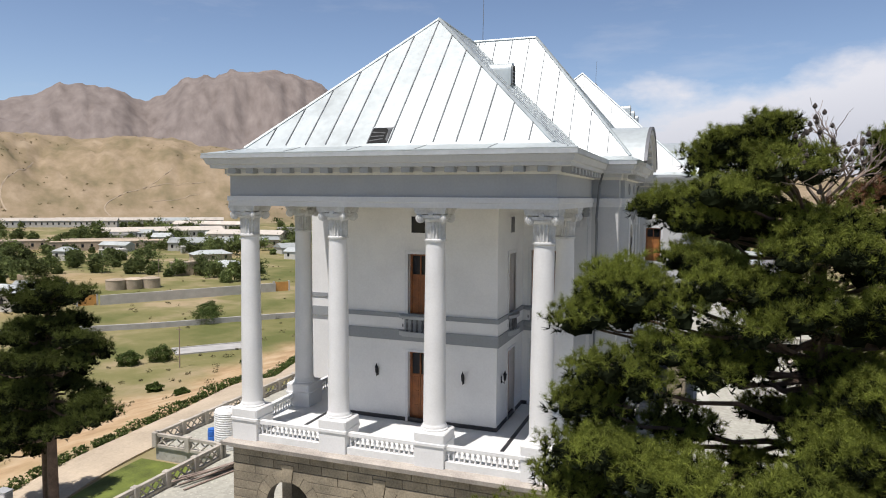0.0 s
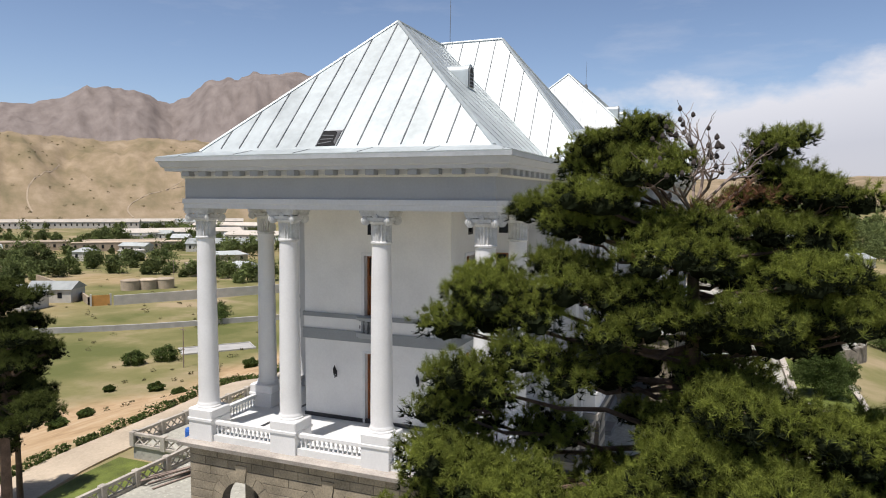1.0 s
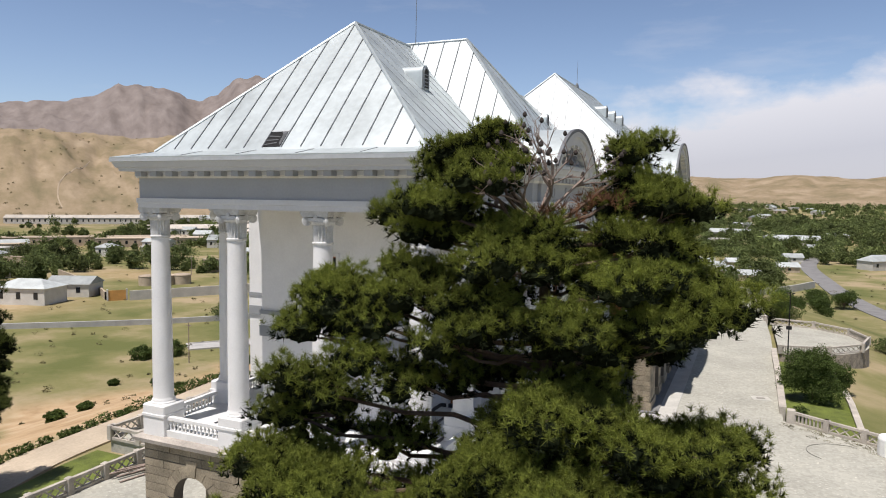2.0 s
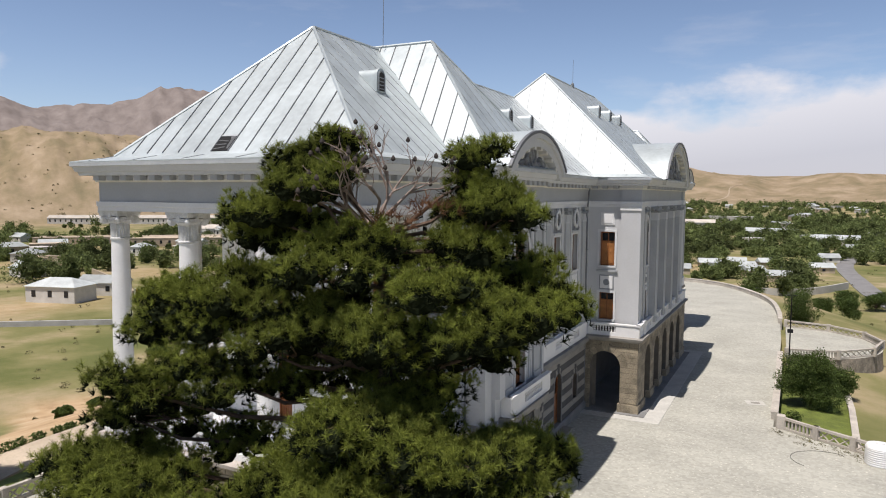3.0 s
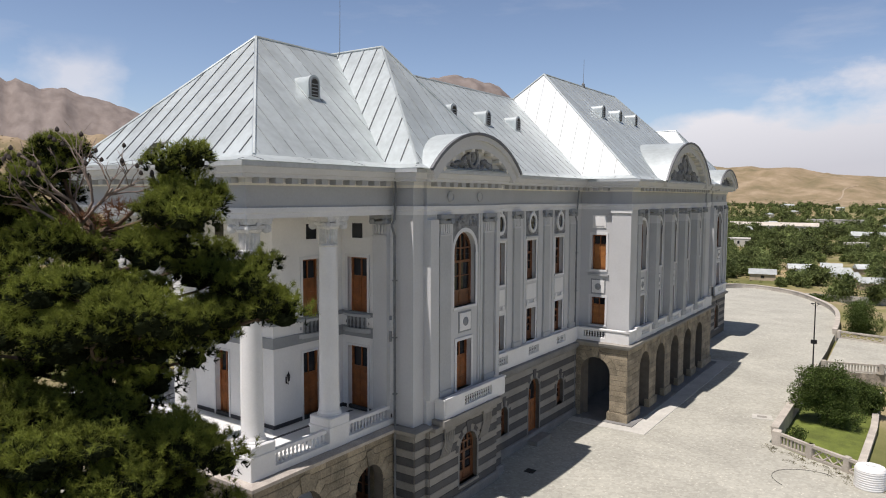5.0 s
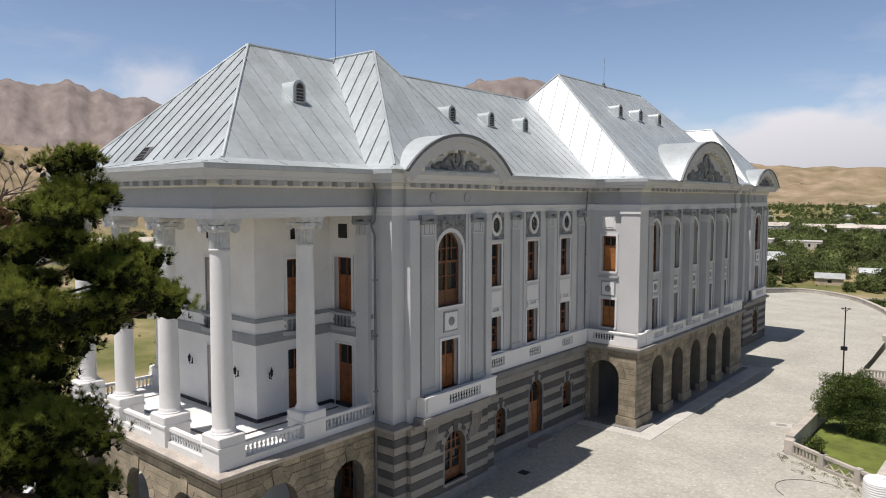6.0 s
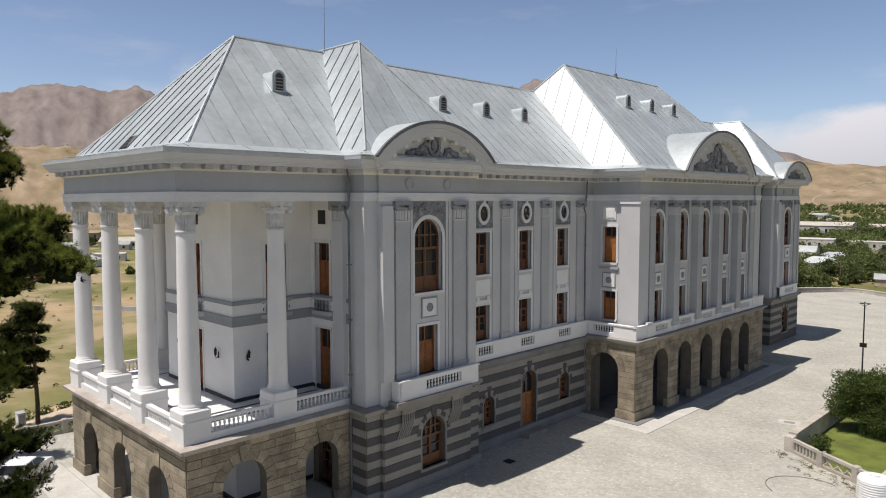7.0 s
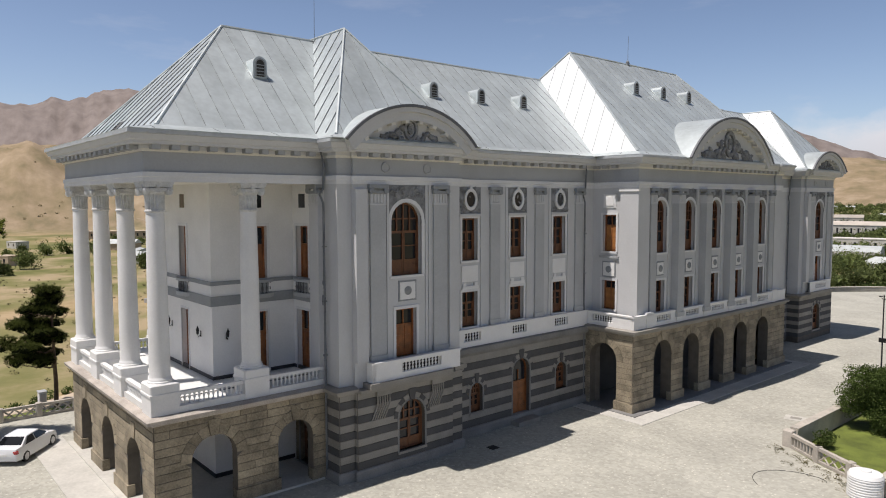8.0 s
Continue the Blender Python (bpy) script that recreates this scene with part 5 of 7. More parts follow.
# terrace floor inlay
for x0, x1, y0, y1 in ((-6.2, 6.2, 1.5, 1.7), (4.9, 5.1, 1.7, 9.0), (-5.1, -4.9, 1.7, 9.0), (6.1, 6.3, 1.7, 9.0)):
    part("floor_inlay", Geo().box(x0, x1, y0, y1, Z_FLOOR, Z_FLOOR + 0.005), BLACK, palace)

# ---- dentils under the cornice ----
def dentils(x, y, side, n, pitch, w=0.2):
    m = facing(x, y, side)
    k = int(n / pitch)
    for i in range(k):
        u = (i + 0.5) * n / k
        part("modillion", DENT, None, dent_row, m=m @ Matrix.Translation((u, 0, 0)))


# grey puts the shadow under the cornice into the blocks' colour
DENT = Geo().cham(-0.2, 0.2, -0.52, 0.0, 17.92, 18.17, 0.02).mesh("modillion", PAINT_GREY)
dent_row = holder("modillion_row", "row of small cornice blocks", parent=palace)
dentils(-7.65, -0.2, "-y", 15.3, 0.95)
dentils(7.65, -0.2, "+x", 9.0, 0.9)
dentils(9.2, 10.2, "+x", 7.0, 0.72)
dentils(7.8, 18.3, "+x", 13.4, 0.86)
dentils(7.9, 33.0, "-y", 2.5, 0.8)
dentils(11.85, 34.2, "+x", 20.4, 0.8)
dentils(-7.65, 9.3, "-x", 9.5, 0.9)
band("bed_moulding", TOP_OUTLINE, [(-0.1, 17.84), (0.1, 17.84), (0.13, 17.97), (-0.1, 17.97)], CEIL)


# ---- arched pediments ----
def pediment(x, yc, half, rise, depth_back, zb, tag):
    """A segmental arch over the cornice: barrel roof, moulded arch, carved field."""
    p = holder("arched_pediment", tag, parent=palace)
    R = (half * half + rise * rise) / (2 * rise)
    zc = zb + rise - R
    m = facing(x, yc, "+x")
    a0 = math.acos(half / R) if R > half else 0.0
    a1 = math.pi - a0
    part("barrel_roof", ring(Geo(), m, 0, zc, R - 0.02, R + 0.1, 0.0, depth_back, a0, a1, 28), ROOF, p)
    part("metal_edge", ring(Geo(), m, 0, zc, R - 0.04, R + 0.12, -0.14, 0.03, a0, a1, 28), EDGE, p, "dark metal edge")
    part("arch_moulding", ring(Geo(), m, 0, zc, R - 0.3, R - 0.04, -0.08, 0.6, a0, a1, 28), PAINT, p)
    part("arch_soffit", ring(Geo(), m, 0, zc, R - 0.75, R - 0.3, 0.08, 0.7, a0, a1, 28), PAINT, p, "pale arch moulding")
    v, n = [], 24
    r = R - 0.6
    for i in range(n + 1):
        a = a0 + (a1 - a0) * i / n
        v.append((-r * math.cos(a), max(zb - 0.1, zc + r * math.sin(a))))
    g = Geo()
    g.add([m @ Vector((u, 0.55, z)) for u, z in v] + [m @ Vector((u, 0.75, z)) for u, z in v], [tuple(range(n + 1)), tuple(range(2 * n + 1, n, -1))])
    part("field", g, PAINT, p, "recessed pale field")
    # blocks under the arch
    k = int((a1 - a0) * R / 1.05)
    for i in range(1, k):
        a = a0 + (a1 - a0) * (i + 0.0) / k
        q = m @ Matrix.Translation((-(R - 0.82) * math.cos(a), 0.3, zc + (R - 0.82) * math.sin(a))) @ Matrix.Rotation(a - math.pi / 2, 4, "Y")
        part("block", Geo().cham(-0.14, 0.14, -0.22, 0.26, -0.09, 0.09, 0.015).moved(q), CEIL, p)
    # carving: a cartouche between leafy scrolls
    s = rise / 2.3
    q = m @ Matrix.Translation((0, 0.52, zb + 0.95 * s)) @ Matrix.Diagonal((0.75 * s, 1, 1.0 * s, 1))
    g = ring(Geo(), q, 0, 0, 0.5, 0.72, -0.16, 0.05, 0, 2 * math.pi, 20)
    ring(g, q, 0, 0, 0.05, 0.32, -0.12, 0.05, 0, 2 * math.pi, 14)
    part("cartouche", g, RELIEF, p, "grey carved oval cartouche")
    g, r = Geo(), random.Random(int(yc))
    for i in range(int(46 * s)):
        wide = 0.62 if half > 5 else 0.42
        u = r.uniform(-half * wide, half * wide)
        if abs(u) < 0.5 * s:
            continue
        top = 1.35 * s * (1 - abs(u) / (half * (wide + 0.1)))
        z = zb + 0.15 + max(0.0, r.random() * top)
        t, e = r.uniform(0, 3.14), r.uniform(0.14, 0.36) * s
        qq = m @ Matrix.Translation((u, 0.5, z)) @ Matrix.Rotation(t, 4, "Y") @ Matrix.Diagonal((e, 0.2, e * 0.5, 1))
        g.merge(Geo().lathe(0, 0, [(0.2, -1), (0.75, -0.6), (1, 0), (0.75, 0.6), (0.2, 1)], 8), qq)
    smooth(part("carving", g, RELIEF, p, "grey carved scrollwork"), 60)["kind"] = "stuff"
    return p


pediment(10.22, 13.72, 4.55, 2.05, 4.0, 18.72, "arched pediment with carved scrolls and a curved metal roof")
pediment(12.95, 44.9, 6.85, 3.45, 4.5, 18.72, "large arched pediment with carved figures and a curved metal roof")
pediment(10.22, 71.8, 4.55, 2.05, 4.0, 18.72, "arched pediment with carved scrolls and a curved metal roof")

# ---- roof dormers, hatch, masts, downpipes ----
def dormer(x, y, z, k=1.0):
    """A small round-headed vent dormer facing +x."""
    p = holder("dormer", "small round-headed metal roof vent", parent=palace)
    m = facing(x, y, "+x")
    w, h = 0.35 * k, 0.74 * k
    def prism(g, r, w0, w1, low):
        pts = outline(-r, r, low, z + h + r, True)
        n = len(pts)
        return g.add([m @ Vector((u, w0, v)) for u, v in pts] + [m @ Vector((u, w1, v)) for u, v in pts],
                     [tuple(range(n)), tuple(range(2 * n - 1, n - 1, -1))] + [(i, (i + 1) % n, n + (i + 1) % n, n + i) for i in range(n)])
    smooth(part("body", prism(Geo(), w, 0.0, 1.5, z - 0.7), ROOF, p), 40)
    smooth(part("hood", prism(Geo(), w + 0.035, -0.05, 0.12, z + 0.05), ROOF, p), 40)
    g = frame_band(Geo(), m, outline(-w * 0.62, w * 0.62, z + 0.1, z + h + w * 0.6, True), -0.07, -0.1, -0.05)
    part("vent_frame", g, PAINT_DARK, p)
    g = panel_fill(Geo(), m, -w * 0.62, w * 0.62, z + 0.1, z + h + w * 0.6, True, -0.075)
    part("vent", g, DARK_FILL, p, "dark louvred vent")
    for i in range(4):
        part("louvre", slab(Geo(), m, -w * 0.6, w * 0.6, -0.1, -0.06, z + 0.18 + i * 0.165 * k, z + 0.23 + i * 0.165 * k), PAINT_DARK, p)


dormer(3.75, 7.55, 22.5, 1.1)
for yc in (20.1, 24.55, 29.0):
    dormer(4.12, yc, 22.5)
for yc in (40.3, 44.4, 48.6):
    dormer(6.5, yc, 24.42)
p = holder("roof_hatch", "open hatch with torn metal flap", parent=palace)
nf = Vector((0, -6.99, 6.7)).normalized()
q = Matrix.Translation((-0.48, 0.96, 19.61)) @ Matrix((( 1, 0, 0, 0), (0, -nf.z * -1, nf.y, 0), (0, -nf.y, nf.z, 0), (0, 0, 0, 1)))
# black slab on the slope paints the unlit opening; nothing is cut
part("hole", Geo().box(-0.46, 0.46, -0.5, 0.5, -0.02, 0.02).moved(q @ Matrix.Translation((0, 0, 0.01))), HATCH_BLACK, p, "black panel that paints the unlit hole in the roof")
part("flap", Geo().box(-0.5, 0.5, -0.03, 0.05, 0.0, 0.05).moved(q @ Matrix.Translation((0, 0.5, 0.0))), GUTTER, p)
part("flap", Geo().add([(0.33, -0.3, 0.05), (0.46, -0.45, 0.04), (0.46, 0.45, 0.04), (0.15, 0.44, 0.08), (0.36, 0.2, 0.12)], [(0, 1, 2, 3, 4)]).moved(q), IRON_GREY, p, "bent metal flap")
for k in range(3):
    part("batten", Geo().box(-0.44, 0.2, -0.03, 0.03, 0.02, 0.05).moved(q @ Matrix.Translation((0, -0.3 + 0.22 * k, 0)) @ Matrix.Rotation(0.2 - 0.15 * k, 4, "Z")), IRON_GREY, p)
for x, y, z, h in ((0.5, 13.0, 26.1, 3.6), (2.7, 44.5, 28.0, 2.6)):
    p = holder("mast", "thin grey lightning mast on the roof ridge", "mast")
    part("pole", Geo().tube([(x, y, z), (x + 0.05, y, z + h)], [0.02, 0.012], 6), SEAM, p)
    if z > 27:
        part("foot", Geo().lathe(x, y, [(0.2, z - 0.1), (0.16, z + 0.25), (0.05, z + 0.4)], 8), SEAM, p)
for x, y, bend in ((7.95, 9.2, 0.0), (8.0, 31.85, 0.0), (7.95, 67.2, 0.0)):
    p = holder("downpipe", "grey metal downpipe with a swan neck", parent=palace)
    part("pipe", Geo().tube([(x + 0.4, y - 0.6, 18.5), (x + 0.1, y - 0.12, 17.6), (x, y - 0.12, 16.2), (x, y - 0.35, 15.9), (x, y - 0.12, 15.4), (x, y - 0.1, 0.2)], [0.065] * 6, 8), SEAM, p)
    for z in (7, 10, 13):
        part("clip", Geo().box(x - 0.1, x + 0.1, y - 0.2, y, z, z + 0.06), SEAM, p)
# grooved brackets under the corner balcony
for yc in (11.9, 15.9):
    b = part("carved_bracket", Geo().cham(9.4, 9.62, yc - 0.5, yc + 0.5, 4.6, 4.95, 0.02), STONE_LIGHT, palace, "grey grooved stone bracket")
    for i in range(6):
        u = yc - 0.42 + i * 0.165
        part("groove_rib", Geo().tube([(9.5, u, 4.75), (9.56, u, 4.1), (9.5, u - 0.25, 3.5), (9.46, u - 0.35, 3.2)], [0.05, 0.05, 0.045, 0.04], 6), STONE_LIGHT, b)

# ---- trees ----
LEAF = leafy("pine_needles", (0.18, 0.21, 0.036), 0.6)
# darker copy of the needles: backlit shade of two pines put into colour
LEAF_SHADY = leafy("backlit_shade_needles", (0.085, 0.105, 0.022), 0.5)
# near-black, without gloss: the crown's inner shade is put into this colour
LEAF_INNER = leafy("inner_shade_needles", (0.014, 0.018, 0.009), 0.3, through_light=0.0)
LEAF_BROAD = leafy("broad_leaves", (0.082, 0.118, 0.03), 0.4)
LEAF_FAR = leafy("far_foliage", (0.145, 0.178, 0.062), 0.35, 0.85, scale=0.07, patch=0.6)
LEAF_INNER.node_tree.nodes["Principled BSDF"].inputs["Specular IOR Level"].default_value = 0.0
LEAF_DRY = leafy("dry_scrub", (0.15, 0.135, 0.07), 0.35, 0.9)
BARK = mat("pine_bark", (0.125, 0.082, 0.057), 0.95, var=0.3, scale=3, fine=20, bump=0.6)
BARK_DARK = mat("dark_cone_scales", (0.045, 0.035, 0.03), 0.95, var=0.3, scale=6, fine=30, bump=0.5)
DEAD = mat("dead_grey_wood", (0.27, 0.21, 0.175), 0.9, var=0.3, scale=3, fine=20, bump=0.4)
DEAD_RED = leafy("dead_brown_needles", (0.17, 0.085, 0.045), 0.3)


def tri_mesh(name, tris, material):
    """A mesh of loose triangles from an (n, 3, 3) array."""
    me = bpy.data.meshes.new(name)
    n = len(tris)
    me.vertices.add(3 * n)
    me.vertices.foreach_set("co", tris.astype(np.float32).ravel())
    me.loops.add(3 * n)
    me.loops.foreach_set("vertex_index", np.arange(3 * n, dtype=np.int32))
    me.polygons.add(n)
    me.polygons.foreach_set("loop_start", np.arange(0, 3 * n, 3, dtype=np.int32))
    me.update()
    me.validate()
    me.materials.append(material)
    return me


def units(rs, n):
    v = rs.normal(size=(n, 3))
    return v / np.linalg.norm(v, axis=1, keepdims=True)


def tufts(rs, centre, rx, rz, count, needles, length, width):
    """Needle bundles over a flattened pad, pointing out and up."""
    d = units(rs, count)
    d[:, 2] = np.where(d[:, 2] < -0.35, -d[:, 2] * 0.5, d[:, 2])
    rad = rs.uniform(0.55, 1.0, (count, 1)) ** 0.5
    p = np.array(centre) + d * rad * np.array([rx, rx, rz])
    p += rs.normal(size=p.shape) * 0.05
    axis = d + np.array([0, 0, 0.75]) + rs.normal(size=d.shape) * 0.3
    axis /= np.linalg.norm(axis, axis=1, keepdims=True)
    p, axis = np.repeat(p, needles, 0), np.repeat(axis, needles, 0)
    way = axis * 0.8 + units(rs, len(p)) * 0.75
    way /= np.linalg.norm(way, axis=1, keepdims=True)
    side = np.cross(way, units(rs, len(p)))
    side /= np.linalg.norm(side, axis=1, keepdims=True) + 1e-9
    ln = length * rs.uniform(0.7, 1.2, (len(p), 1))
    return np.stack([p - side * width, p + side * width, p + way * ln], 1)


def limb(g, a, b, r0, r1, sag, r, n=5):
    a, b = Vector(a), Vector(b)
    pts, rad = [], []
    for i in range(n + 1):
        t = i / n
        p = a.lerp(b, t) + Vector((r.uniform(-1, 1), r.uniform(-1, 1), r.uniform(-1, 1))) * 0.12 * (0 < i < n)
        p.z -= sag * math.sin(math.pi * t)
        pts.append(p)
        rad.append(r0 + (r1 - r0) * t)
    return g.tube(pts, rad, 6)


def lump(rs, c, rx, rz, nu=11, nv=7):
    """An uneven rounded mass as loose triangles."""
    u, v = np.meshgrid(np.linspace(0, 2 * np.pi, nu + 1), np.linspace(-np.pi / 2, np.pi / 2, nv + 1))
    k = 1 + 0.22 * rs.normal(size=u.shape).clip(-1.5, 1.2)
    k[:, -1] = k[:, 0]
    k[0, :], k[-1, :] = 0.9, 0.9
    p = np.stack([c[0] + rx * k * np.cos(v) * np.cos(u), c[1] + rx * k * np.cos(v) * np.sin(u), c[2] + rz * k * np.sin(v)], -1)
    a, b, d, e = p[:-1, :-1].reshape(-1, 3), p[:-1, 1:].reshape(-1, 3), p[1:, 1:].reshape(-1, 3), p[1:, :-1].reshape(-1, 3)
    return np.concatenate([np.stack([a, b, d], 1), np.stack([a, d, e], 1)])


def starbursts(rs, centre, rx, rz, count, needles, length, width, spread=0.95):
    """Shoot tips over the upper side of a bough, each a round burst of long needles."""
    d = units(rs, count)
    d[:, 2] = np.where(d[:, 2] < -0.25, -d[:, 2] * 0.6, d[:, 2])
    lumpy = 1 + 0.2 * np.sin(7 * d[:, :1] + 3 * centre[0]) * np.cos(6 * d[:, 1:2] + 3 * centre[1])
    p = np.array(centre) + d * lumpy * rs.uniform(0.72, 1.04, (count, 1)) * np.array([rx, rx, rz])
    axis = d * 0.6 + np.array([0, 0, 0.8]) + rs.normal(size=d.shape) * 0.25
    axis /= np.linalg.norm(axis, axis=1, keepdims=True)
    size = np.repeat(rs.uniform(0.75, 1.2, (count, 1)), needles, 0)
    p, axis = np.repeat(p, needles, 0), np.repeat(axis, needles, 0)
    way = axis * 0.55 + units(rs, len(p)) * spread
    way /= np.linalg.norm(way, axis=1, keepdims=True)
    side = np.cross(way, units(rs, len(p)))
    side /= np.linalg.norm(side, axis=1, keepdims=True) + 1e-9
    root = p - axis * rs.uniform(0.0, 0.09, (len(p), 1))
    return np.stack([root - side * width, root + side * width, root + way * length * size * rs.uniform(0.8, 1.1, (len(p), 1))], 1)


def shape_boughs(r, shape, lobes, dens, layer):
    """Boughs set round a trunk in whorls. shape: (height, centre x, centre y, radius) of the outline."""
    pads, zs = [], [s[0] for s in shape]
    z = zs[0]
    while z < zs[-1]:
        cx, cy, R = (float(np.interp(z, zs, [s[k] for s in shape])) for k in (1, 2, 3))
        for inner, n in ((1.0, max(4, int(R * 2.0 * dens))), (0.5, max(2, int(R * 0.9 * dens)))):
            a0 = r.uniform(0, 6.28)
            for i in range(n):
                a = a0 + 6.28 * (i + r.uniform(-0.3, 0.3)) / n
                q = max(0.1, R - 0.9) * inner * r.uniform(0.68, 1.1)
                s = r.uniform(0.75, 1.35)
                pads.append(((cx + q * math.cos(a), cy + q * math.sin(a), z + r.uniform(-0.42, 0.42)), s, s * r.uniform(0.5, 0.72)))
        z += layer
    return pads + lobes


def pine(label, base, height, pads, seed, bursts=150, needles=46, length=0.15, leaf=None):
    """A pine: trunk, a limb to every bough, and boughs of needle bursts over near-black fill that paints the inner
    shade. pads: (centre, radius, half height).
    """
    rs, r = np.random.RandomState(seed), random.Random(seed)
    tree = holder("pine_tree", label, "pine tree", at=base)
    path = [(0, 0, -0.2)] + [(0.12 * math.sin(5 * t + seed), 0.1 * math.cos(4 * t), height * t) for t in (0.2, 0.4, 0.6, 0.8, 0.93)]
    smooth(part("trunk", Geo().tube(path, [height * k for k in (0.02, 0.0172, 0.015, 0.0122, 0.0083, 0.004)], 12), BARK, tree), 60)
    tris, heart = [], []
    for c, rx, rz in pads:
        q = math.hypot(c[0], c[1])
        t = max(0.15, min(0.92, (c[2] - 0.3 * q) / height))
        wood = limb(Geo(), (0, 0, height * t), (c[0], c[1], c[2] - rz * 0.5), 0.085 * (1.25 - 0.6 * t), 0.025, 0.15, r)
        # three or four rounded masses to a bough, each with its own bursts
        k = 4 if rx > 0.7 else 3
        a0 = r.uniform(0, 6.28)
        for i in range(k):
            a, q = a0 + 6.28 * i / k + r.uniform(-0.4, 0.4), rx * r.uniform(0.34, 0.56)
            p = (c[0] + q * math.cos(a), c[1] + q * math.sin(a), c[2] + r.uniform(-0.45, 0.4) * rz)
            b = rx * r.uniform(0.46, 0.64)
            tris.append(starbursts(rs, p, b, b * r.uniform(0.6, 0.85), int(bursts * b * b) + 8, needles, length, length * 0.03))
            limb(wood, (c[0] * 0.85, c[1] * 0.85, c[2] - rz * 0.6), p, 0.022, 0.01, 0.03, r, 3)
            # dark lump and tufts under each mass, painted as shade
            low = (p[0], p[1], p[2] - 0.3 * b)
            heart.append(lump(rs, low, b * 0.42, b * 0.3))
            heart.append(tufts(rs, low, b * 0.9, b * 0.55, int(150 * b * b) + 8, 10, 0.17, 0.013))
        part("branch", wood, BARK, tree)
    part("crown", tri_mesh("crown", np.concatenate(tris), leaf or LEAF), None, tree, "dense clumps of long dark green needles")
    part("inner_foliage", tri_mesh("inner_foliage", np.concatenate(heart), LEAF_INNER), None, tree, "near-black needles and lumps that paint the shade inside the crown")["kind"] = "stuff"
    return tree


BX, BY = 15.3, -10.6
UPPER = [
    (13.7, -10.7, 18.45), (14.3, -10.9, 18.35), (16.9, -9.5, 18.2), (17.4, -9.9, 17.1), (13.2, -10.9, 18.1), (14.2, -11.1, 17.9), (13.5, -10.9, 17.7), (14.5, -12.1, 17.6), (17.1, -9.5, 17.6), (13.5, -12.2, 17.2),
    (16.7, -9.3, 17.1), (17.9, -10.4, 17.0), (12.2, -11.0, 16.9), (12.5, -9.8, 16.7), (14.0, -10.2, 16.6), (13.1, -11.5, 16.4), (17.2, -10.3, 16.4),
    (15.2, -11.3, 16.4), (14.2, -8.8, 16.2), (15.2, -12.6, 16.1), (15.5, -8.1, 16.0), (17.4, -12.4, 15.9), (16.9, -8.7, 15.7), (16.2, -10.4, 15.6),
    (12.9, -11.8, 15.5), (13.4, -12.7, 15.3), (11.3, -12.5, 15.4), (18.6, -11.6, 15.2), (15.1, -12.5, 15.1), (12.0, -12.7, 14.9), (17.3, -8.6, 15.1),
    (14.1, -10.6, 15.0), (16.6, -12.7, 14.8), (14.3, -12.8, 14.6), (18.1, -12.3, 14.9), (18.2, -10.1, 14.8), (16.3, -12.0, 14.8),
    (11.3, -11.2, 14.7), (11.0, -12.5, 14.5), (18.2, -8.3, 15.0), (17.6, -8.3, 14.8), (17.8, -8.7, 15.7)]
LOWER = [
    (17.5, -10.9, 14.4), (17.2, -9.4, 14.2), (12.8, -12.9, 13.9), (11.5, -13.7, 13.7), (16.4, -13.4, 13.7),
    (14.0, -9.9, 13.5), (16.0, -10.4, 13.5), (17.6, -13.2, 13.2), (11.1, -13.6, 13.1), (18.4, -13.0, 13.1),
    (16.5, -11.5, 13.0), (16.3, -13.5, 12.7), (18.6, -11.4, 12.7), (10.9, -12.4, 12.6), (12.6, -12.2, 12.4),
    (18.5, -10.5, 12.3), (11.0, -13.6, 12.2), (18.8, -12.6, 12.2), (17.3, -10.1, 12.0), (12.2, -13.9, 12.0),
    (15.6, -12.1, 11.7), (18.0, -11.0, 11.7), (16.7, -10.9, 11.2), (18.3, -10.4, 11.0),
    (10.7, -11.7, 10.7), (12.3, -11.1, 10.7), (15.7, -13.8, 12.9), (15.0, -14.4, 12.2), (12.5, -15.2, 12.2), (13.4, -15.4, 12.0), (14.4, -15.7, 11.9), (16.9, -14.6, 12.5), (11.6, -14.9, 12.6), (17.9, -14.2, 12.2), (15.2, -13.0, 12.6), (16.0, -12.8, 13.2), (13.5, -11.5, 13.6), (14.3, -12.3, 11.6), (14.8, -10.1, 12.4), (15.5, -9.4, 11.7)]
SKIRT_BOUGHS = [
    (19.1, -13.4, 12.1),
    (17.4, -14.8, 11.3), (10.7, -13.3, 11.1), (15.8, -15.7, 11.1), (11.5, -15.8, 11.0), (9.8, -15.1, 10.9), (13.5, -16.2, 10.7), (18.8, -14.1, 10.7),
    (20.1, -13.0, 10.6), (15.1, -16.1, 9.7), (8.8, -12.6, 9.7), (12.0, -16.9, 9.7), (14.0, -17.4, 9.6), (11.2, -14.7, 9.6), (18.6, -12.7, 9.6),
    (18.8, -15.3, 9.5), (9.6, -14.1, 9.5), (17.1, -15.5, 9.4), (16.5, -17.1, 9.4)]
r_ = random.Random(11)
boughs = []
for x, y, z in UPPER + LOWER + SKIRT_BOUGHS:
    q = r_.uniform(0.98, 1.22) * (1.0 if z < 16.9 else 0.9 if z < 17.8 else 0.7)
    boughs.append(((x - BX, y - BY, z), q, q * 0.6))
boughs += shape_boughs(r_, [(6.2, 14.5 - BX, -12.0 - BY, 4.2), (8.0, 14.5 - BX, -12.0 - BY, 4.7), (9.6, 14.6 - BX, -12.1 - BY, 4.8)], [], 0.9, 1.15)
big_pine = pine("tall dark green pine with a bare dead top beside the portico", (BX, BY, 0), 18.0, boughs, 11)
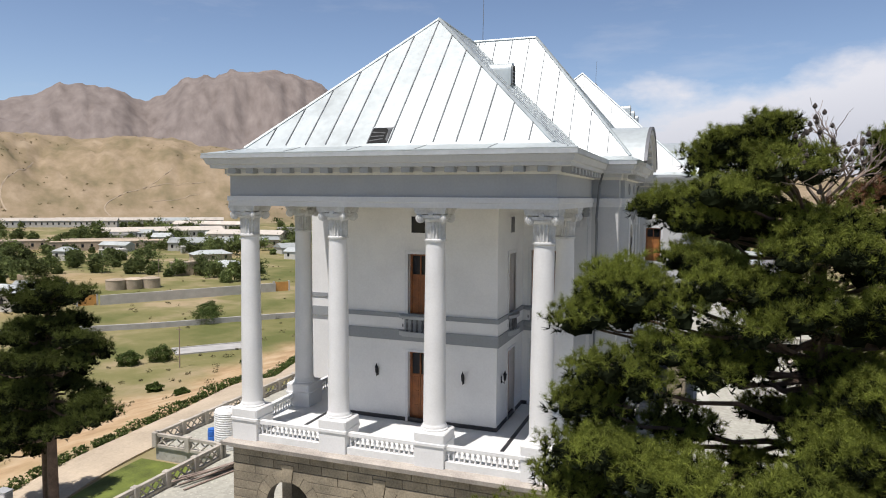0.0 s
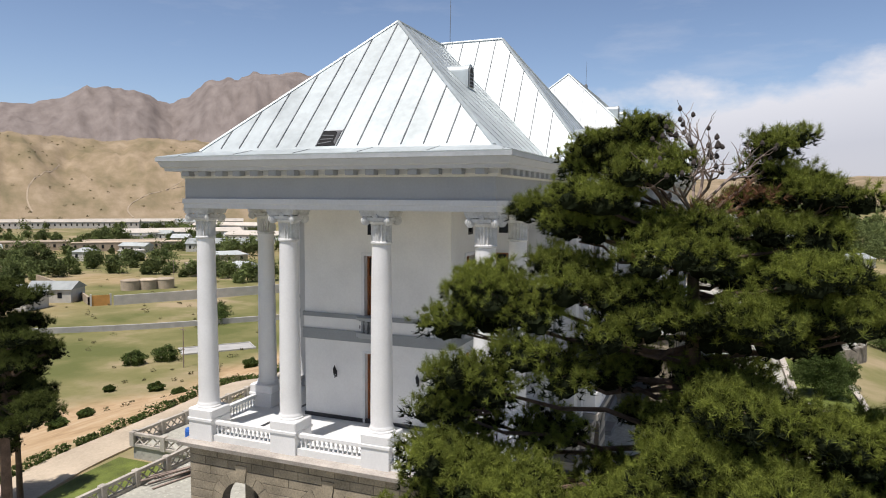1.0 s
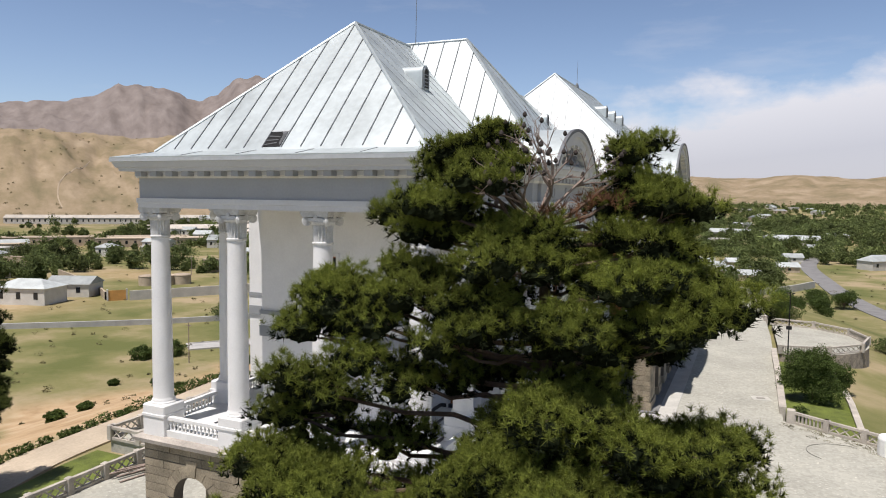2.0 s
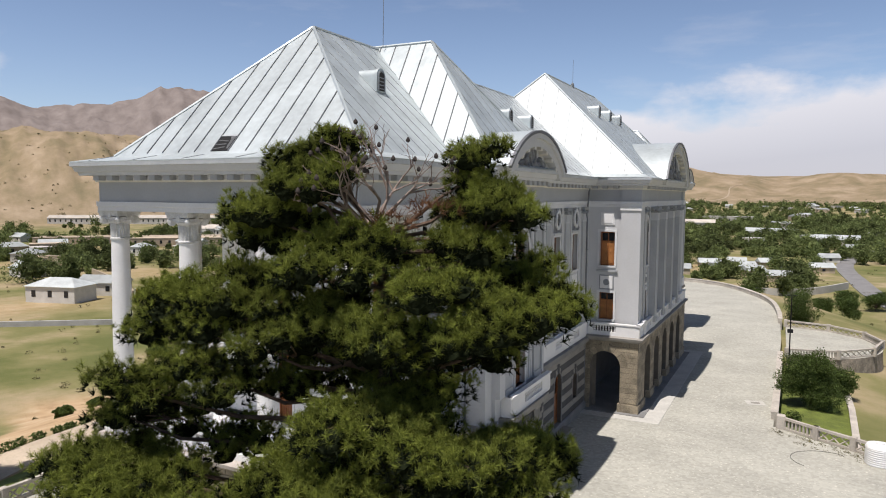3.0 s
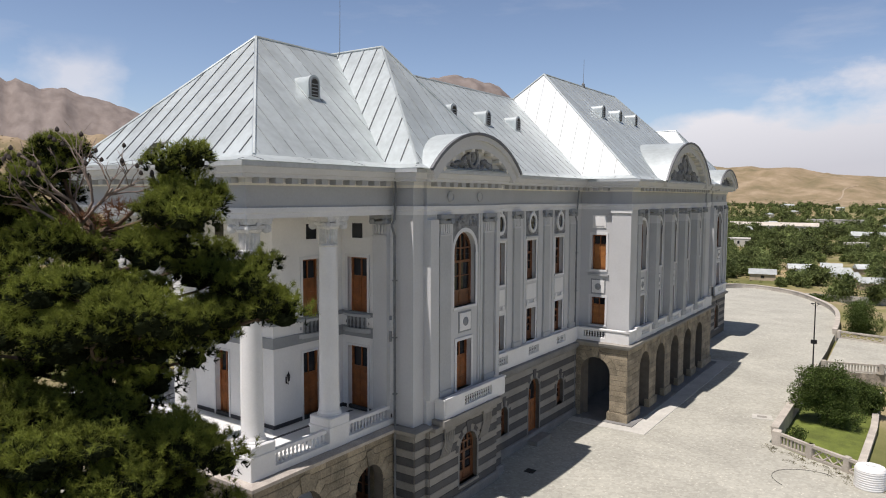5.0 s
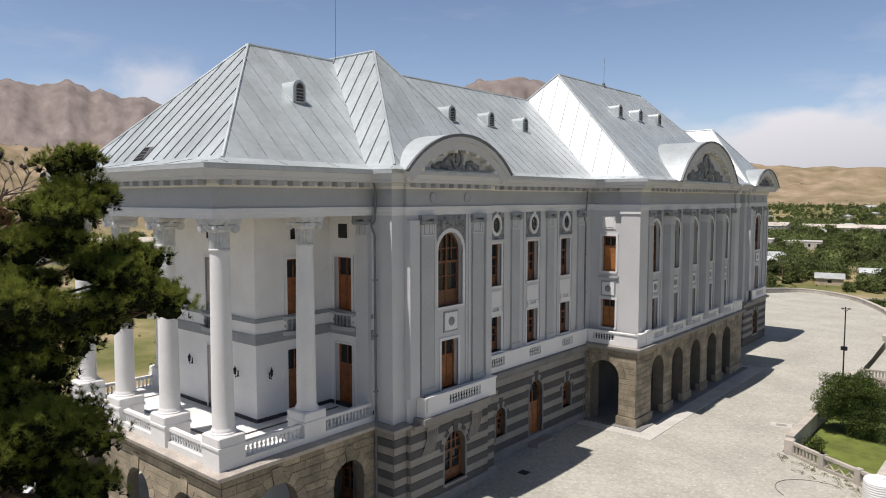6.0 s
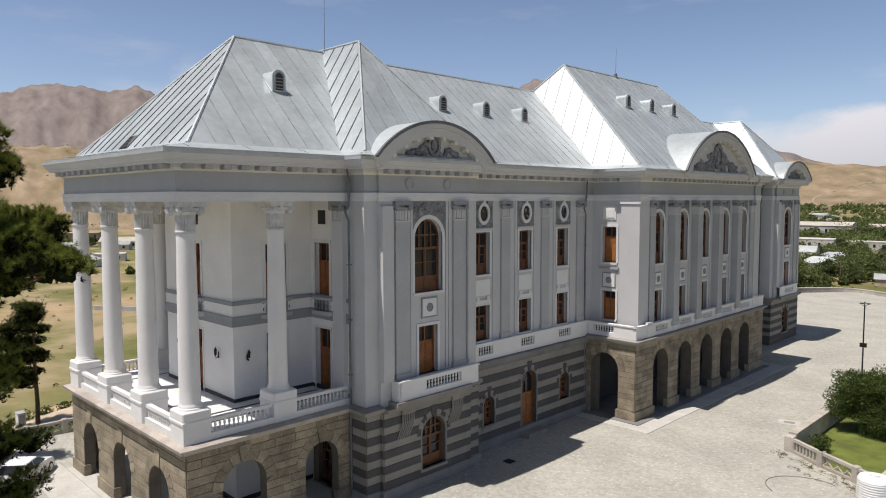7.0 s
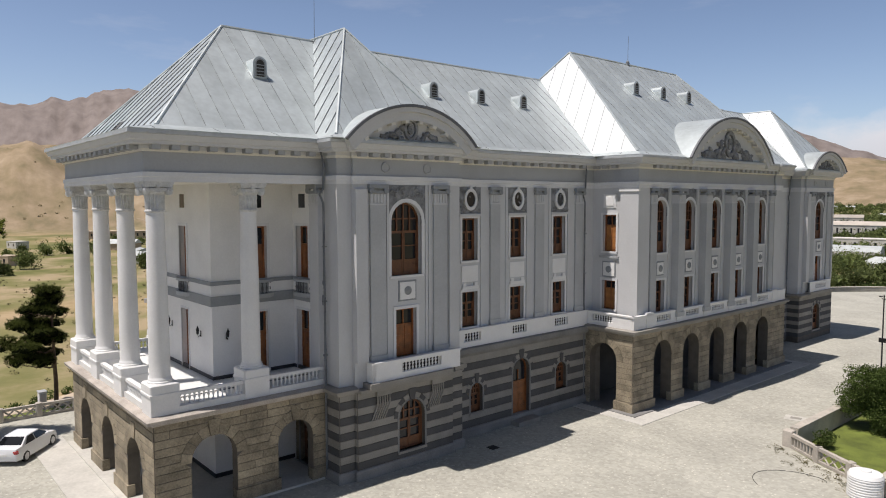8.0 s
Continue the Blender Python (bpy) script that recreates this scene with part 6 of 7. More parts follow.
# the dead top: forked bare twigs with cones
r_ = random.Random(5)
twigs, cones = Geo(), Geo()


def fork(p, d, ln, rad, depth):
    """Crooked bare twigs, forking, with cones at their ends."""
    bend = Vector((r_.uniform(-1, 1), r_.uniform(-1, 1), r_.uniform(-0.4, 0.9))) * 0.45
    mid = p + d * ln * 0.5
    d2 = (d + bend).normalized()
    tip = mid + d2 * ln * 0.5
    twigs.tube([p, mid, tip], [rad, rad * 0.8, rad * 0.6], 5)
    if depth == 0:
        if r_.random() < 0.4:
            cones.lathe(tip.x, tip.y, [(0.02, tip.z - 0.045), (0.05, tip.z - 0.01), (0.04, tip.z + 0.03), (0.01, tip.z + 0.07)], 7)
        return
    for k in range(3 if depth > 1 else 2):
        w = (d2 + Vector((r_.uniform(-1, 1), r_.uniform(-1, 1), r_.uniform(-0.5, 0.8))) * 0.9).normalized()
        fork(mid.lerp(tip, r_.uniform(0.3, 1.0)), w, ln * r_.uniform(0.5, 0.75), rad * 0.55, depth - 1)


for a, up_, ln in ((0.3, 0.9, 1.15), (1.6, 0.7, 1.1), (2.7, 0.8, 1.2), (3.6, 1.1, 1.1), (4.6, 0.6, 1.2), (5.5, 0.9, 1.1), (0.9, 2.2, 1.2)):
    fork(Vector((0.0, -0.35, 16.5 + r_.uniform(0, 0.4))), Vector((math.cos(a), math.sin(a), up_)).normalized(), ln, 0.04, 3)
part("dead_wood", twigs, DEAD, big_pine, "bare grey dead twigs")["kind"] = "stuff"
part("cone_growth", cones, BARK_DARK, big_pine, "small dark cones on the bare twigs")["kind"] = "stuff"
rs_ = np.random.RandomState(3)
part("dead_needles", tri_mesh("dead_needles", np.concatenate([tufts(rs_, (1.1, 0.2, 17.0), 0.55, 0.3, 40, 9, 0.25, 0.01), tufts(rs_, (0.4, -0.4, 16.7), 0.5, 0.3, 30, 9, 0.25, 0.01)]), DEAD_RED), None, big_pine, "withered brown needles")

r_ = random.Random(23)
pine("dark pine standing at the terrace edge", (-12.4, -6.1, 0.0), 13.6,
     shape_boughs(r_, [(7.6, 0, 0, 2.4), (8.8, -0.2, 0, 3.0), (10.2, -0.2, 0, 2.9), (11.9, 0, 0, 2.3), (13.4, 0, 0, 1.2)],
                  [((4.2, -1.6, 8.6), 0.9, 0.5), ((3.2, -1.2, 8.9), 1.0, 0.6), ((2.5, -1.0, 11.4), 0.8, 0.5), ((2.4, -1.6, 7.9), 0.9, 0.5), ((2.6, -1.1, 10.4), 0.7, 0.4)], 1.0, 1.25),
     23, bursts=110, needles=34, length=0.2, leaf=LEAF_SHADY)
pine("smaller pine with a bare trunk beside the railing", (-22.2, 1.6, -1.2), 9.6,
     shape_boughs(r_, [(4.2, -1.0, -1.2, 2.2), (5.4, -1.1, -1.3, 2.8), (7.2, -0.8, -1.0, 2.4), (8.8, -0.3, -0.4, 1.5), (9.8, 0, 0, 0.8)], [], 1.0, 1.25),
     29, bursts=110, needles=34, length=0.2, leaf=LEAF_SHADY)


box_ = holder("utility_box", "small pale metal utility box among the bushes", "utility box", at=(-25.0, 1.1, ground_z(-25.0, 1.1)))
part("cabinet", Geo().cham(-0.4, 0.4, -0.28, 0.28, -0.1, 1.25, 0.02), PAINT_TRIM, box_)
part("lid", Geo().cham(-0.45, 0.45, -0.33, 0.33, 1.25, 1.32, 0.02), PAINT_GREY, box_, "grey metal lid")
part("door", Geo().box(0.4, 0.42, -0.22, 0.22, 0.15, 1.15), PAINT_GREY, box_)


def leaf_ball(rs, c, rx, rz, count, size):
    d = units(rs, count)
    lump = 1 + 0.28 * np.sin(d[:, :1] * 5 + c[0]) * np.cos(d[:, 1:2] * 4 + c[1]) + 0.2 * np.sin(d[:, 2:] * 7 + c[0])
    p = np.array(c) + d * lump * rs.uniform(0.6, 1.0, (count, 1)) * np.array([rx, rx, rz])
    a, b = units(rs, count), units(rs, count)
    return np.stack([p + a * size, p + b * size, p - (a + b) * size * 0.6], 1)


def leaf_tree(label, base, h, crown_r, seed, count=2600, size=0.09, name="tree", material=None):
    rs, r = np.random.RandomState(seed), random.Random(seed)
    t = holder(name, label, name.replace("_", " "), at=base)
    g = Geo()
    g.tube([(0, 0, -0.2), (0.05, 0, h * 0.3), (0, 0.05, h * 0.55)], [0.11, 0.08, 0.05], 8)
    tris = []
    for i in range(15):
        a, q = r.uniform(0, 6.28), crown_r * r.uniform(0.15, 0.68)
        c = (q * math.cos(a), q * math.sin(a), h * r.uniform(0.22, 0.8))
        limb(g, (0, 0, h * 0.2), c, 0.05, 0.015, 0.0, r, 3)
        tris.append(leaf_ball(rs, c, crown_r * 0.5, h * 0.22, count // 9, size))
    part("trunk", g, BARK, t)
    part("crown", tri_mesh("crown", np.concatenate(tris), material or LEAF_BROAD), None, t)
    return t

# ---- plaza edge on the valley side: parapets, lawn, lamp, tank ----
WALL_STONE = mat("rubble_retaining_stone", (0.30, 0.26, 0.21), 0.95, var=0.35, scale=1.8, fine=9, bump=0.8, dist=0.06)
RAIL_STONE = mat("weathered_pink_stone_rail", (0.45, 0.41, 0.355), 0.9, var=0.2, scale=0.9, fine=14, bump=0.3)
LAWN = mat("mown_lawn", (0.125, 0.155, 0.026), 0.95, var=0.4, scale=0.6, fine=16, bump=0.6, dist=0.04)
ROAD = mat("dusty_track", (0.46, 0.38, 0.28), 0.95, var=0.15, scale=0.3, fine=5, bump=0.3)
ASPHALT = mat("dusty_asphalt", (0.20, 0.195, 0.19), 0.95, var=0.15, scale=0.3, fine=5, bump=0.3)
TANK = mat("white_plastic_tank", (0.78, 0.78, 0.76), 0.5, var=0.05, scale=2, fine=12, bump=0.02)
BLUE = mat("blue_plastic", (0.03, 0.14, 0.50), 0.4, var=0.1, bump=0.02)


def arc_path(pts, n=4):
    """A smoothed plan path through points."""
    out = []
    for i in range(len(pts) - 1):
        p0, p1, p2, p3 = (Vector(pts[max(0, min(len(pts) - 1, k))]) for k in (i - 1, i, i + 1, i + 2))
        for k in range(n):
            t = k / n
            out.append(0.5 * ((2 * p1) + (p2 - p0) * t + (2 * p0 - 5 * p1 + 4 * p2 - p3) * t * t + (3 * p1 - p0 - 3 * p2 + p3) * t ** 3))
    return out + [Vector(pts[-1])]


def low_wall(name, label, pts, z0, z1, w, material, category="wall", kind="", cap=0.12):
    p = holder(name, label, category, kind=kind)
    path = [(v.x, v.y) for v in pts]
    part("body", sweep(Geo(), path, [(-w / 2, z0), (w / 2, z0), (w / 2, z1 - cap), (-w / 2, z1 - cap)]), material, p)
    part("coping", sweep(Geo(), path, [(-w / 2 - 0.05, z1 - cap), (w / 2 + 0.05, z1 - cap), (w / 2 + 0.05, z1), (-w / 2 - 0.05, z1)]), RAIL_STONE, p)
    return p


def lattice_rail(label, a, b, z, h=0.95, posts=None, style="x"):
    """A stone rail with posts and open crosses or upright slots between them."""
    a, b = Vector(a), Vector(b)
    n = max(1, round((b - a).length / 2.3)) if posts is None else posts
    d = (b - a).normalized()
    ang = math.atan2(d.y, d.x)
    p = holder("stone_railing", label, "railing", "stone railings of the terrace")
    for i in range(n + 1):
        c = a.lerp(b, i / n)
        part("post", Geo().cham(-0.2, 0.2, -0.2, 0.2, 0, h + 0.06, 0.04), RAIL_STONE, p, m=Matrix.Translation((c.x, c.y, z)) @ Matrix.Rotation(ang, 4, "Z"))
    for i in range(n):
        c0, c1 = a.lerp(b, i / n), a.lerp(b, (i + 1) / n)
        ln = (c1 - c0).length - 0.4
        m = Matrix.Translation((c0.x, c0.y, z)) @ Matrix.Rotation(ang, 4, "Z") @ Matrix.Translation((0.2, 0, 0))
        part("rail", Geo().box(0, ln, -0.12, 0.12, h - 0.2, h - 0.02), RAIL_STONE, p, m=m)
        part("foot_rail", Geo().box(0, ln, -0.12, 0.12, 0, 0.18), RAIL_STONE, p, m=m)
        if style == "x":
            k = max(1, round(ln / 0.75))
            for j in range(k):
                u0, u1 = j * ln / k, (j + 1) * ln / k
                g = Geo().tube([(u0, 0, 0.16), (u1, 0, h - 0.18)], [0.055, 0.055], 4).tube([(u0, 0, h - 0.18), (u1, 0, 0.16)], [0.055, 0.055], 4)
                part("cross", g, RAIL_STONE, p, m=m)
        else:
            k = max(2, round(ln / 0.28))
            for j in range(k):
                u = (j + 0.5) * ln / k
                part("baluster", Geo().cham(u - 0.07, u + 0.07, -0.07, 0.07, 0.16, h - 0.18, 0.02), RAIL_STONE, p, m=m)
    return p


edge = arc_path([(22.0, 36.0), (22.0, 48), (21.9, 56), (21.9, 60)], 3)
low_wall("parapet_wall", "low pale stone kerb wall along the lawn", edge, -1.5, 0.62, 0.45, RAIL_STONE)
edge = arc_path([(21.4, 82), (21.0, 90), (19.8, 100), (17, 109), (11, 120), (3, 125), (-3, 121), (-8, 112)], 5)
low_wall("parapet_wall", "low curved stone parapet round the far end of the plaza", edge, -3, 0.7, 0.5, RAIL_STONE)
lattice_rail("weathered stone railing with upright slots beside the lawn", (22.5, 34.0), (24.8, 32.5), 0, style="bar", posts=1)
lattice_rail("weathered stone railing with crosses beside the lawn", (24.8, 32.5), (29.3, 29.9), 0)
lattice_rail("weathered stone railing with crosses", (29.3, 29.9), (44, 24), 0)
# corner pier and lawn terrace below the plaza
thing("gate_pier", Geo().cham(-0.3, 0.3, -0.3, 0.3, -0.5, 1.05, 0.05), RAIL_STONE, "square weathered stone pier at the plaza corner", "pier", m=Matrix.Translation((22.5, 34.0, 0)))
g = Geo().add([(22.2, 34.5, -0.75), (24.8, 32.9, -0.75), (27.4, 31.5, -0.85), (27.7, 45, -1.0), (27.4, 58, -1.0), (22.2, 59.5, -0.7),
               (22.2, 34.5, -3), (24.8, 32.9, -3), (27.4, 31.5, -3), (27.7, 45, -3), (27.4, 58, -3), (22.2, 59.5, -3)],
              [(0, 1, 2, 3, 4, 5)] + [(i, (i + 1) % 6, 6 + (i + 1) % 6, 6 + i) for i in range(6)])
thing("lawn", g, LAWN, "bright green mown lawn below the plaza parapet", "lawn", kind="structure")
low_wall("edging_wall", "pale kerb along the outer edge of the lawn", [Vector(p) for p in ((27.5, 32.0), (27.8, 45), (27.5, 58))], -3, -0.7, 0.4, RAIL_STONE)
# round bastion
bc, br_ = Vector((22.6, 70.0)), 9.7
ring_pts = [(bc.x + br_ * math.cos(a), bc.y + br_ * math.sin(a)) for a in np.linspace(-1.58, 1.62, 25)]
g = Geo()
n = len(ring_pts)
g.add([(x, y, 0.02) for x, y in ring_pts] + [(bc.x + (x - bc.x) * 1.04, bc.y + (y - bc.y) * 1.04, -9) for x, y in ring_pts],
      [tuple(range(n))] + [(i, i + 1, n + i + 1, n + i) for i in range(n - 1)])
bast = thing("bastion", g, WALL_STONE, "round rubble stone bastion with a paved top", "bastion", kind="structure")
part("bastion_top", Geo().add([(x, y, 0.03) for x, y in ring_pts] + [(x, y, -0.1) for x, y in ring_pts], [tuple(range(n))] + [(i, i + 1, n + i + 1, n + i) for i in range(n - 1)]), PAVE, bast, "pale paved top")
for i in range(0, n - 1, 4):
    lattice_rail("curved stone railing round the bastion", ring_pts[i], ring_pts[min(i + 4, n - 1)], 0, posts=1, style="x" if (i // 4) % 3 else "bar")
r_ = random.Random(2)
leaf_tree("rounded green tree on the lawn beside the parapet", (24.6, 43.8, -0.9), 5.0, 2.6, 31, 26000, 0.075)
leaf_tree("dark green shrub on the lawn", (26.6, 49.5, -1.0), 3.2, 1.7, 32, 12000, 0.075, "shrub")
leaf_tree("small yellow-green shrub beside the kerb", (23.3, 37.6, -0.8), 1.3, 0.7, 33, 900, 0.07, "shrub")
leaf_tree("rounded tree beside the curved parapet", (24.0, 90.0, -2.5), 6.5, 2.6, 34, 13000, 0.085)
leaf_tree("green shrub beyond the bastion", (36.5, 82.0, -4.0), 3.4, 2.6, 35, 2000, 0.14, "shrub")
# lamp post
lamp = holder("street_lamp", "thin dark street lamp with two arms", "street lamp", at=(22.8, 49.4, 0))
part("pole", Geo().tube([(0, 0, -0.3), (0, 0, 8.3)], [0.07, 0.045], 8), IRON, lamp)
for s in (-1, 1):
    part("arm", Geo().tube([(0, 0, 7.9), (0.3 * s, 0.06 * s, 8.15)], [0.025, 0.02], 6), IRON, lamp)
    part("lamp_head", Geo().cham(0.24 * s - 0.12, 0.24 * s + 0.16, -0.07, 0.08, 8.12, 8.2, 0.02), IRON, lamp)
part("sign_box", Geo().cham(-0.25, 0.25, -0.06, 0.06, 4.6, 4.95, 0.02), IRON, lamp)
# drain cover on the plaza
cover = holder("manhole_cover", "pale concrete drain surround with a dark cover", "manhole", at=(20.45, 40.0, 0))
part("surround", Geo().cham(-0.75, 0.75, -0.6, 0.6, 0.0, 0.05, 0.02).moved(Matrix.Rotation(0.25, 4, "Z")), APRON, cover, "pale concrete surround")
part("cover", Geo().cham(-0.36, 0.36, -0.26, 0.26, 0.04, 0.06, 0.01).moved(Matrix.Rotation(0.25, 4, "Z")), STONE_LIGHT, cover)
cover = holder("manhole_cover", "dark iron drain grate in the shade", "manhole", at=(10.5, 19.6, 0))
part("cover", Geo().cham(-0.3, 0.3, -0.3, 0.3, 0, 0.03, 0.01), IRON, cover)


def water_tank(label, x, y, r, h, z=0):
    t = holder("water_tank", label, "water tank", at=(x, y, z))
    prof = [(r * 0.97, 0)]
    k = int(h / 0.16)
    for i in range(k):
        zz = i * (h - 0.25) / k
        prof += [(r, zz + 0.03), (r, zz + 0.1), (r * 0.965, zz + 0.13)]
    prof += [(r, h - 0.22), (r * 0.9, h - 0.06), (r * 0.3, h), (r * 0.28, h)]
    smooth(part("drum", Geo().lathe(0, 0, prof, 32), TANK, t), 50)
    part("lid", Geo().lathe(0, 0, [(r * 0.3, h), (r * 0.3, h + 0.08), (r * 0.22, h + 0.1)], 20), TANK, t)
    return t


water_tank("ribbed white plastic water tank by the railing", 28.4, 29.3, 0.85, 1.35)
water_tank("tall ribbed white water tank beside the terrace", -16.4, 10.6, 0.85, 2.7)
barrel = holder("barrel", "small blue plastic barrel beside the tank", "barrel", at=(-18.1, 11.2, 0))
part("drum", Geo().lathe(0, 0, [(0.3, 0), (0.33, 0.1), (0.33, 0.35), (0.31, 0.4), (0.33, 0.45), (0.33, 0.75), (0.28, 0.85)], 20), BLUE, barrel)
part("lid", Geo().lathe(0, 0, [(0.3, 0.84), (0.3, 0.9)], 20), BLUE, barrel)
# hose lying on the plaza
hose = [(24.8 + 1.6 * math.cos(a) , 29.6 + 1.1 * math.sin(a) - 0.5 * a, 0.03) for a in np.linspace(0, 4.2, 16)]
thing("hose", Geo().tube(hose, [0.012] * 16, 6), IRON, "dark rubber hose lying on the paving", "hose")

# terrace on the hill side
for a, b in (((-21, 9.0), (-15.6, 9.0)), ((-21, 9.2), (-21, 26)), ((-15.6, 8.8), (-15.6, -8))):
    lattice_rail("pale stone railing with open crosses on the terrace edge", a, b, 0)
planks = holder("plank_pile", "loose pile of old grey boards and poles on the terrace", "planks")
for i in range(9):
    a = r_.uniform(-0.12, 0.12) + 1.2
    m = Matrix.Translation((-14.3 + r_.uniform(-0.5, 0.5), 6.5 + r_.uniform(-0.8, 0.8), 0.06 + 0.05 * i)) @ Matrix.Rotation(a, 4, "Z")
    part("board", Geo().box(-1.9, 1.9, -0.08, 0.08, -0.02, 0.02), DEAD, planks, m=m)

# ---- white saloon car ----
CARPAINT = mat("white_car_paint", (0.75, 0.76, 0.77), 0.25, var=0.03, scale=2, fine=8, bump=0.0)
TYRE = mat("black_rubber", (0.02, 0.02, 0.02), 0.8, var=0.2, bump=0.1)
RED = mat("red_lamp_plastic", (0.35, 0.02, 0.02), 0.3, var=0.1, bump=0.0)
CHROME = mat("wheel_alloy", (0.45, 0.45, 0.46), 0.35, metal=0.8, var=0.05, bump=0.0)


def car(m):
    c = holder("car", "white saloon car parked beside the portico", "car")
    c.matrix_basis = m
    # sections from tail (x = -2.3) to nose (x = 2.3): x, half width, sill, shoulder
    sec = [(-2.32, 0.62, 0.45, 0.78), (-2.25, 0.8, 0.3, 0.98), (-1.6, 0.88, 0.24, 1.03), (-0.6, 0.9, 0.22, 1.0), (0.6, 0.9, 0.22, 0.97), (1.3, 0.88, 0.24, 0.9), (2.0, 0.82, 0.28, 0.78), (2.32, 0.62, 0.4, 0.6)]
    v, f = [], []
    for x, w, a, b in sec:
        v += [(x, -w, a), (x, -w * 1.02, (a + b) / 2), (x, -w * 0.93, b), (x, 0, b + 0.04), (x, w * 0.93, b), (x, w * 1.02, (a + b) / 2), (x, w, a)]
    for i in range(len(sec) - 1):
        f += [(7 * i + k, 7 * i + 7 + k, 7 * i + 7 + (k + 1) % 7, 7 * i + (k + 1) % 7) for k in range(7)]
    f += [tuple(range(7)), tuple(range(7 * len(sec) - 1, 7 * len(sec) - 8, -1))]
    smooth(part("body", Geo().add(v, f), CARPAINT, c), 35)
    cab = [(-1.75, 0.8, 1.02), (-1.0, 0.66, 1.42), (0.25, 0.66, 1.45), (1.15, 0.8, 0.95)]
    v = []
    for x, w, z in cab:
        v += [(x, -w, z), (x, w, z)]
    lowv = [(x, s * 0.84, 0.95) for x in (-1.75, -1.0, 0.25, 1.15) for s in (-1, 1)]
    g = Geo().add(v + lowv, [(2, 3, 5, 4), (8, 10, 2, 0), (9, 1, 3, 11), (10, 12, 4, 2), (11, 3, 5, 13), (12, 14, 6, 4), (13, 5, 7, 15), (0, 2, 3, 1), (4, 6, 7, 5)])
    part("cabin", g, CARPAINT, c)
    off = 0.012
    part("rear_window", Geo().add([(-1.66 - off, -0.72, 1.08), (-1.66 - off, 0.72, 1.08), (-1.06 - off, 0.6, 1.4), (-1.06 - off, -0.6, 1.4)], [(0, 1, 2, 3)]), GLASS, c, "dark rear window")
    part("windscreen", Geo().add([(1.06 + off, -0.72, 1.02), (1.06 + off, 0.72, 1.02), (0.32 + off, 0.6, 1.43), (0.32 + off, -0.6, 1.43)], [(0, 1, 2, 3)]), GLASS, c)
    for s in (-1, 1):
        y = s * 0.845
        for x0, x1, x2, x3 in ((-1.45, -0.42, -0.42, -0.95), (-0.35, 0.95, 0.28, -0.35)):
            part("side_window", Geo().add([(x0, y + s * off, 1.02), (x1, y + s * off, 1.02), (x2, s * (0.68 + off), 1.39), (x3, s * (0.68 + off), 1.39)], [(0, 1, 2, 3)]), GLASS, c)
        part("tail_lamp", Geo().cham(-2.3, -2.1, s * 0.72 - 0.14, s * 0.72 + 0.14, 0.72, 0.9, 0.03), RED, c, "red tail lamp")
        for x in (-1.4, 1.4):
            q = Matrix.Translation((x, s * 0.8, 0.33)) @ Matrix.Rotation(math.pi / 2, 4, "X")
            w = part("wheel", Geo().lathe(0, 0, [(0.24, -0.11), (0.33, -0.1), (0.33, 0.1), (0.24, 0.11)], 20), TYRE, c, "black tyre", m=q)
            part("rim", Geo().lathe(0, 0, [(0.22, -0.115), (0.22, 0.115)], 14), CHROME, w)
        part("mirror", Geo().cham(0.55, 0.75, s * 0.98 - 0.08, s * 0.98 + 0.08, 0.98, 1.12, 0.03), CARPAINT, c)
    part("number_plate", Geo().box(-2.36, -2.33, -0.25, 0.25, 0.62, 0.73), PAINT_WHITE, c)
    return c


car(Matrix.Translation((-7.75, -2.95, 0)) @ Matrix.Rotation(radians(140), 4, "Z"))
# apron of pale slabs in front of the portico
thing("apron", Geo().box(-9.5, 9.2, -2.6, -0.6, -0.02, 0.06), APRON, "pale concrete apron at the foot of the arcade", "apron", kind="structure")

thing("apron", Geo().cham(6.6, 14.2, 30.4, 58.2, -0.02, 0.045, 0.015), APRON, "pale concrete apron round the foot of the long arcade", "apron", kind="structure")

# trees and shrubs close outside the far parapet
for label, x, y, z, h, q, seed in (("dusty green tree beyond the far parapet", -2, 133, -5, 5.6, 3.6, 52),
                                   ("wide green tree beyond the far parapet", 15, 124, -4.5, 5.0, 3.2, 53), ("low spreading tree beyond the far parapet", -11, 122, -4, 5.4, 3.6, 54)):
    leaf_tree(label, (x, y, z), h, q, seed, 5200, 0.15)
for x, y, q, seed in ((35, 176, 3.6, 71), (40.5, 171, 3.4, 72), (33, 137, 2.6, 73), (28.5, 150, 2.4, 74)):
    leaf_tree("wide green bush beside the road", (x, y, ground_z(x, y)), 4.6, q, seed, 4200, 0.17, "shrub")

# weeds along the foot of the railings
rs_ = np.random.RandomState(77)
tris = []
for i in range(70):
    u = rs_.uniform(0, 1)
    x, y = 22.0 + 8.0 * u + rs_.normal() * 0.35, 33.6 - 4.6 * u - abs(rs_.normal()) * 0.7
    tris.append(leaf_ball(rs_, (x, y, 0.04), rs_.uniform(0.1, 0.35), 0.1, 40, 0.035))
thing("weeds", tri_mesh("weeds", np.concatenate(tris), LEAF_DRY), None, "low dry weeds between the paving by the railing", "weeds", kind="stuff")

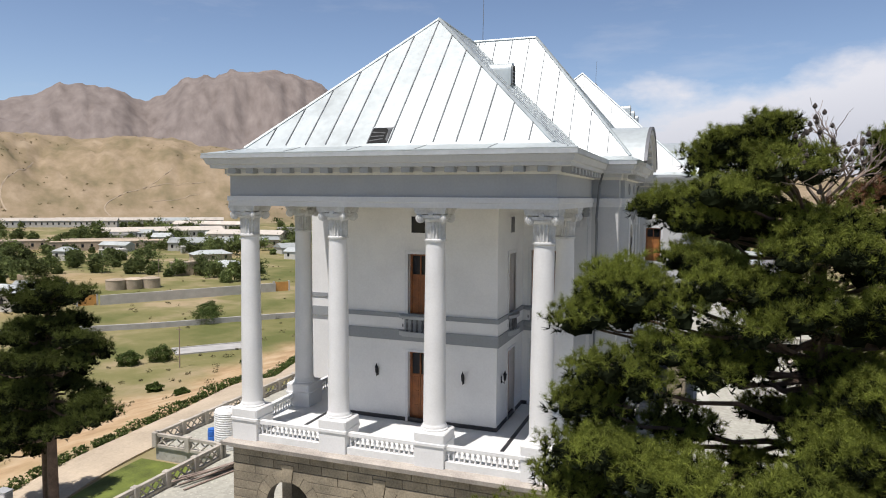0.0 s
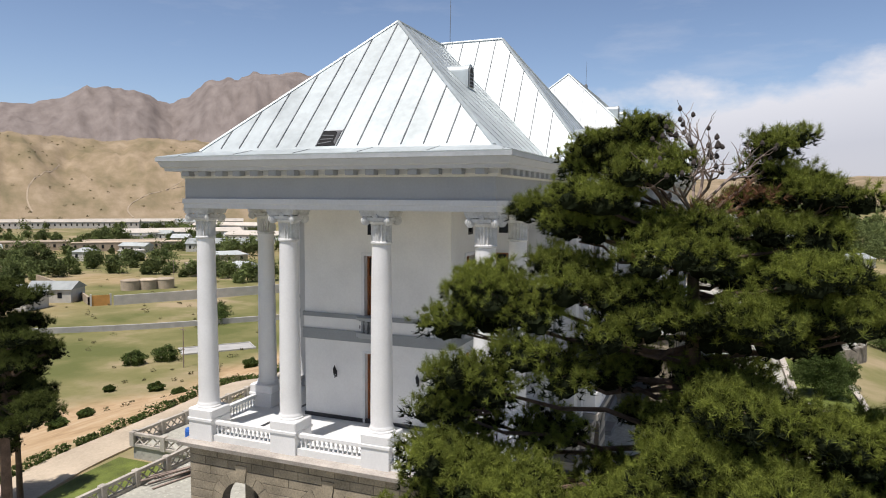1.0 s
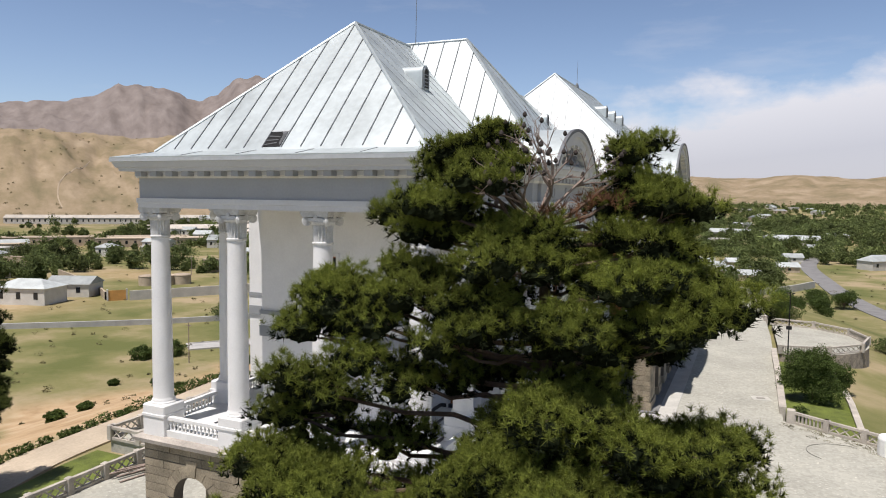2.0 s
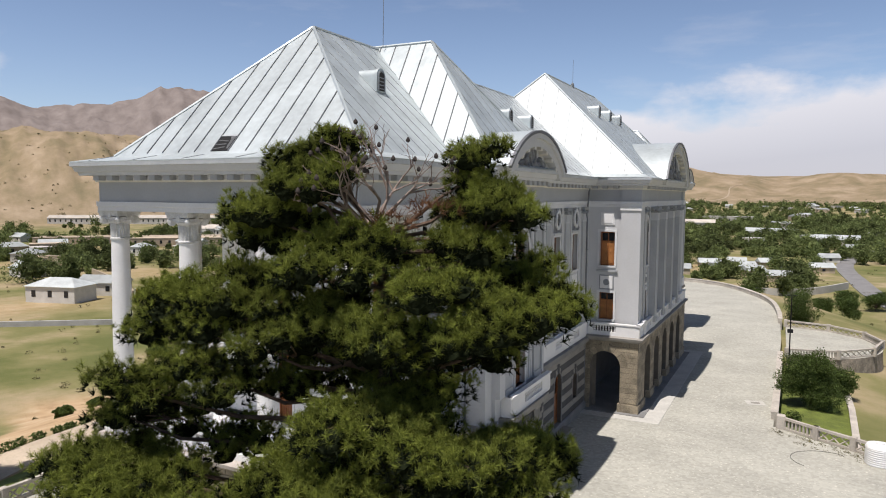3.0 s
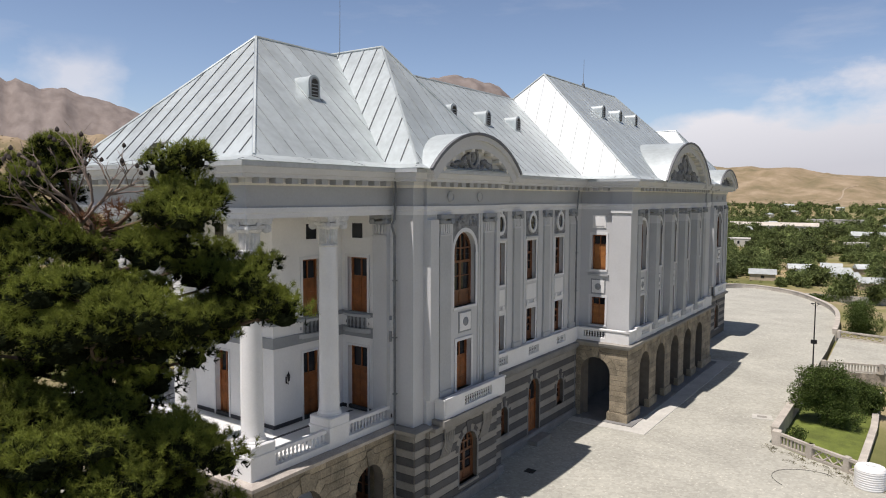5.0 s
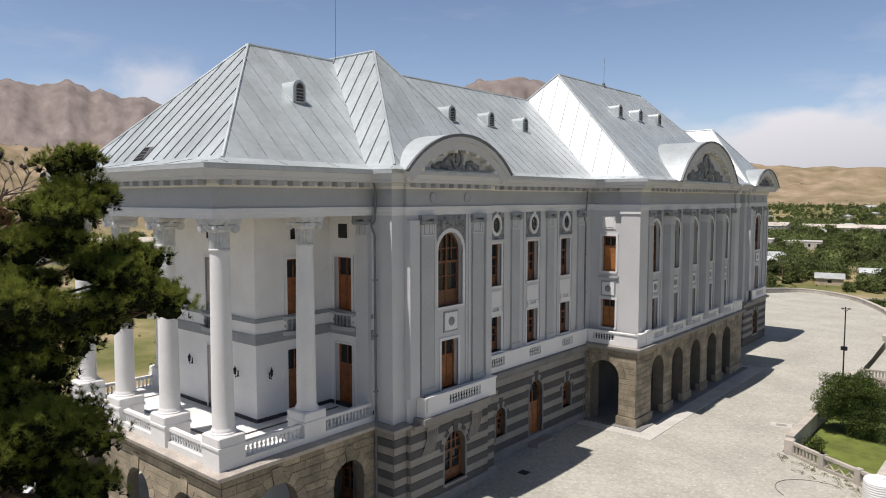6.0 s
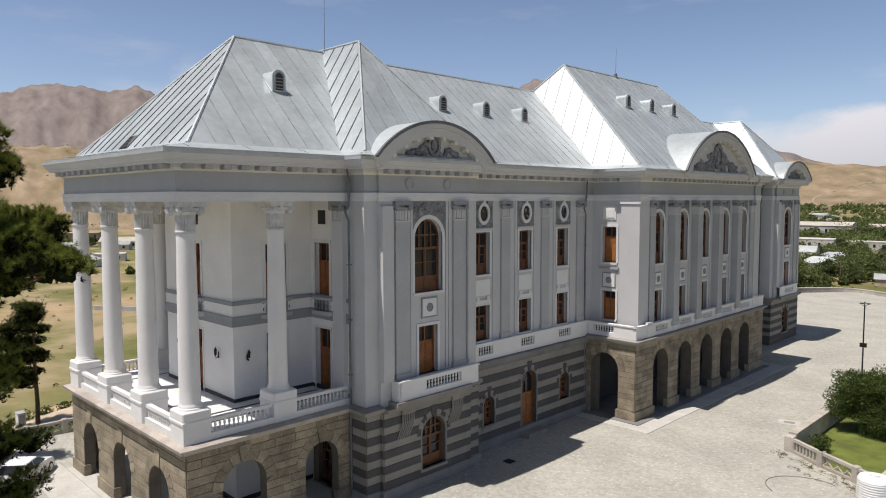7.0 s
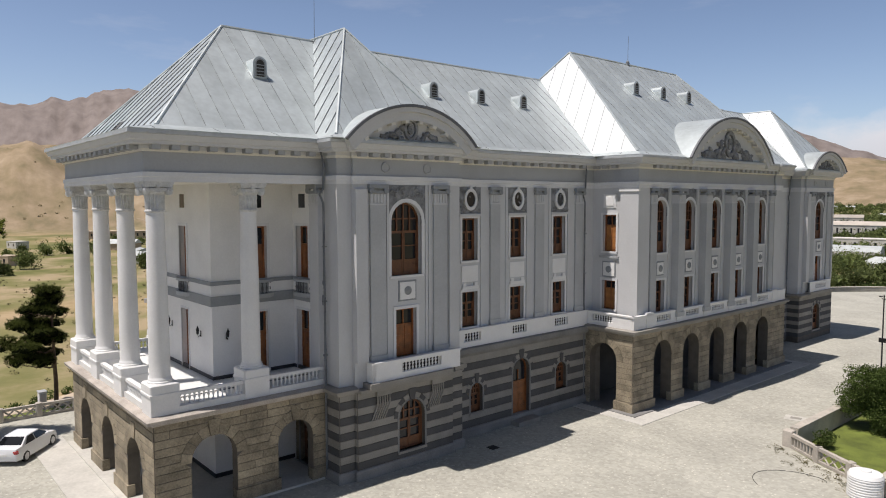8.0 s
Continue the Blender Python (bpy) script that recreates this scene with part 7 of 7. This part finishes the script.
# ---- the valley ----
def strip(name, pts, w, material, label, category, lift=0.12, n=6, kind="structure"):
    """A road or path laid over the ground."""
    path = arc_path(pts, n)
    v, f = [], []
    for i, p in enumerate(path):
        d = (path[min(i + 1, len(path) - 1)] - path[max(i - 1, 0)]).normalized()
        s = Vector((d.y, -d.x)) * w / 2
        for q in (p - s, p + s):
            v.append((q.x, q.y, ground_z(q.x, q.y) + lift))
    f = [(2 * i, 2 * i + 1, 2 * i + 3, 2 * i + 2) for i in range(len(path) - 1)]
    k = len(v)
    v += [(x, y, z - lift - 0.3) for x, y, z in v]
    f += [(2 * i, k + 2 * i, k + 2 * i + 2, 2 * i + 2) for i in range(len(path) - 1)] + [(2 * i + 1, 2 * i + 3, k + 2 * i + 3, k + 2 * i + 1) for i in range(len(path) - 1)]
    return thing(name, Geo().add(v, f), material, label, category, kind=kind)


strip("road", [(-21.6, -40), (-23.2, -10), (-24.4, 4), (-25.2, 14), (-26.4, 24), (-30.5, 40), (-38.5, 59), (-46, 80), (-54, 110)], 4.4, ROAD, "pale dusty track below the terrace", "road")
g_ = Geo()
v_, f_ = [], []
for i in range(13):
    y = -25 + i * 2.8
    for x in (-21.9, -20.5, -19, -17.5, -15.6):
        v_.append((x, y, ground_z(x, y) + 0.1))
for i in range(12):
    f_ += [(5 * i + k, 5 * i + k + 1, 5 * i + k + 6, 5 * i + k + 5) for k in range(4)]
thing("lawn", g_.add(v_, f_), LAWN, "green lawn on the slope below the terrace", "lawn", kind="structure")
rs_, r_ = np.random.RandomState(9), random.Random(9)
GROUP = "clipped bushes along the track"
for i in range(52):
    y = -6 + i * 1.35 + r_.uniform(-0.3, 0.3)
    if r_.random() < 0.08:
        continue
    x = float(np.interp(y, [-10, 6.7, 17.6, 24, 40, 59, 80], [-25.9, -27.2, -28.3, -29.2, -33.4, -41.5, -49]))
    k = r_.uniform(0.4, 0.72)
    me = tri_mesh("bush", leaf_ball(rs_, (0, 0, k * 0.6), k * 1.15, k * 0.8, 240, 0.12), LEAF_BROAD)
    thing("bush", me, None, "low green bush in the row along the track", "bush", GROUP, m=Matrix.Translation((x, y, ground_z(x, y))))
for x, y, k in ((-71.3, 57.5, 1.6), (-68.7, 61.6, 1.8), (-56.3, 46.8, 0.9), (-50, 30, 0.7), (-47, 24, 0.8), (-52, 62, 1.0), (-62, 44, 0.6), (-44, 38, 0.7), (-90, 100, 2.2), (-84, 92, 2.6)):
    me = tri_mesh("bush", leaf_ball(rs_, (0, 0, k * 0.6), k * 1.1, k * 0.8, 3600, 0.15), LEAF_BROAD)
    thing("bush", me, None, "dusty green bush on the slope", "bush", "bushes on the slope", m=Matrix.Translation((x, y, ground_z(x, y))))
for x, y in ((-62.5, 58.8), (-130, 160), (-150, 150), (-30, 240)):
    z = ground_z(x, y)
    p = holder("utility_pole", "thin weathered wooden utility pole", "pole", at=(x, y, z))
    part("pole", Geo().tube([(0, 0, -0.3), (0.05, 0, 6.5)], [0.09, 0.06], 6), DEAD, p)
    part("crossarm", Geo().box(-0.6, 0.6, -0.04, 0.04, 6.0, 6.1), DEAD, p)

PLASTER = mat("mud_plaster", (0.42, 0.34, 0.25), 0.95, var=0.18, scale=0.6, fine=6, rnd=0.25)
WHITEWASH = mat("whitewashed_wall", (0.52, 0.50, 0.455), 0.9, var=0.12, scale=0.5, fine=6, rnd=0.12)
TIN_DUSTY = mat("dusty_cream_roof", (0.47, 0.425, 0.365), 0.8, var=0.15, scale=0.2, fine=2, bump=0.05, rnd=0.25)
TIN = mat("pale_tin_roof", (0.40, 0.425, 0.415), 0.65, metal=0.15, var=0.15, scale=0.4, fine=3, bump=0.05, rnd=0.25)
ORANGE = mat("orange_gate_paint", (0.55, 0.28, 0.08), 0.7, var=0.12, scale=1, fine=8)
CONCRETE = mat("grey_concrete", (0.40, 0.39, 0.37), 0.9, var=0.15, scale=0.5, fine=7)


def long_wall(label, pts, h, w, material, cap=0.15):
    p = holder("boundary_wall", label, "wall")
    v, f = [], []
    path = arc_path(pts, 6)
    for i, q in enumerate(path):
        d = (path[min(i + 1, len(path) - 1)] - path[max(i - 1, 0)]).normalized()
        s = Vector((d.y, -d.x)) * w / 2
        z = ground_z(q.x, q.y)
        v += [(q.x - s.x, q.y - s.y, z - 0.5), (q.x + s.x, q.y + s.y, z - 0.5), (q.x + s.x, q.y + s.y, z + h), (q.x - s.x, q.y - s.y, z + h)]
    for i in range(len(path) - 1):
        f += [(4 * i + k, 4 * i + (k + 1) % 4, 4 * i + 4 + (k + 1) % 4, 4 * i + 4 + k) for k in range(4)]
    part("body", Geo().add(v, f), material, p)
    return p


long_wall("low grey stone field wall across the valley floor", [(-140, 45), (-98.3, 76.1), (-79.2, 96.2), (-60, 121), (-52, 160)], 1.1, 0.6, CONCRETE)
long_wall("whitewashed compound wall", [(-123, 101), (-107, 124), (-98, 138)], 2.4, 0.5, WHITEWASH)
long_wall("mud plaster compound wall", [(-185, 128), (-150, 112), (-129, 99)], 2.0, 0.5, PLASTER)
long_wall("whitewashed wall along the far side of the plaza", [(37, 214), (21, 190), (-15, 190)], 2.0, 0.5, WHITEWASH)
for x, y, a in ((-125.5, 99.4, 0.9), (-97, 139.5, 0.9)):
    gate = holder("gate", "orange painted metal compound gate", "gate", at=(x, y, ground_z(x, y)))
    for s in (-1, 1):
        part("gate_leaf", Geo().box(min(0, s * 2.0), max(0, s * 2.0), -0.06, 0.06, 0, 2.6), ORANGE, gate, m=Matrix.Rotation(a, 4, "Z"))
        part("gate_post", Geo().box(s * 2.2 - 0.2, s * 2.2 + 0.2, -0.25, 0.25, 0, 2.9), WHITEWASH, gate, m=Matrix.Rotation(a, 4, "Z"))
for i, (x, y) in enumerate(((-143, 125.5), (-140.2, 129.2), (-137.4, 132.9))):
    t = holder("storage_tank", "round beige concrete storage tank with a shallow domed top", "storage tank", "row of storage tanks", at=(x, y, ground_z(x, y)))
    part("drum", Geo().lathe(0, 0, [(2.7, -0.3), (2.7, 2.7)], 28), PLASTER, t)
    part("dome", Geo().lathe(0, 0, [(2.8, 2.7), (2.7, 2.85), (1.7, 3.1), (0.1, 3.2)], 28), PLASTER, t)
pz = ground_z(-68, 74)
pool = holder("pool", "empty grey concrete basin in the field", "basin", at=(-67, 72, pz))
q = Matrix.Rotation(0.85, 4, "Z")
part("floor", Geo().box(-6, 6, -2.5, 2.5, 0.0, 0.15), CONCRETE, pool, m=q)
for x0, x1, y0, y1 in ((-6.3, 6.3, -2.8, -2.5), (-6.3, 6.3, 2.5, 2.8), (-6.3, -6, -2.5, 2.5), (6, 6.3, -2.5, 2.5)):
    part("rim", Geo().box(x0, x1, y0, y1, 0, 0.28), CONCRETE, pool, m=q)


def house(x, y, a, w, d, h, roof, walls, label, rise=1.6):
    """A small house: four walls, windows, and a flat, gabled, hipped or barrel roof."""
    o = holder("house", label, "house", "houses in the valley", at=(x, y, ground_z(x, y)))
    o.rotation_euler = (0, 0, a)
    part("wall", Geo().box(-w / 2, w / 2, -d / 2, d / 2, -1.0, h), walls, o)
    e = 0.4
    if roof == "flat":
        g = Geo().box(-w / 2 - 0.15, w / 2 + 0.15, -d / 2 - 0.15, d / 2 + 0.15, h, h + 0.3)
    elif roof == "barrel":
        m = Matrix(((0, 1, 0, -w / 2), (1, 0, 0, 0), (0, 0, 1, 0), (0, 0, 0, 1)))
        R = (d * d / 4 + rise * rise) / (2 * rise)
        a0 = math.acos(min(1, d / 2 / R))
        g = ring(Geo(), m, 0, h + rise - R, R - 0.1, R, 0, w, a0, math.pi - a0, 10)
        part("gable", Geo().box(-w / 2, w / 2, -d / 3, d / 3, h, h + rise * 0.55), walls, o)
    else:
        i = d / 2 if roof == "hip" else 0.0
        x0, y0 = w / 2 + e, d / 2 + e
        g = Geo().add([(-x0, -y0, h - 0.1), (x0, -y0, h - 0.1), (x0, y0, h - 0.1), (-x0, y0, h - 0.1), (-x0 + i, 0, h + rise), (x0 - i, 0, h + rise)],
                      [(0, 1, 5, 4), (2, 3, 4, 5), (1, 2, 5), (3, 0, 4), (3, 2, 1, 0)])
    part("roof", g, walls if roof == "flat" else TIN_DUSTY if w > 40 and roof == "gable" else TIN, o)
    n = max(1, int(w / 4.0))
    for k in range(n):
        u = -w / 2 + (k + 0.5) * w / n
        for s in (-1, 1):
            part("window", Geo().box(u - 0.55, u + 0.55, s * d / 2 - 0.05, s * d / 2 + 0.05, h * 0.35, h * 0.75), GLASS, o)
    return o


def polar(a, r):
    return 25 - r * math.sin(radians(a)), -18 + r * math.cos(radians(a))


# barracks and sheds, then houses among the trees
for a, r, w, d, h, kind_, rot in ((52, 640, 120, 12, 5, "gable", 0.65), (45, 640, 130, 12, 5, "gable", 0.65), (43, 610, 26, 16, 6, "barrel", 0.9), (40, 560, 60, 18, 5, "gable", 0.3),
                               (44, 470, 70, 16, 5, "gable", 0.9), (52, 400, 90, 14, 4, "flat", 0.75), (46, 380, 80, 12, 4, "flat", 0.75), (41, 360, 40, 12, 4, "gable", 0.5), (38, 420, 45, 14, 5, "gable", 0.2),
                               (66, 420, 60, 12, 4, "gable", 1.0), (73, 520, 50, 14, 5, "flat", 1.1), (16, 520, 60, 20, 8, "gable", 0.1), (13, 420, 40, 12, 4, "flat", 0.2), (9, 560, 60, 14, 5, "gable", 0.1),
                               (2, 480, 30, 10, 4, "gable", -0.2), (-2, 430, 26, 10, 4, "gable", 0.0), (19, 640, 50, 18, 8, "gable", 0.3), (5, 640, 40, 14, 6, "flat", 0.0), (17, 330, 34, 14, 5, "barrel", 0.2), (15.5, 400, 30, 14, 6, "flat", 0.15)):
    x, y = polar(a, r)
    flat = kind_ == "flat"
    house(x, y, rot, w, d, h, kind_, PLASTER if flat and a > 30 else WHITEWASH, "long pale barrack with a metal roof" if not flat else "long flat-roofed plaster building", 2.2)
r_ = random.Random(17)
for a0, a1, r0, r1, n in ((33, 60, 190, 520, 30), (60, 82, 280, 460, 10), (-8, 14, 290, 330, 3), (-6, 22, 330, 700, 12), (-6, 24, 700, 1150, 26)):
    for i in range(n):
        a, r = r_.uniform(a0, a1), r_.uniform(r0, r1)
        x, y = polar(a, r)
        if plaza_dist(x, y) < 35 or (a > 30 and r < 190 and 40 < a < 50):
            continue
        kind_ = r_.choice(("hip", "gable", "flat", "gable", "hip"))
        mat_ = r_.choice((PLASTER, WHITEWASH, WHITEWASH))
        w = r_.uniform(8, 16)
        house(x, y, r_.uniform(-0.3, 1.2), w, r_.uniform(6, 9), r_.uniform(2.8, 4.2), kind_, mat_,
              "small whitewashed house with a tin roof" if kind_ != "flat" and mat_ is WHITEWASH else "small plastered house with a tin roof" if kind_ != "flat" else "low flat-roofed plastered mud house", r_.uniform(1.3, 2.2))

NEAR = [(-7, 263, 0.3), (2, 274, 0.1), (10, 238, 0.6), (13, 275, 0.4), (18, 225, 0.2), (-3, 246, 1.2), (6, 256, 0.5), (-14, 232, 0.2), (22, 252, 1.0), (35, 307, 0.3), (49, 381, 0.2), (31, 262, 0.4)]
for x, y, a in NEAR:
    house(x, y, a, r_.uniform(6, 8), r_.uniform(4.5, 5.5), 2.2, "gable", r_.choice((PLASTER, WHITEWASH)), "small house with a pitched grey-green tin roof", 1.5)
# woods between the houses, and scrub on the hills
tris = []
for a0, a1, r0, r1, n, cut in ((33, 62, 185, 560, 700, 0.08), (62, 84, 260, 500, 150, 0.15), (-10, 24, 195, 330, 330, -0.15), (-10, 24, 330, 720, 1900, -0.38), (-10, 24, 720, 1250, 1400, -0.2), (30, 60, 560, 640, 120, 0.0)):
    for i in range(n):
        a, r = r_.uniform(a0, a1), math.sqrt(r_.uniform(r0 * r0, r1 * r1))
        x, y = polar(a, r)
        if noise.noise((x / 45, y / 45, 5)) < cut or (36 < a < 60 and r < 225) or plaza_dist(x, y) < 62 or (30 < x < 52 and 120 < y < 300) or any(math.hypot(x - q[0], y - q[1] + 3) < 8.5 for q in NEAR):
            continue
        k = 1.3 + 3.0 * r_.random() ** 1.6 + (1.3 if noise.noise((x / 30, y / 30, 2)) > 0.1 else 0.0)
        z = ground_z(x, y)
        c = (x, y, z + k * 0.9)
        n_ = 480 if r < 330 else 150 if r < 600 else 70 if r < 800 else 40
        tris.append(leaf_ball(rs_, c, k, k * r_.uniform(0.75, 1.35), int(n_ * (0.6 + 0.16 * k)), 0.15 + r / 1300))
        tris.append(leaf_ball(rs_, c, k * 0.55, k * 0.6, n_ // 3, 0.9 + r / 900))
        # a second, smaller crown grown into the first
        q = r_.uniform(0, 6.28)
        tris.append(leaf_ball(rs_, (x + k * 0.9 * math.cos(q), y + k * 0.9 * math.sin(q), z + k * 0.6), k * 0.6, k * 0.65, n_ // 2, 0.15 + r / 1300))
thing("woods", tri_mesh("woods", np.concatenate(tris), LEAF_FAR), None, "dense green garden trees between the houses", "trees", kind="stuff")
tris = []
for i in range(850):
    a, r = r_.uniform(-12, 84), r_.uniform(640, 1500)
    x, y = polar(a, r)
    if noise.noise((x / 160, y / 160, 9)) < 0.0:
        continue
    k = r_.uniform(0.8, 2.4)
    tris.append(leaf_ball(rs_, (x, y, ground_z(x, y) + k * 0.4), k, k * 0.7, 30, 0.6))
for i in range(700):
    a, r = r_.uniform(-12, 84), r_.uniform(90, 300)
    x, y = polar(a, r)
    if plaza_dist(x, y) < 20:
        continue
    k = r_.uniform(0.25, 0.7)
    tris.append(leaf_ball(rs_, (x, y, ground_z(x, y) + k * 0.4), k, k * 0.7, 26, 0.16))
thing("scrub", tri_mesh("scrub", np.concatenate(tris), LEAF_DRY), None, "scattered dry scrub on the slopes", "scrub", kind="stuff")
strip("road", [(60, 120), (48, 165), (43, 201), (41, 241), (40, 289), (47, 340), (62, 420)], 6, ASPHALT, "grey asphalt road between the houses", "road", 0.2)

HILL_PATH = mat("worn_hill_path", (0.34, 0.27, 0.19), 0.95, var=0.15, scale=0.05, fine=1.0, bump=0)
# pale footpaths on the bare foothills
for a0, r0, a1, r1, bend in ((53.5, 760, 52.0, 1120, 0.6), (47.0, 720, 43.5, 1000, 1.2), (44.0, 820, 40.0, 860, -0.6), (44.5, 900, 40.5, 930, 0.5), (16.0, 1350, 13.5, 1900, 1.0), (8.0, 1300, 3.0, 1800, -1.0), (66.0, 640, 75.0, 760, 1.5)):
    pts = [polar(a0 + (a1 - a0) * t + bend * math.sin(5 * t), r0 + (r1 - r0) * t) for t in (0, 0.2, 0.4, 0.6, 0.8, 1.0)]
    strip("footpath", pts, 1.3 if r0 < 1200 else 3.0, HILL_PATH, "pale worn footpath on the bare hill", "footpath", 0.35)

# ---- stones of the base walls ----
for ob, m, u0, u1, z0, z1, n, length, proud, mats, holes, vous, name in LATER:
    courses(ob, m, u0, u1, z0, z1, n, length, proud, mats, holes, vous, name)
